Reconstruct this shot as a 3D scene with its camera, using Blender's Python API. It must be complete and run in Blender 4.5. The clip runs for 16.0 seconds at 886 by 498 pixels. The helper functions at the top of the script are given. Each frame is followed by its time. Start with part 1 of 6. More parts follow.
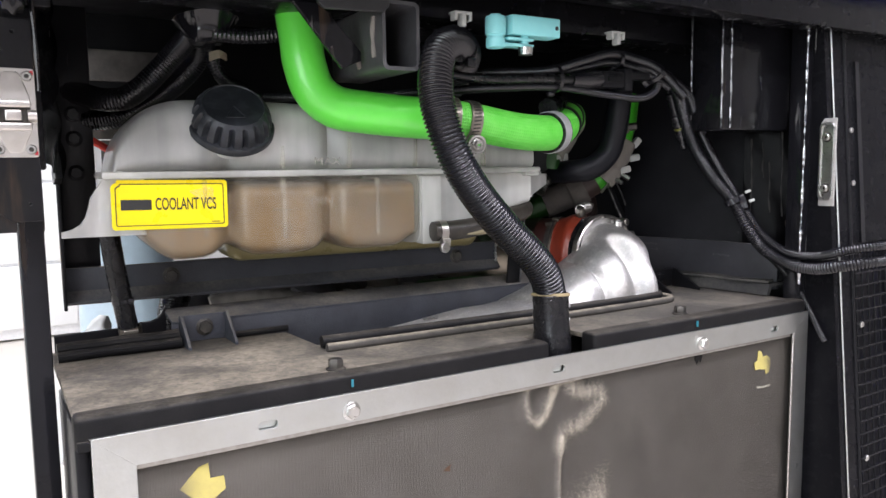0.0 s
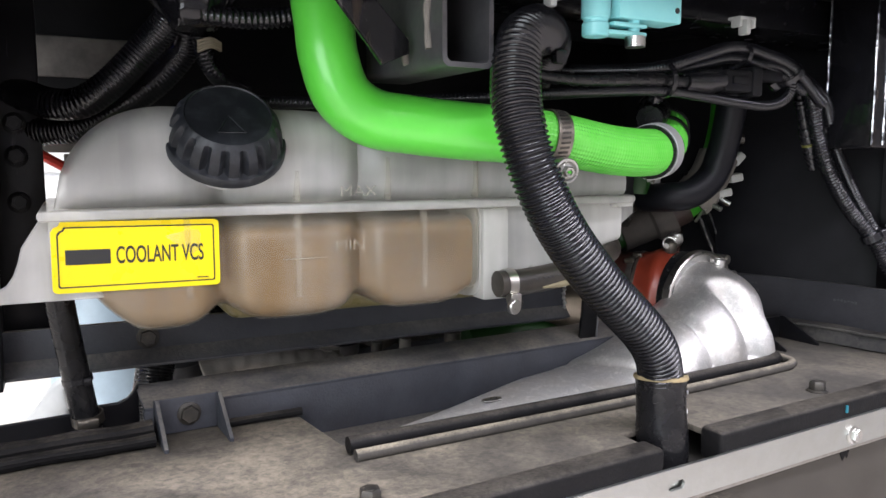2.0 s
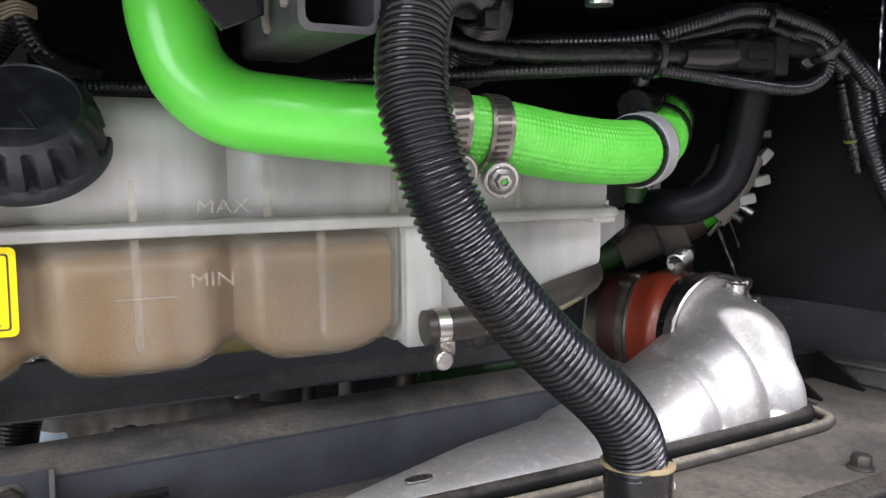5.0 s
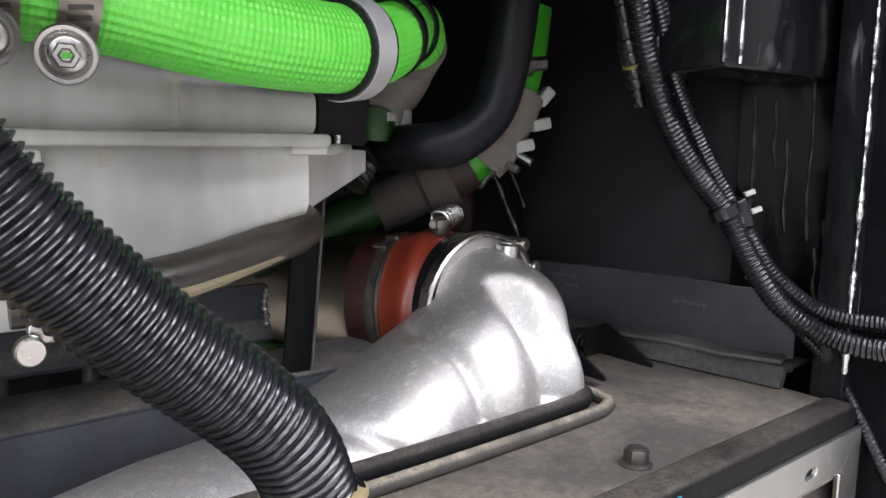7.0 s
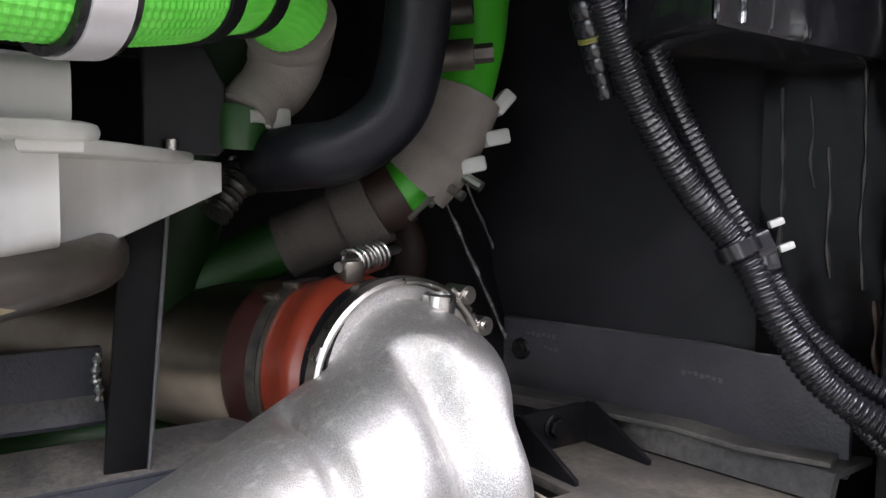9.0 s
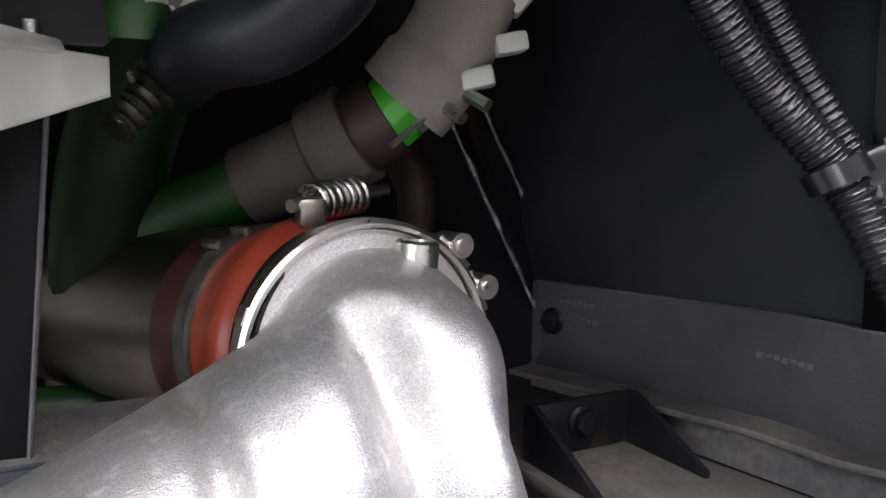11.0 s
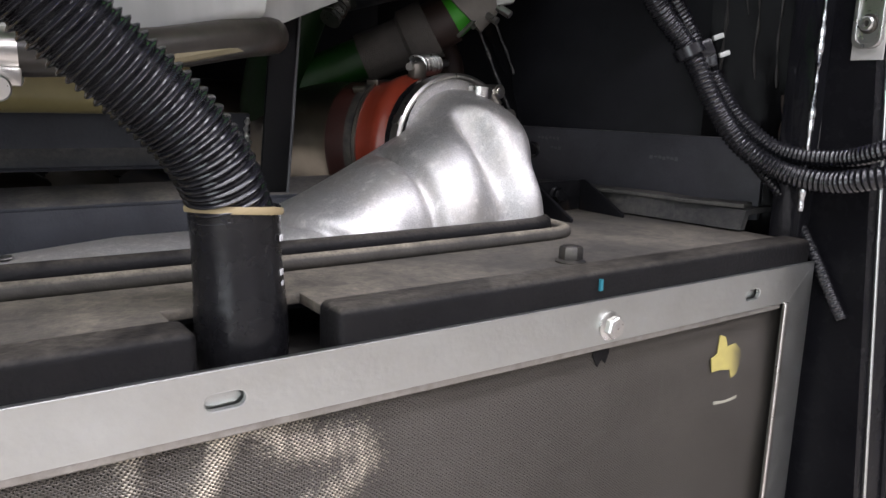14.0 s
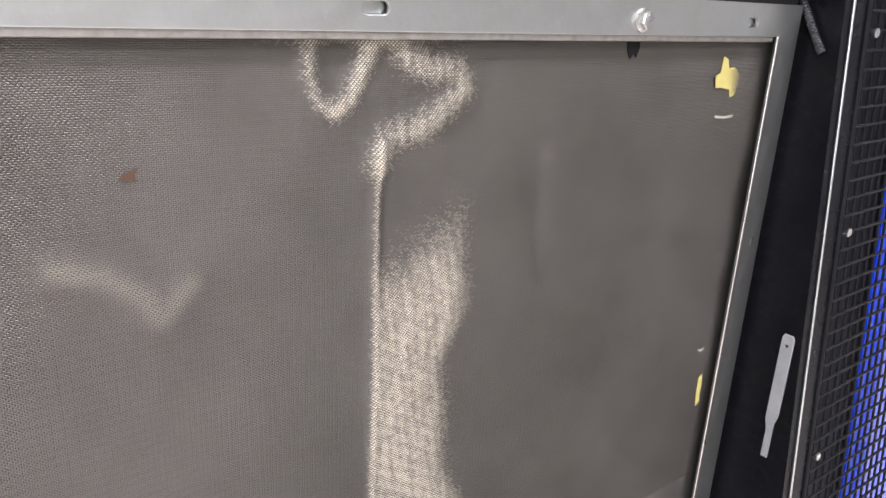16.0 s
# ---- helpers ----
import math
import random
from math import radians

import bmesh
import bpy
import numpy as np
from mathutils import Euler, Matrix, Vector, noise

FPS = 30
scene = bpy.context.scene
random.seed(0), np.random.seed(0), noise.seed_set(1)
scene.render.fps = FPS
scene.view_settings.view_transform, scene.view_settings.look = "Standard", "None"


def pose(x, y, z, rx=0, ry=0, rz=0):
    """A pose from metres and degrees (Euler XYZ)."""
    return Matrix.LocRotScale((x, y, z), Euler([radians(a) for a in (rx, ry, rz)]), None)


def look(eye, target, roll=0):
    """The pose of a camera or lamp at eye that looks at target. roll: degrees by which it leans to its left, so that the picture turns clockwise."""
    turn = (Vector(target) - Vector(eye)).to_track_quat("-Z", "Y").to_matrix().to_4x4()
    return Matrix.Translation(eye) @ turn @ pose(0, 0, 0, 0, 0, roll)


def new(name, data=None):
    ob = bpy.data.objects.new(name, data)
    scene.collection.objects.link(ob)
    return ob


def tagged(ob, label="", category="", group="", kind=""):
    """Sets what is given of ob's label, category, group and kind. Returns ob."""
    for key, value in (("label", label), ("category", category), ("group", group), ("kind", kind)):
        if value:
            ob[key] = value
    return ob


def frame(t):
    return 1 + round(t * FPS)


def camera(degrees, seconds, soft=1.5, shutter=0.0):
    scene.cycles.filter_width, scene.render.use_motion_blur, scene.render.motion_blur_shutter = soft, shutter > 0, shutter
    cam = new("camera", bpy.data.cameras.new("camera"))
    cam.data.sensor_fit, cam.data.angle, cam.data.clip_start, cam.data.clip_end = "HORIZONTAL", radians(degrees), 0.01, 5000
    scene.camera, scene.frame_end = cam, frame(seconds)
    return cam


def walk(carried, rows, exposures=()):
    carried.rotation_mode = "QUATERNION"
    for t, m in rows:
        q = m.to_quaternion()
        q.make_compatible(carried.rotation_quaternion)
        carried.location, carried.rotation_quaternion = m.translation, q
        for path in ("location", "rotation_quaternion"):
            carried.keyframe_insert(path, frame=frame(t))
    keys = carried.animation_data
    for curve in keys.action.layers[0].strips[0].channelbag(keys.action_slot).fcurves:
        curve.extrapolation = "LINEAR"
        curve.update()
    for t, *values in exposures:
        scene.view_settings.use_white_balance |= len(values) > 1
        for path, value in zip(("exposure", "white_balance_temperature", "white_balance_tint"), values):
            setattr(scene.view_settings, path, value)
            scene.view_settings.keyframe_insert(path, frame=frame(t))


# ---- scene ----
cam = camera(60.9, 16.0)
PATH = [
    (0, (-0.147, -0.5458, 1.598), (0.8809, 1.1563, 1.383), -0.72),
    (0.5, (-0.1089, -0.5114, 1.6209), (0.8201, 1.2534, 1.4705), -0.59),
    (1, (-0.0954, -0.481, 1.629), (0.7602, 1.3214, 1.4901), -0.22),
    (1.5, (-0.0701, -0.4402, 1.6307), (0.7961, 1.35, 1.4188), 0.07),
    (2, (-0.076, -0.3485, 1.6266), (0.9177, 1.3717, 1.3956), -0.12),
    (2.5, (-0.0936, -0.2853, 1.6234), (0.9653, 1.393, 1.3742), -0.33),
    (3, (-0.0633, -0.2517, 1.6273), (0.8702, 1.497, 1.3614), -0.48),
    (3.2, (-0.0538, -0.2479, 1.6287), (0.8241, 1.5289, 1.3598), -0.70),
    (5.3, (0.0901, -0.2588, 1.6326), (1.0007, 1.5051, 1.3893), -0.03),
    (5.5, (0.1076, -0.2532, 1.6291), (1.0479, 1.4949, 1.3843), 0.00),
    (6, (0.1517, -0.2456, 1.6195), (1.1785, 1.4512, 1.3617), -0.04),
    (6.5, (0.1692, -0.2236, 1.6127), (1.2546, 1.436, 1.3531), -0.02),
    (7, (0.2038, -0.1913, 1.5959), (1.4424, 1.3524, 1.3079), 0.81),
    (7.5, (0.2587, -0.1668, 1.5913), (1.5537, 1.3272, 1.2897), 0.62),
    (8, (0.289, -0.1598, 1.5846), (1.4894, 1.4179, 1.3198), 0.06),
    (8.2, (0.2963, -0.1611, 1.5856), (1.4861, 1.4302, 1.3574), 0.05),
    (10.3, (0.4336, -0.071, 1.5538), (1.4003, 1.6765, 1.4466), 0.13),
    (10.5, (0.4368, -0.0739, 1.5537), (1.3798, 1.6827, 1.3955), 0.18),
    (11, (0.4379, -0.0768, 1.5509), (1.3464, 1.6939, 1.3522), 0.31),
    (11.5, (0.4331, -0.077, 1.5444), (1.3222, 1.6945, 1.2767), 0.41),
    (12, (0.4169, -0.0875, 1.5411), (1.3377, 1.6591, 1.2224), 0.69),
    (12.5, (0.3724, -0.1321, 1.5393), (1.3838, 1.5613, 1.2089), 1.60),
    (13, (0.3105, -0.1921, 1.5369), (1.3829, 1.4609, 1.1939), 2.52),
    (13.5, (0.2569, -0.2382, 1.5309), (1.3668, 1.3834, 1.1586), 2.29),
    (14, (0.2263, -0.2601, 1.518), (1.3402, 1.3526, 1.12), 1.59),
    (14.5, (0.178, -0.2796, 1.5004), (1.3089, 1.3128, 1.0696), 1.87),
    (15, (0.148, -0.2925, 1.4752), (1.3083, 1.2698, 1.0138), 1.72),
    (15.5, (0.1193, -0.3084, 1.4394), (1.2966, 1.2231, 0.9215), 1.96),
    (16, (0.1052, -0.3348, 1.4136), (1.25, 1.1745, 0.7722), 2.87),
]
walk(cam, [(t, look(eye, target, roll)) for t, eye, target, roll in PATH], [(0, 0.0), (3, 0.08), (5.5, 0.08), (7, 0.05), (7.5, -0.05), (8, -0.08), (10.3, 0.72), (11, 0.33), (11.5, 0.02), (12, -0.3), (13, -0.42), (14, -0.36), (15, -0.1), (16, 0.08)])

# ---- light ----
world = bpy.data.worlds.new("workshop_air")
scene.world = world
world.use_nodes = True
world.node_tree.nodes["Background"].inputs[0].default_value = (0.95, 0.97, 1.0, 1)
world.node_tree.nodes["Background"].inputs[1].default_value = 0.25


def lamp(name, eye, target, w, h, watts, colour=(1, 0.98, 0.95)):
    data = bpy.data.lights.new(name, "AREA")
    data.shape, data.size, data.size_y, data.energy, data.color = "RECTANGLE", w, h, watts, colour
    ob = new(name, data)
    ob.matrix_world = look(eye, target)
    return tagged(ob, kind="structure")


COLD = (0.9, 0.94, 1.0)
lamp("ceiling_light", (0.0, -1.5, 4.4), (0.0, -1.5, 0), 6.0, 0.5, 320, (0.955, 0.93, 1.04))
lamp("ceiling_light", (-0.5, -3.6, 4.4), (-0.5, -3.6, 0), 6.0, 0.5, 300, (0.955, 0.93, 1.04))
lamp("ceiling_light", (-2.5, 5.0, 4.4), (-2.5, 5.0, 0), 5.0, 1.2, 440, COLD)
# added fill lamp from the side; the room has no opening there
lamp("side_fill", (-4.2, -3.2, 2.2), (0.2, 0.1, 1.5), 3.0, 2.6, 170, (0.88, 0.94, 1.0))


# ---- materials ----
def mat(name, colour, rough=0.5, metal=0.0, second=None, scale=30.0, mix=0.5, bump=0.0, bump_scale=200.0, rough_var=0.1, coat=0.0, spec=0.5, detail=6.0, blend=(0.35, 0.7)):
    m = bpy.data.materials.new(name)
    m.use_nodes = True
    nt = m.node_tree
    b = nt.nodes["Principled BSDF"]
    tc = nt.nodes.new("ShaderNodeTexCoord")
    n = nt.nodes.new("ShaderNodeTexNoise")
    n.inputs["Scale"].default_value, n.inputs["Detail"].default_value, n.inputs["Roughness"].default_value = scale, detail, 0.65
    nt.links.new(tc.outputs["Object"], n.inputs["Vector"])
    ramp = nt.nodes.new("ShaderNodeMapRange")
    ramp.inputs[1].default_value, ramp.inputs[2].default_value, ramp.inputs[4].default_value = blend[0], blend[1], mix
    nt.links.new(n.outputs["Fac"], ramp.inputs[0])
    mx = nt.nodes.new("ShaderNodeMix")
    mx.data_type = "RGBA"
    second = second or tuple(min(1, c * 1.35 + 0.01) for c in colour)
    mx.inputs[6].default_value, mx.inputs[7].default_value = (*colour, 1), (*second, 1)
    nt.links.new(ramp.outputs[0], mx.inputs[0])
    nt.links.new(mx.outputs[2], b.inputs["Base Color"])
    n2 = nt.nodes.new("ShaderNodeTexNoise")
    n2.inputs["Scale"].default_value, n2.inputs["Detail"].default_value = scale * 4.3, 5
    nt.links.new(tc.outputs["Object"], n2.inputs["Vector"])
    rr = nt.nodes.new("ShaderNodeMapRange")
    rr.inputs[3].default_value, rr.inputs[4].default_value = max(0.02, rough - rough_var), min(1, rough + rough_var)
    nt.links.new(n2.outputs["Fac"], rr.inputs[0])
    nt.links.new(rr.outputs[0], b.inputs["Roughness"])
    b.inputs["Metallic"].default_value, b.inputs["Coat Weight"].default_value, b.inputs["Specular IOR Level"].default_value = metal, coat, spec
    if bump:
        n3 = nt.nodes.new("ShaderNodeTexNoise")
        n3.inputs["Scale"].default_value, n3.inputs["Detail"].default_value = bump_scale, 4
        nt.links.new(tc.outputs["Object"], n3.inputs["Vector"])
        bp = nt.nodes.new("ShaderNodeBump")
        bp.inputs["Strength"].default_value, bp.inputs["Distance"].default_value = bump, 0.001
        nt.links.new(n3.outputs["Fac"], bp.inputs["Height"])
        nt.links.new(bp.outputs[0], b.inputs["Normal"])
    return m


BLACK = mat("black_paint", (0.0055, 0.0055, 0.0065), 0.32, second=(0.012, 0.012, 0.013), scale=18, mix=0.6, bump=0.3, bump_scale=90, spec=0.2)
GLOSS = mat("gloss_black_paint", (0.005, 0.005, 0.006), 0.12, second=(0.010, 0.010, 0.012), scale=22, bump=0.7, bump_scale=38, rough_var=0.07, spec=0.3)
for base_ in (GLOSS, BLACK):
    # rust-brown and pale grey runs down the paint
    for sc_, lo_, hi_, tone_ in ((30, 0.60, 0.72, (0.05, 0.034, 0.022)), (75, 0.66, 0.74, (0.11, 0.108, 0.105))):
        an_ = base_.node_tree
        ab_ = an_.nodes["Principled BSDF"]
        at_, am_, az_, ar_, ax_ = an_.nodes.new("ShaderNodeTexCoord"), an_.nodes.new("ShaderNodeMapping"), an_.nodes.new("ShaderNodeTexNoise"), an_.nodes.new("ShaderNodeMapRange"), an_.nodes.new("ShaderNodeMix")
        am_.inputs["Scale"].default_value = (1, 1, 0.16)
        az_.inputs["Scale"].default_value, az_.inputs["Detail"].default_value, az_.inputs["Roughness"].default_value = sc_, 6, 0.6
        ar_.inputs[1].default_value, ar_.inputs[2].default_value, ar_.inputs[4].default_value = lo_, hi_, 0.8
        ax_.data_type = "RGBA"
        ax_.inputs[7].default_value = (*tone_, 1)
        an_.links.new(at_.outputs["Object"], am_.inputs[0])
        an_.links.new(am_.outputs[0], az_.inputs["Vector"])
        an_.links.new(az_.outputs["Fac"], ar_.inputs[0])
        an_.links.new(ar_.outputs[0], ax_.inputs[0])
        an_.links.new(ab_.inputs["Base Color"].links[0].from_socket, ax_.inputs[6])
        an_.links.new(ax_.outputs[2], ab_.inputs["Base Color"])
# patchy pale metal that paints white reflections onto gloss-black weld beads
SHINE = mat("seam_highlight", (0.5, 0.51, 0.52), 0.16, 1.0, second=(0.05, 0.05, 0.055), scale=75, mix=1.0, bump=0.5, bump_scale=240, blend=(0.46, 0.62))
# near-black tone that holds the bay's deep shade in its colour
SHADEBLACK = mat("shade_black_steel", (0.0035, 0.0035, 0.004), 0.55, second=(0.008, 0.008, 0.008), scale=30, bump=0.2, spec=0.12)
JAMB = mat("satin_jamb_paint", (0.0045, 0.0045, 0.0055), 0.26, second=(0.009, 0.009, 0.010), scale=22, bump=0.25, bump_scale=60, spec=0.06)


def dust_mat(name, base, dust, rough=0.6, scale=30.0, up=True, cover=0.9, spec=0.4, low=0.38, high=0.62):
    """A dark surface with dust in two sizes of patches; with up the dust has settled on what faces upwards."""
    m = mat(name, base, rough, second=tuple(c * 1.8 for c in base), scale=scale, bump=0.35, bump_scale=500, spec=spec)
    nt = m.node_tree
    b = nt.nodes["Principled BSDF"]
    old = b.inputs["Base Color"].links[0].from_socket
    tc = nt.nodes.new("ShaderNodeTexCoord")
    fac = None
    for s, lo, hi in ((scale * 0.5, low, high), (scale * 9, 0.3, 0.6)):
        n = nt.nodes.new("ShaderNodeTexNoise")
        n.inputs["Scale"].default_value, n.inputs["Detail"].default_value, n.inputs["Roughness"].default_value = s, 8, 0.7
        n.inputs["Distortion"].default_value = 0.4
        nt.links.new(tc.outputs["Object"], n.inputs["Vector"])
        r = nt.nodes.new("ShaderNodeMapRange")
        r.inputs[1].default_value, r.inputs[2].default_value = lo, hi
        r.inputs[3].default_value = 0.25
        nt.links.new(n.outputs["Fac"], r.inputs[0])
        if fac is None:
            fac = r.outputs[0]
        else:
            mu = nt.nodes.new("ShaderNodeMath")
            mu.operation = "MULTIPLY"
            nt.links.new(fac, mu.inputs[0])
            nt.links.new(r.outputs[0], mu.inputs[1])
            fac = mu.outputs[0]
    if up:
        g = nt.nodes.new("ShaderNodeNewGeometry")
        sp_ = nt.nodes.new("ShaderNodeSeparateXYZ")
        nt.links.new(g.outputs["Normal"], sp_.inputs[0])
        r = nt.nodes.new("ShaderNodeMapRange")
        r.inputs[1].default_value, r.inputs[2].default_value, r.inputs[3].default_value = 0.45, 0.97, 0.05
        nt.links.new(sp_.outputs[2], r.inputs[0])
        mu = nt.nodes.new("ShaderNodeMath")
        mu.operation = "MULTIPLY"
        nt.links.new(fac, mu.inputs[0])
        nt.links.new(r.outputs[0], mu.inputs[1])
        fac = mu.outputs[0]
    mu = nt.nodes.new("ShaderNodeMath")
    mu.operation = "MULTIPLY"
    mu.inputs[1].default_value = cover
    nt.links.new(fac, mu.inputs[0])
    mx = nt.nodes.new("ShaderNodeMix")
    mx.data_type = "RGBA"
    mx.inputs[7].default_value = (*dust, 1)
    nt.links.new(mu.outputs[0], mx.inputs[0])
    nt.links.new(old, mx.inputs[6])
    nt.links.new(mx.outputs[2], b.inputs["Base Color"])
    return m


DUSTY = dust_mat("dusty_black_steel", (0.036, 0.039, 0.047), (0.23, 0.21, 0.175), 0.5, 34, spec=0.25)
RAILM = dust_mat("dusty_rail_paint", (0.028, 0.030, 0.036), (0.21, 0.195, 0.165), 0.45, 30, spec=0.25)
PLATE = dust_mat("dusty_plate", (0.024, 0.023, 0.022), (0.25, 0.218, 0.165), 0.75, 19, up=False, cover=1.0, low=0.40, high=0.66)
pn_ = PLATE.node_tree.nodes
pc_ = pn_.new("ShaderNodeTexCoord")
ps_ = pn_.new("ShaderNodeSeparateXYZ")
pr_ = pn_.new("ShaderNodeMapRange")
pr_.inputs[1].default_value, pr_.inputs[2].default_value, pr_.inputs[3].default_value, pr_.inputs[4].default_value = 0.10, 0.55, 1.0, 0.5
pm_ = pn_.new("ShaderNodeMath")
pm_.operation = "MULTIPLY"
PLATE.node_tree.links.new(pc_.outputs["Object"], ps_.inputs[0])
PLATE.node_tree.links.new(ps_.outputs[0], pr_.inputs[0])
dm_ = pn_["Principled BSDF"].inputs["Base Color"].links[0].from_node
PLATE.node_tree.links.new(dm_.inputs[0].links[0].from_socket, pm_.inputs[0])
PLATE.node_tree.links.new(pr_.outputs[0], pm_.inputs[1])
PLATE.node_tree.links.new(pm_.outputs[0], dm_.inputs[0])
RUBBER = mat("black_rubber", (0.006, 0.006, 0.007), 0.27, second=(0.014, 0.014, 0.014), scale=25, mix=0.5, bump=0.25, bump_scale=120, spec=0.3)
OLDRUB = dust_mat("dusty_rubber", (0.006, 0.006, 0.0065), (0.12, 0.108, 0.09), 0.5, 40, cover=0.65, spec=0.09)
BEAMM = mat("satin_beam_paint", (0.004, 0.004, 0.0048), 0.24, second=(0.009, 0.009, 0.010), scale=16, bump=0.5, bump_scale=45, rough_var=0.14, spec=0.13)
REDMK = mat("red_paint_mark", (0.45, 0.03, 0.04), 0.5)
MATT = mat("matt_black_sheet", (0.005, 0.005, 0.006), 0.5, second=(0.010, 0.010, 0.011), scale=14, bump=0.2, bump_scale=600, spec=0.13)
PLAST = mat("black_conduit_plastic", (0.0065, 0.0065, 0.008), 0.22, second=(0.015, 0.015, 0.017), scale=40, mix=0.5, spec=0.42)
CAPM = mat("black_cap_plastic", (0.011, 0.0125, 0.0155), 0.45, second=(0.040, 0.044, 0.05), scale=75, mix=0.8, blend=(0.46, 0.74), bump=0.15, bump_scale=900, spec=0.35)
GREEN = mat("green_silicone", (0.10, 0.6, 0.05), 0.33, second=(0.13, 0.66, 0.08), scale=24, mix=0.5, bump=0.1, bump_scale=120, coat=0.25)
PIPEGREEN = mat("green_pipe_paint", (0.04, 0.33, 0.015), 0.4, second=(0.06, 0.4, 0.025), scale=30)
# shaded copy of the pipe green; the dim bay is in its colour
SHADEGREEN = mat("shaded_green_paint", (0.005, 0.04, 0.003), 0.5, second=(0.008, 0.06, 0.005), scale=30)
GREEN2 = mat("woven_green_silicone", (0.085, 0.5, 0.04), 0.42, second=(0.16, 0.62, 0.09), scale=60, mix=0.7, bump=0.12, bump_scale=900)
# green lowered to hold the shadow behind the tank
DGREEN = mat("shade_dark_green_paint", (0.0018, 0.013, 0.0012), 0.5, second=(0.004, 0.026, 0.0025), scale=30, spec=0.2)
ALU = mat("cast_aluminium", (0.6, 0.597, 0.585), 0.42, 0.78, second=(0.31, 0.305, 0.295), scale=1300, mix=0.72, bump=0.42, bump_scale=1500, rough_var=0.14, blend=(0.42, 0.62))
for sc_, lo_, hi_, tone_ in ((26, 0.46, 0.66, (0.5, 0.475, 0.43)), (140, 0.52, 0.7, (0.86, 0.84, 0.8))):
    an_ = ALU.node_tree
    ab_ = an_.nodes["Principled BSDF"]
    at_, az_, ar_, ax_ = an_.nodes.new("ShaderNodeTexCoord"), an_.nodes.new("ShaderNodeTexNoise"), an_.nodes.new("ShaderNodeMapRange"), an_.nodes.new("ShaderNodeMix")
    az_.inputs["Scale"].default_value, az_.inputs["Detail"].default_value, az_.inputs["Roughness"].default_value = sc_, 7, 0.7
    ar_.inputs[1].default_value, ar_.inputs[2].default_value, ar_.inputs[4].default_value = lo_, hi_, 0.65
    ax_.data_type = "RGBA"
    ax_.inputs[7].default_value = (*tone_, 1)
    an_.links.new(at_.outputs["Object"], az_.inputs["Vector"])
    an_.links.new(az_.outputs["Fac"], ar_.inputs[0])
    an_.links.new(ar_.outputs[0], ax_.inputs[0])
    an_.links.new(ab_.inputs["Base Color"].links[0].from_socket, ax_.inputs[6])
    an_.links.new(ax_.outputs[2], ab_.inputs["Base Color"])
ALUF = mat("brushed_aluminium", (0.485, 0.505, 0.492), 0.38, 1.0, second=(0.4, 0.40, 0.375), scale=20, mix=0.7, bump=0.15, bump_scale=300)
STEEL = mat("stainless_steel", (0.6, 0.58, 0.55), 0.31, 1.0, second=(0.42, 0.4, 0.36), scale=50, mix=0.6)
DULL = mat("dull_steel_pipe", (0.19, 0.17, 0.14), 0.34, 1.0, second=(0.1, 0.09, 0.07), scale=16, mix=0.8)
ZINC = mat("zinc_plated_steel", (0.55, 0.55, 0.54), 0.3, 1.0, second=(0.4, 0.385, 0.34), scale=70, mix=0.6)
OXIDE = mat("dark_oxide_bolt", (0.03, 0.029, 0.028), 0.45, 0.5, second=(0.14, 0.125, 0.1), scale=90, mix=0.6)
GREYP = mat("grey_primer_steel", (0.04, 0.04, 0.043), 0.42, second=(0.09, 0.09, 0.092), scale=30, mix=0.6, bump=0.2)
SHEET = mat("scuffed_black_sheet", (0.0055, 0.0055, 0.0068), 0.5, second=(0.011, 0.011, 0.013), scale=20, mix=0.8, bump=0.2, bump_scale=500, spec=0.16)
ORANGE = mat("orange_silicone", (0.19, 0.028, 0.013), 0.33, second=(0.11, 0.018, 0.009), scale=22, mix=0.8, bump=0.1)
CYAN = mat("cyan_paint", (0.25, 0.66, 0.68), 0.35, second=(0.35, 0.74, 0.74), scale=40)
TEAL = mat("teal_mark", (0.01, 0.13, 0.17), 0.6)
WHITEN = mat("white_nylon", (0.4, 0.41, 0.39), 0.45, second=(0.3, 0.3, 0.28), scale=60)
DUSTRUB = dust_mat("tan_dusty_rubber", (0.03, 0.028, 0.025), (0.3, 0.265, 0.2), 0.75, 60, cover=1.0, spec=0.3)
GREYT = mat("grey_fabric_sleeve", (0.2, 0.185, 0.165), 0.8, second=(0.13, 0.12, 0.105), scale=60, bump=0.4, bump_scale=900)
WORN = mat("worn_clamp_steel", (0.25, 0.23, 0.2), 0.36, 0.9, second=(0.14, 0.125, 0.1), scale=60, mix=0.8)
PALEZ = mat("pale_zinc", (0.42, 0.42, 0.4), 0.3, 1.0, second=(0.25, 0.25, 0.235), scale=60, mix=0.6)
YELLOW = mat("yellow_vinyl", (0.93, 0.74, 0.0), 0.3, second=(0.88, 0.66, 0.0), scale=15)
YPAPER = mat("yellow_paper_scrap", (0.40, 0.34, 0.10), 0.8, second=(0.25, 0.21, 0.08), scale=90)
PALEP = mat("pale_paper_scrap", (0.26, 0.25, 0.2), 0.8)
INK = mat("black_print", (0.015, 0.015, 0.015), 0.5)
PALEINK = mat("pale_print", (0.5, 0.5, 0.5), 0.6)
DIMINK = mat("dim_stamp", (0.045, 0.045, 0.046), 0.6)
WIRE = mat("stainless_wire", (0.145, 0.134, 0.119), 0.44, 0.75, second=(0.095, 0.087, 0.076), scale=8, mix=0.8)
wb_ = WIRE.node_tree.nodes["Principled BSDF"]
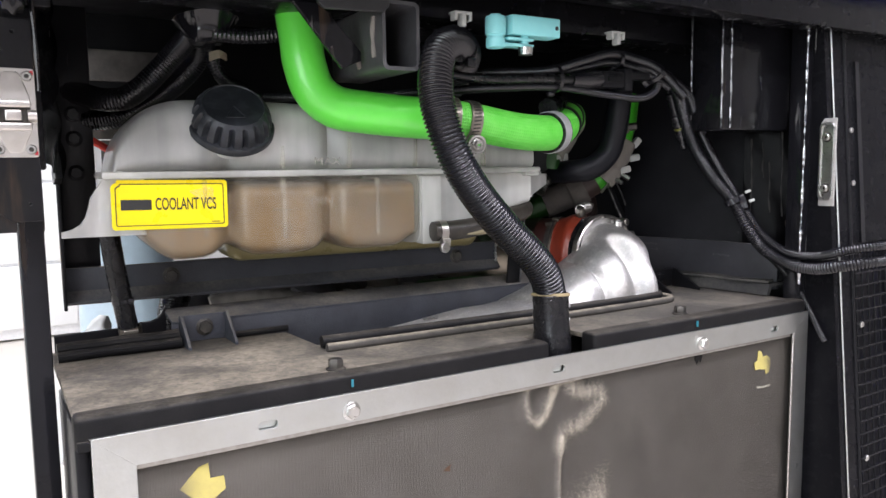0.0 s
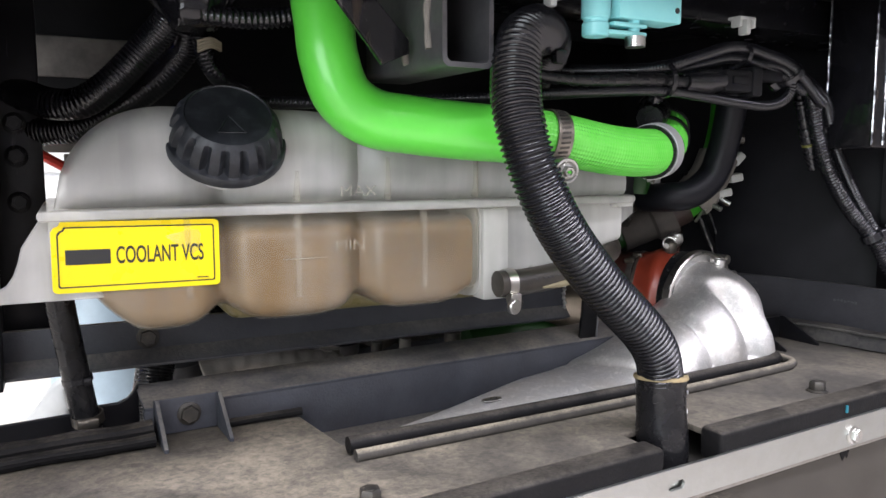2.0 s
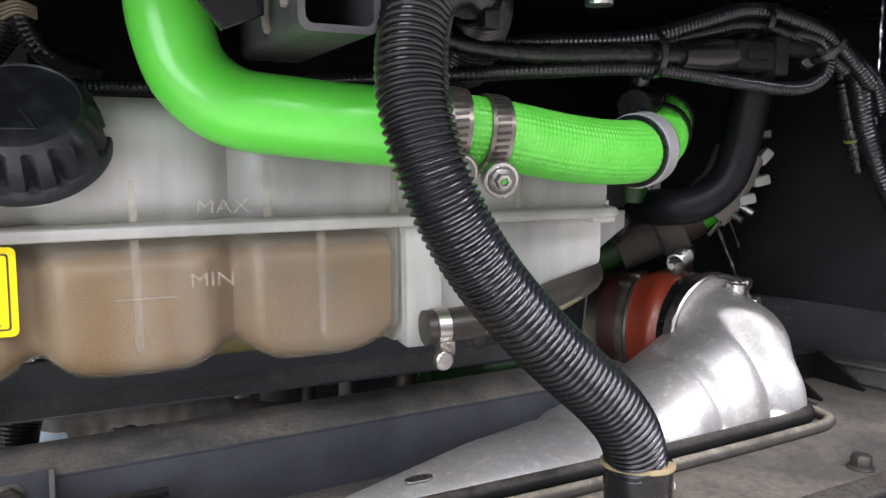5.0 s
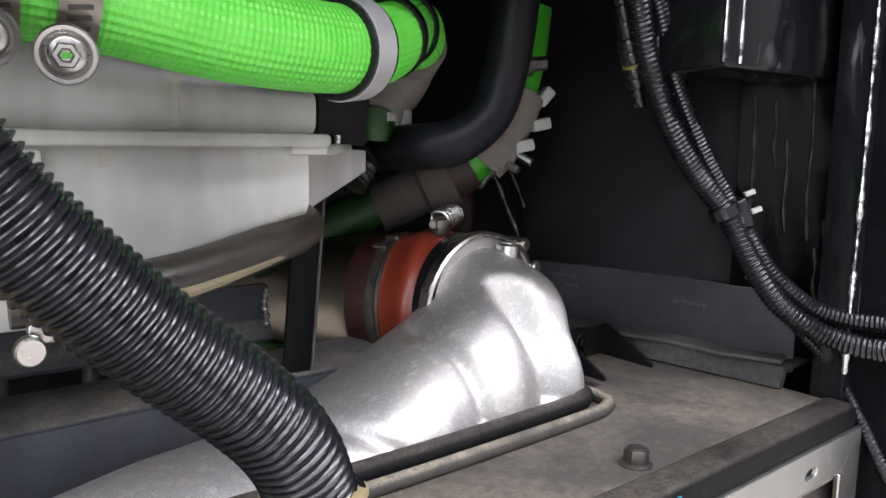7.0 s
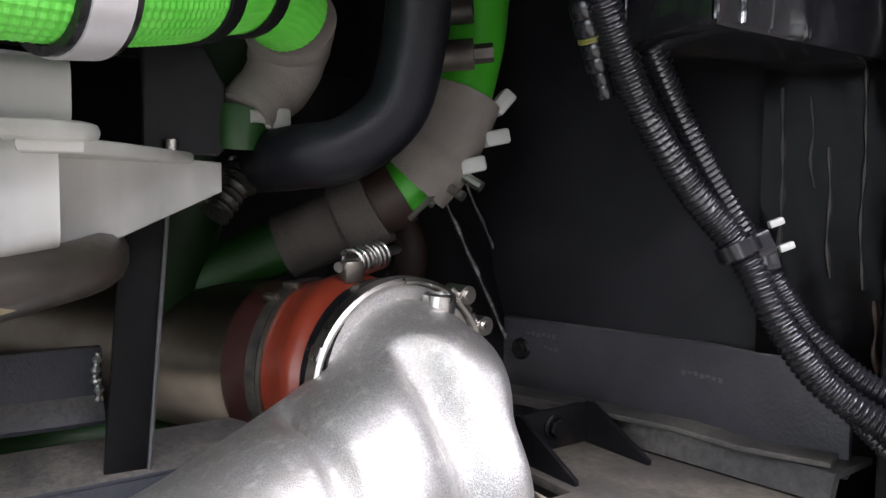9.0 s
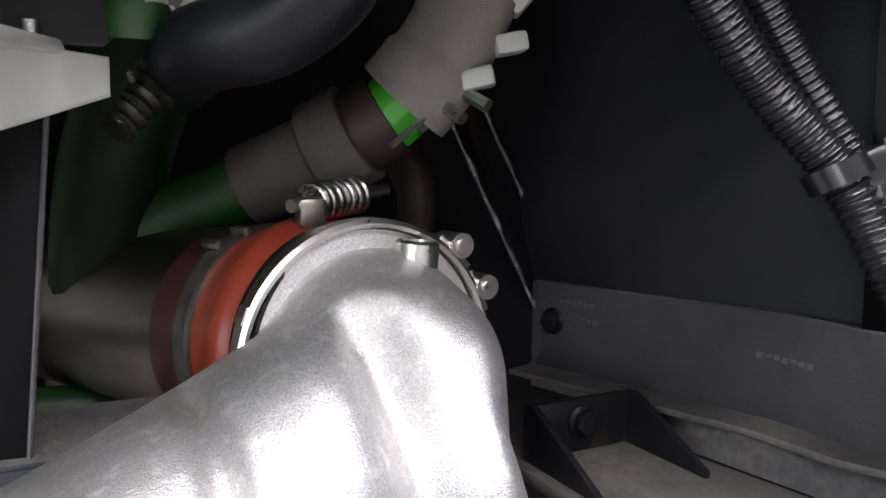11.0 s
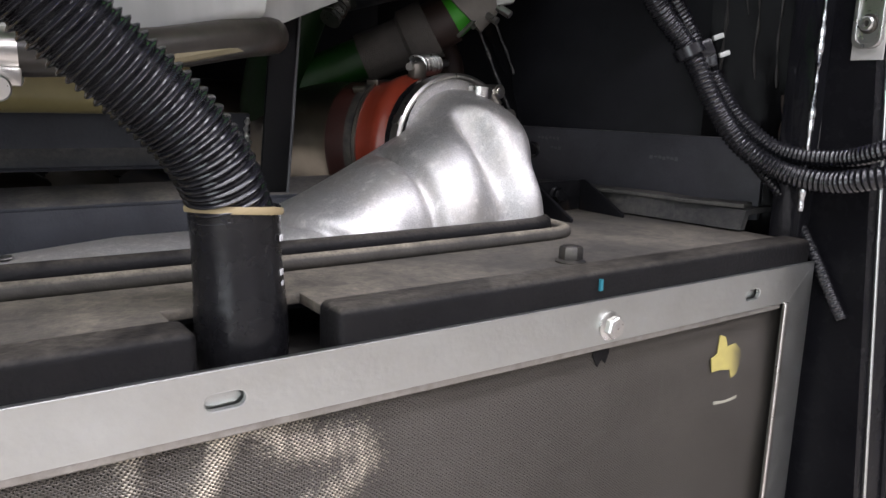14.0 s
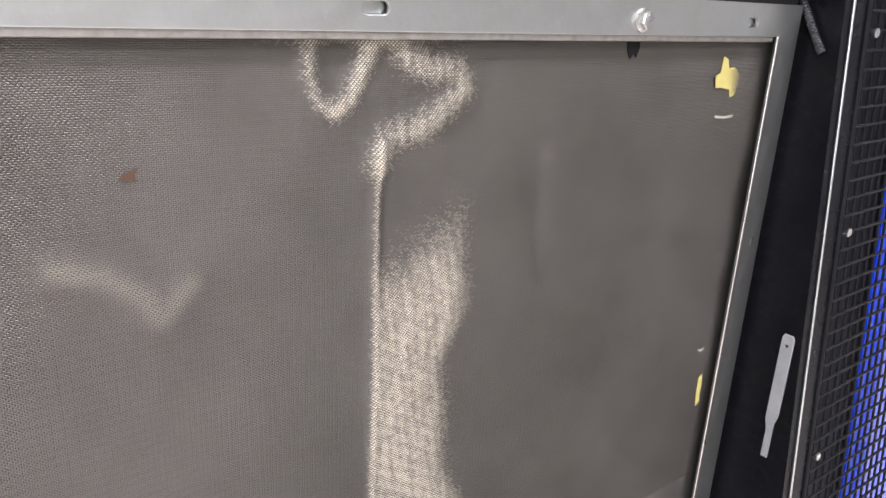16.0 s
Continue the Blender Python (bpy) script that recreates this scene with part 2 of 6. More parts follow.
# painted glint: an attribute mixes a pale tone into the wire colour
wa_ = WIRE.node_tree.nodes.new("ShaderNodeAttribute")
wa_.attribute_name = "glint"
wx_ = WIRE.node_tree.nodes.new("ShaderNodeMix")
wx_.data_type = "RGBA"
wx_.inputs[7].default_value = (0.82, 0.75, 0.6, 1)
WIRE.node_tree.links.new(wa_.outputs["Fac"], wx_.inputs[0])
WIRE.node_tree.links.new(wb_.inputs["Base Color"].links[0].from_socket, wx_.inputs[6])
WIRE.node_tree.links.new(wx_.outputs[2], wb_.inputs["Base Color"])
CORE = mat("radiator_fins", (0.038, 0.036, 0.033), 0.7, 0.0, second=(0.075, 0.068, 0.058), scale=7, mix=0.8)
BLUE = mat("blue_body_paint", (0.012, 0.05, 0.6), 0.2, second=(0.015, 0.06, 0.66), scale=6, coat=0.6)
BROWN = mat("rusty_brown_hose", (0.02, 0.009, 0.006), 0.6)
REDW = mat("red_wire", (0.6, 0.03, 0.015), 0.4)
FLOORM = mat("pale_floor", (0.62, 0.57, 0.52), 0.35, second=(0.7, 0.66, 0.6), scale=1.2)
WALLM = mat("white_wall", (0.82, 0.82, 0.82), 0.7, second=(0.78, 0.78, 0.77), scale=2)
ORANGEP = mat("orange_plastic", (0.85, 0.25, 0.03), 0.4)
CREAM = mat("cream_cabinet_paint", (0.75, 0.76, 0.77), 0.35)


def poly_mat(name, white, glow, clear, rough, streak=0.3):
    m = bpy.data.materials.new(name)
    m.use_nodes = True
    nt = m.node_tree
    out, b = nt.nodes["Material Output"], nt.nodes["Principled BSDF"]
    tc = nt.nodes.new("ShaderNodeTexCoord")
    n = nt.nodes.new("ShaderNodeTexNoise")
    n.inputs["Scale"].default_value, n.inputs["Detail"].default_value = 14, 6
    nt.links.new(tc.outputs["Object"], n.inputs["Vector"])
    mx = nt.nodes.new("ShaderNodeMix")
    mx.data_type = "RGBA"
    mx.inputs[6].default_value, mx.inputs[7].default_value = (*white, 1), (*[c * 0.66 for c in white], 1)
    cr = nt.nodes.new("ShaderNodeMapRange")
    cr.inputs[1].default_value, cr.inputs[2].default_value = 0.38, 0.64
    nt.links.new(n.outputs["Fac"], cr.inputs[0])
    nt.links.new(cr.outputs[0], mx.inputs[0])
    nt.links.new(mx.outputs[2], b.inputs["Base Color"])
    b.inputs["Roughness"].default_value = rough
    tr = nt.nodes.new("ShaderNodeBsdfTranslucent")
    tr.inputs[0].default_value = (*white, 1)
    tp = nt.nodes.new("ShaderNodeBsdfTransparent")
    tp.inputs[0].default_value = (0.96, 0.95, 0.92, 1)
    a, c = nt.nodes.new("ShaderNodeMixShader"), nt.nodes.new("ShaderNodeMixShader")
    a.inputs[0].default_value = glow
    mp = nt.nodes.new("ShaderNodeMapping")
    mp.inputs["Scale"].default_value = (1.0, 0.3, 0.12)
    nt.links.new(tc.outputs["Object"], mp.inputs[0])
    ns = nt.nodes.new("ShaderNodeTexNoise")
    ns.inputs["Scale"].default_value, ns.inputs["Detail"].default_value = 55, 4
    nt.links.new(mp.outputs[0], ns.inputs["Vector"])
    cl = nt.nodes.new("ShaderNodeMapRange")
    cl.inputs[1].default_value, cl.inputs[2].default_value = 0.32, 0.68
    cl.inputs[3].default_value, cl.inputs[4].default_value = clear * (1 - streak), min(0.95, clear * (1 + streak))
    nt.links.new(ns.outputs["Fac"], cl.inputs[0])
    nt.links.new(cl.outputs[0], c.inputs[0])
    nt.links.new(b.outputs[0], a.inputs[1])
    nt.links.new(tr.outputs[0], a.inputs[2])
    nt.links.new(a.outputs[0], c.inputs[1])
    nt.links.new(tp.outputs[0], c.inputs[2])
    nt.links.new(c.outputs[0], out.inputs[0])
    return m


POLY = poly_mat("milky_polyethylene", (0.89, 0.9, 0.87), 0.32, 0.42, 0.2, 0.17)
POLYL = poly_mat("clear_polyethylene", (0.80, 0.77, 0.68), 0.35, 0.79, 0.25, 0.1)
COOL = mat("stale_coolant", (0.2, 0.116, 0.034), 0.4, second=(0.092, 0.052, 0.017), scale=11, mix=1.0)


# ---- mesh helpers ----
def bm_mesh(name, bm):
    me = bpy.data.meshes.new(name)
    bmesh.ops.recalc_face_normals(bm, faces=bm.faces[:])
    bm.to_mesh(me)
    bm.free()
    return me


def part(name, bm, material, parent=None, label="", smooth=35):
    me = bm if isinstance(bm, bpy.types.Mesh) else bm_mesh(name, bm)
    me.materials.clear()
    me.materials.append(material)
    if smooth:
        me.shade_smooth()
        me.set_sharp_from_angle(angle=radians(smooth))
    ob = new(name, me)
    if parent is not None:
        ob.parent = parent
    return tagged(ob, label)


def thing(name, label, category, group="", kind="", at=(0, 0, 0)):
    ob = new(name)
    ob.empty_display_size = 0.02
    return tagged(ob, label, category, group, kind)


def solo(name, bm, material, label, category, group="", kind="", smooth=35):
    return tagged(part(name, bm, material, None, "", smooth), label, category, group, kind)


def box(bm, lo, hi, bevel=0.0015, m=None, seg=2):
    """Adds a bevelled box between two corners."""
    c = [(a + b) / 2 for a, b in zip(lo, hi)]
    s = [abs(b - a) for a, b in zip(lo, hi)]
    g = bmesh.ops.create_cube(bm, size=1, matrix=Matrix.Translation(c) @ Matrix.Diagonal((*s, 1)))
    vs = g["verts"]
    if bevel:
        es = {e for v in vs for e in v.link_edges}
        r = bmesh.ops.bevel(bm, geom=list(es), offset=min(bevel, min(s) * 0.4), segments=seg, affect="EDGES", profile=0.5)
        vs = [v for f in r["faces"] for v in f.verts] + [v for v in vs if v.is_valid]
    if m is not None:
        bmesh.ops.transform(bm, matrix=m, verts=list(set(vs)))
    return bm


def frames(path):
    """Tangent frames along a path of points, with little twist."""
    n = len(path)
    tang = [(path[min(i + 1, n - 1)] - path[max(i - 1, 0)]).normalized() for i in range(n)]
    u = tang[0].orthogonal().normalized()
    out = []
    for t in tang:
        u = (u - t * u.dot(t)).normalized()
        out.append((u.copy(), t.cross(u).normalized()))
    return out


def spline(pts, step=0.004):
    """Points at even steps on a smooth curve through pts."""
    p = [Vector(q) for q in pts]
    p = [2 * p[0] - p[1]] + p + [2 * p[-1] - p[-2]]
    dense = []
    for i in range(1, len(p) - 2):
        a, b, c, d = p[i - 1:i + 3]
        for k in range(24):
            t = k / 24
            dense.append(0.5 * (2 * b + (c - a) * t + (2 * a - 5 * b + 4 * c - d) * t * t + (3 * b - a - 3 * c + d) * t ** 3))
    dense.append(p[-2])
    run = [0.0]
    for a, b in zip(dense, dense[1:]):
        run.append(run[-1] + (b - a).length)
    count = max(2, round(run[-1] / step))
    out, k = [], 0
    for i in range(count + 1):
        s = run[-1] * i / count
        while k < len(run) - 2 and run[k + 1] < s:
            k += 1
        f = (s - run[k]) / max(1e-9, run[k + 1] - run[k])
        out.append(dense[k].lerp(dense[k + 1], min(1, max(0, f))))
    return out


def sweep(bm, path, radius, seg=16, caps=True, flute=0.0):
    """A round tube on a path; radius is a number or a function of the run in metres."""
    rings, run, last = [], 0.0, path[0]
    for p, (u, v) in zip(path, frames(path)):
        run += (p - last).length
        last = p
        r = radius(run) if callable(radius) else radius
        rings.append([bm.verts.new(p + (u * math.cos(2 * math.pi * k / seg) + v * math.sin(2 * math.pi * k / seg)) * r * (1 + flute * (k % 2))) for k in range(seg)])
    for a, b in zip(rings, rings[1:]):
        for k in range(seg):
            bm.faces.new((a[k], a[(k + 1) % seg], b[(k + 1) % seg], b[k]))
    if caps:
        bm.faces.new(rings[0][::-1])
        bm.faces.new(rings[-1])
    return bm


def corrugated(bm, pts, r, pitch, depth, seg=16):
    path = spline(pts, pitch / 6)
    rings = []
    for i, (p, (u, v)) in enumerate(zip(path, frames(path))):
        rr = r - depth * (0.0, 0.22, 0.85, 1.0, 0.85, 0.22)[i % 6]
        rings.append([bm.verts.new(p + (u * math.cos(a) + v * math.sin(a)) * rr) for a in (2 * math.pi * k / seg for k in range(seg))])
    for a, b in zip(rings, rings[1:]):
        for k in range(seg):
            bm.faces.new((a[k], a[(k + 1) % seg], b[(k + 1) % seg], b[k]))
    bm.faces.new(rings[0][::-1])
    bm.faces.new(rings[-1])
    return bm


def rod(bm, a, b, r, seg=16, r2=None):
    return sweep(bm, [Vector(a), Vector(b)], (lambda s: r if s < 1e-6 else (r2 if r2 is not None else r)), seg)


def lathe(bm, profile, m, seg=32, wave=None, caps=True):
    """Turns (radius, height) pairs round the local z of m. wave(angle, i) may scale the radius."""
    rings = []
    for i, (r, h) in enumerate(profile):
        rings.append([bm.verts.new(m @ Vector((math.cos(a) * r * (wave(a, i) if wave else 1), math.sin(a) * r * (wave(a, i) if wave else 1), h))) for a in (2 * math.pi * k / seg for k in range(seg))])
    for a, b in zip(rings, rings[1:]):
        for k in range(seg):
            bm.faces.new((a[k], a[(k + 1) % seg], b[(k + 1) % seg], b[k]))
    if caps:
        bm.faces.new(rings[0][::-1])
        bm.faces.new(rings[-1])
    return bm


def axis(at, way, spin=0.0):
    """A frame at a point whose local z runs along way."""
    return Matrix.Translation(at) @ Vector(way).to_track_quat("Z", "Y").to_matrix().to_4x4() @ pose(0, 0, 0, 0, 0, spin)


def flat(outlines, thick, m, bevel=0.0):
    """A sheet with holes: the first outline is its edge, the others are openings; local z is its thickness."""
    cu = bpy.data.curves.new("sheet", "CURVE")
    cu.dimensions, cu.fill_mode = "2D", "BOTH"
    cu.extrude, cu.bevel_depth, cu.bevel_resolution = thick / 2 - bevel, bevel, 1
    for pts in outlines:
        sp = cu.splines.new("POLY")
        sp.points.add(len(pts) - 1)
        for q, (x, y) in zip(sp.points, pts):
            q.co = (x, y, 0, 1)
        sp.use_cyclic_u = True
    ob = bpy.data.objects.new("sheet", cu)
    me = bpy.data.meshes.new_from_object(ob)
    bpy.data.objects.remove(ob)
    bpy.data.curves.remove(cu)
    me.transform(m)
    return me


def rounded(x0, y0, x1, y1, r, n=5):
    out = []
    for cx, cy, a0 in ((x1 - r, y1 - r, 0), (x0 + r, y1 - r, 90), (x0 + r, y0 + r, 180), (x1 - r, y0 + r, 270)):
        out += [(cx + r * math.cos(radians(a0 + 90 * k / n)), cy + r * math.sin(radians(a0 + 90 * k / n))) for k in range(n + 1)]
    return out


def oval(cx, cy, w, h, n=8):
    r = h / 2
    return [(cx + w / 2 - r + r * math.cos(radians(-90 + 180 * k / n)), cy + r * math.sin(radians(-90 + 180 * k / n))) for k in range(n + 1)] + \
           [(cx - w / 2 + r + r * math.cos(radians(90 + 180 * k / n)), cy + r * math.sin(radians(90 + 180 * k / n))) for k in range(n + 1)]


def letters(text, size, m, depth=0.0003, bold=0.0):
    cu = bpy.data.curves.new("letters", "FONT")
    cu.offset = bold
    cu.body, cu.size, cu.extrude, cu.align_x, cu.align_y = text, size, depth, "LEFT", "CENTER"
    ob = bpy.data.objects.new("letters", cu)
    me = bpy.data.meshes.new_from_object(ob)
    bpy.data.objects.remove(ob)
    bpy.data.curves.remove(cu)
    me.transform(m)
    return me


def settle(ob, about, by=(0, 0, 0), turn=0.0, size=(1, 1, 1)):
    """Sets a whole thing into its place: moved, turned about the upright and sized about one of its points."""
    about = Vector(about)
    ob.matrix_world = Matrix.Translation(about + Vector(by)) @ pose(0, 0, 0, 0, 0, turn) @ Matrix.Diagonal((*size, 1)) @ Matrix.Translation(-about)
    return ob


FRONT = Matrix(((1, 0, 0, 0), (0, 0, -1, 0), (0, 1, 0, 0), (0, 0, 0, 1)))  # local x, y to world x, z; local z to -y


def bolt(parent, at, way, across, material, flange=True, name="bolt", head=0.0055, label=""):
    """A hexagon flange bolt head as a part."""
    bm = bmesh.new()
    r = across / 2 / math.cos(radians(30))
    m = axis(at, way, 17)
    if flange:
        lathe(bm, [(r * 1.28, 0), (r * 1.28, 0.0009), (r * 0.98, 0.0019)], m, 24)
    lathe(bm, [(r * 0.97, 0.0008), (r, head * 0.25), (r, head * 0.85), (r * 0.88, head)], m, 6)
    lathe(bm, [(r * 0.6, head - 0.0004), (r * 0.55, head + 0.0003)], m, 14)
    return part(name, bm, material, parent, label, 30)


def band(bm, path_point, way, r, width, thick, seg=36):
    """A thin metal band round an axis."""
    lathe(bm, [(r, -width / 2), (r + thick, -width / 2), (r + thick, width / 2), (r, width / 2), (r, -width / 2)], axis(path_point, way), seg, None, False)
    return bm


# ---- workshop ----
ZT = 1.43  # top of the radiator's cover plate
bm = bmesh.new()
box(bm, (-12, -9, -0.1), (9, 12, 0), 0)
solo("floor", bm, FLOORM, "pale beige workshop floor", "floor", kind="structure", smooth=0)
for name, lo, hi in (("wall_north", (-12, 11.9, 0), (9, 12.1, 5)), ("wall_south", (-12, -9.1, 0), (9, -8.9, 5)), ("wall_west", (-12.1, -9, 0), (-11.9, 12, 5)), ("wall_east", (8.9, -9, 0), (9.1, 12, 5))):
    bm = bmesh.new()
    box(bm, lo, hi, 0)
    solo(name, bm, WALLM, "plain white workshop wall", "wall", kind="structure", smooth=0)
bm = bmesh.new()
box(bm, (-12, -9, 5), (9, 12, 5.1), 0)
solo("ceiling", bm, WALLM, "white workshop ceiling", "ceiling", kind="structure", smooth=0)

cab = thing("storage_cabinet", "white metal storage cabinet on the workshop floor", "cabinet")
bm = bmesh.new()
box(bm, (-2.6, 7.6, 0.02), (0.6, 8.2, 2.3), 0.01)
part("body", bm, CREAM, cab)
for x0, x1 in ((-2.55, -1.55), (-1.52, -0.52), (-0.49, 0.55)):
    for z0, z1 in ((0.12, 0.72), (0.75, 1.5), (1.53, 2.26)):
        bm = bmesh.new()
        box(bm, (x0, 7.57, z0), (x1, 7.598, z1), 0.006)
        part("door", bm, WALLM, cab)
chair = thing("plastic_chair", "orange plastic shell chair with white metal legs", "chair")
bm = bmesh.new()
box(bm, (-1.32, 6.3, 0.44), (-0.86, 6.75, 0.48), 0.015)
part("seat", bm, ORANGEP, chair)
bm = bmesh.new()
box(bm, (-1.32, 6.72, 0.5), (-0.86, 6.76, 0.88), 0.015)
part("backrest", bm, ORANGEP, chair)
for x, y in ((-1.28, 6.34), (-0.9, 6.34), (-1.28, 6.72), (-0.9, 6.72)):
    bm = bmesh.new()
    rod(bm, (x, y, 0), (x, y, 0.5), 0.014, 10)
    part("leg", bm, WHITEN, chair)

# ---- vehicle body round the bay ----
bus = thing("bus_body", "black steel bay frame of a blue bus with open hatch", "bus")
# upper cross beam and its flanges
bm = bmesh.new()
box(bm, (-0.30, -0.02, 1.752), (1.3, 0.012, 1.80), 0.003)
part("front_rail", bm, BEAMM, bus)
bm = bmesh.new()
box(bm, (-0.30, 0.012, 1.775), (1.3, 0.5, 1.80), 0.002)
part("bay_roof", bm, MATT, bus)
bm = bmesh.new()
box(bm, (-0.12, 0.10, 1.742), (0.78, 0.16, 1.775), 0.003)
part("cross_beam", bm, BEAMM, bus)
bm = bmesh.new()
box(bm, (-0.3, -0.05, 1.795), (1.3, -0.021, 2.6), 0.004)
part("side_panel", bm, BLUE, bus, "blue painted body panel")
bm = bmesh.new()
box(bm, (-0.3, -0.02, 1.80), (1.3, 0.9, 1.82), 0.002)
part("deck", bm, MATT, bus)
# side wall of the bay, and an added near-black sheet for the unlit rear
bm = bmesh.new()
WALL = Matrix.Translation((0.738, 0.0345, 0)) @ pose(0, 0, 0, 0, 0, 16.5)  # the side wall runs slightly inwards
box(bm, (0.0, 0.0, 0.0), (0.01, 0.42, 1.775), 0.001, WALL)
part("bay_wall", bm, SHEET, bus, "matt black sheet wall")
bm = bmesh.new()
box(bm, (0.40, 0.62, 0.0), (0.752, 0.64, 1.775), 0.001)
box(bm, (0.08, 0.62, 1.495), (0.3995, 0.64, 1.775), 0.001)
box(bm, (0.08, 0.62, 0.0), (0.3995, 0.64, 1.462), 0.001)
part("rear_backing", bm, SHADEBLACK, bus)
rail = part("wall_rail", flat([[(-0.0015, 0.235), (-0.006, 0.235), (-0.006, 0.105), (-0.0185, 0.066), (-0.0125, 0.026), (-0.008, 0.026), (-0.0140, 0.066), (-0.0015, 0.104)]], 0.058, WALL @ Matrix.Translation((0, 0, 1.465)), 0.0008), dust_mat("dusty_grey_steel", (0.022, 0.022, 0.026), (0.14, 0.135, 0.125), 0.5, 40, cover=0.8, low=0.3, high=0.6), bus, "dusty bent steel rail with stamped marks")
part("rail_foot", flat([[(-0.0062, 0.235), (-0.025, 0.235), (-0.025, 0.11), (-0.034, 0.07), (-0.031, 0.03), (-0.0132, 0.03), (-0.0188, 0.066), (-0.0062, 0.1055)]], 0.003, WALL @ Matrix.Translation((0, 0, 1.4475)), 0.0006), dust_mat("dusty_ledge", (0.022, 0.022, 0.022), (0.085, 0.08, 0.07), 0.7, 30, up=False, cover=1.0, spec=0.2), rail, "dusty ledge of the rail")
bolt(rail, WALL @ Vector((-0.006, 0.222, 1.474)), WALL.to_3x3() @ Vector((-1, 0, 0)), 0.0098, BLACK)
for y0, z0, n in ((0.088, 1.4740, 7), (0.196, 1.4835, 6), (0.194, 1.4755, 3)):
    for k in range(n):
        y = y0 + k * 0.0038
        bm = bmesh.new()
        ox = -0.0065 - 0.32 * max(0.0, 0.105 - y)
        box(bm, (ox - 0.0004, y, z0 + 0.0006 * (k % 3)), (ox + 0.0008, y + 0.0025, z0 + 0.0028 - 0.0004 * (k % 2)), 0, WALL)
        part("stamped_mark", bm, DIMINK, rail)
# gloss column between the side wall and the outer post
COLUMN = mat("runny_gloss_paint", (0.0035, 0.0035, 0.0042), 0.2, second=(0.008, 0.0075, 0.007), scale=26, bump=0.7, bump_scale=30, rough_var=0.12, spec=0.05)
cs_a, cs_b = Vector((0.703, 0.098, 0)), Vector((0.738, 0.0345, 0))
cs_w = (cs_b - cs_a).normalized()
cs_n = Vector((-cs_w.y, cs_w.x, 0)) * (1 if -cs_w.y < 0 else -1)
bm = bmesh.new()
grid = []
for i in range(15):
    u = i / 14
    row_ = []
    for j in range(40):
        z = 0.9 + 0.875 * j / 39
        swell = 0.0022 * math.sin(u * 5.2 + z * 9) * math.sin(u * math.pi) + 0.0012 * math.sin(z * 37 + u * 11)
        row_.append(bm.verts.new(cs_a.lerp(cs_b, u) + cs_n * swell + Vector((0, 0, z))))
    grid.append(row_)
for p_, q_ in zip(grid, grid[1:]):
    for j in range(39):
        bm.faces.new((p_[j], q_[j], q_[j + 1], p_[j + 1]))
bmesh.ops.solidify(bm, geom=bm.faces[:], thickness=0.004)
col = part("column_side", bm, COLUMN, bus, "gloss black column face with paint runs", 60)
RUST = mat("rust_bleed", (0.035, 0.016, 0.008), 0.5, second=(0.012, 0.008, 0.006), scale=160, mix=1.0, bump=0.3)
GRIME = mat("dry_grime_run", (0.02, 0.018, 0.016), 0.5, second=(0.007, 0.0065, 0.006), scale=90, mix=0.9)
for u, z0, z1, rr, mt in ((0.12, 1.63, 1.50, 0.0011, GRIME), (0.42, 1.60, 1.535, 0.0008, GRIME), (0.62, 1.64, 1.53, 0.0008, GRIME), (0.30, 1.625, 1.58, 0.0007, GRIME), (0.80, 1.545, 1.475, 0.0016, RUST), (0.86, 1.52, 1.462, 0.0013, RUST), (0.73, 1.525, 1.49, 0.0012, RUST)):
    q_ = cs_a.lerp(cs_b, u) + cs_n * 0.0016
    bm = bmesh.new()
    sweep(bm, spline([q_ + Vector((0, 0, z0)), q_ + cs_w * 0.0016 + Vector((0, 0, z0 * 0.6 + z1 * 0.4)), q_ + cs_w * 0.0008 + Vector((0, 0, z0 * 0.3 + z1 * 0.7)), q_ + cs_w * 0.003 + Vector((0, 0, z1))], 0.003), lambda s, rr=rr: rr * (1 + 0.5 * math.sin(s * 260)), 6)
    part("run", bm, mt, col, "dried run down the paint")
# hanging box section at the bay's outer corner
bm = bmesh.new()
box(bm, (0.588, 0.043, 1.637), (0.725, 0.09, 1.775), 0.004)
cb_ = part("corner_box", bm, GLOSS, bus, "gloss black welded box section")
for x, y in ((0.5885, 0.0445), (0.5885, 0.0885), (0.602, 0.0425)):
    bm = bmesh.new()
    sweep(bm, spline([(x, y, 1.64), (x + 0.0005, y, 1.68), (x - 0.0004, y, 1.72), (x, y, 1.772)], 0.003), lambda s: 0.0013 + 0.0003 * math.sin(s * 170) + 0.0002 * math.sin(s * 690), 10)
    part("weld_bead", bm, SHINE, cb_, "weld bead with its reflection painted bright")
bm = bmesh.new()
box(bm, (0.700, 0.012, 0.2), (0.752, 0.034, 1.775), 0.002)
ip = part("inner_post", bm, GLOSS, bus, "gloss black post with weld beads")
bm = bmesh.new()
sweep(bm, spline([(0.7, 0.0125, 1.45), (0.6995, 0.012, 1.55), (0.7005, 0.0125, 1.65), (0.7, 0.012, 1.77)], 0.003), lambda s: 0.0017 + 0.0006 * math.sin(s * 130) + 0.0004 * math.sin(s * 617), 10)
part("weld_bead", bm, SHINE, ip, "runny weld bead with a painted bright reflection")


def lip_y(z):
    """The body's outer face leans outwards towards its foot."""
    return -0.03 + 0.085 * (z - 1.4)


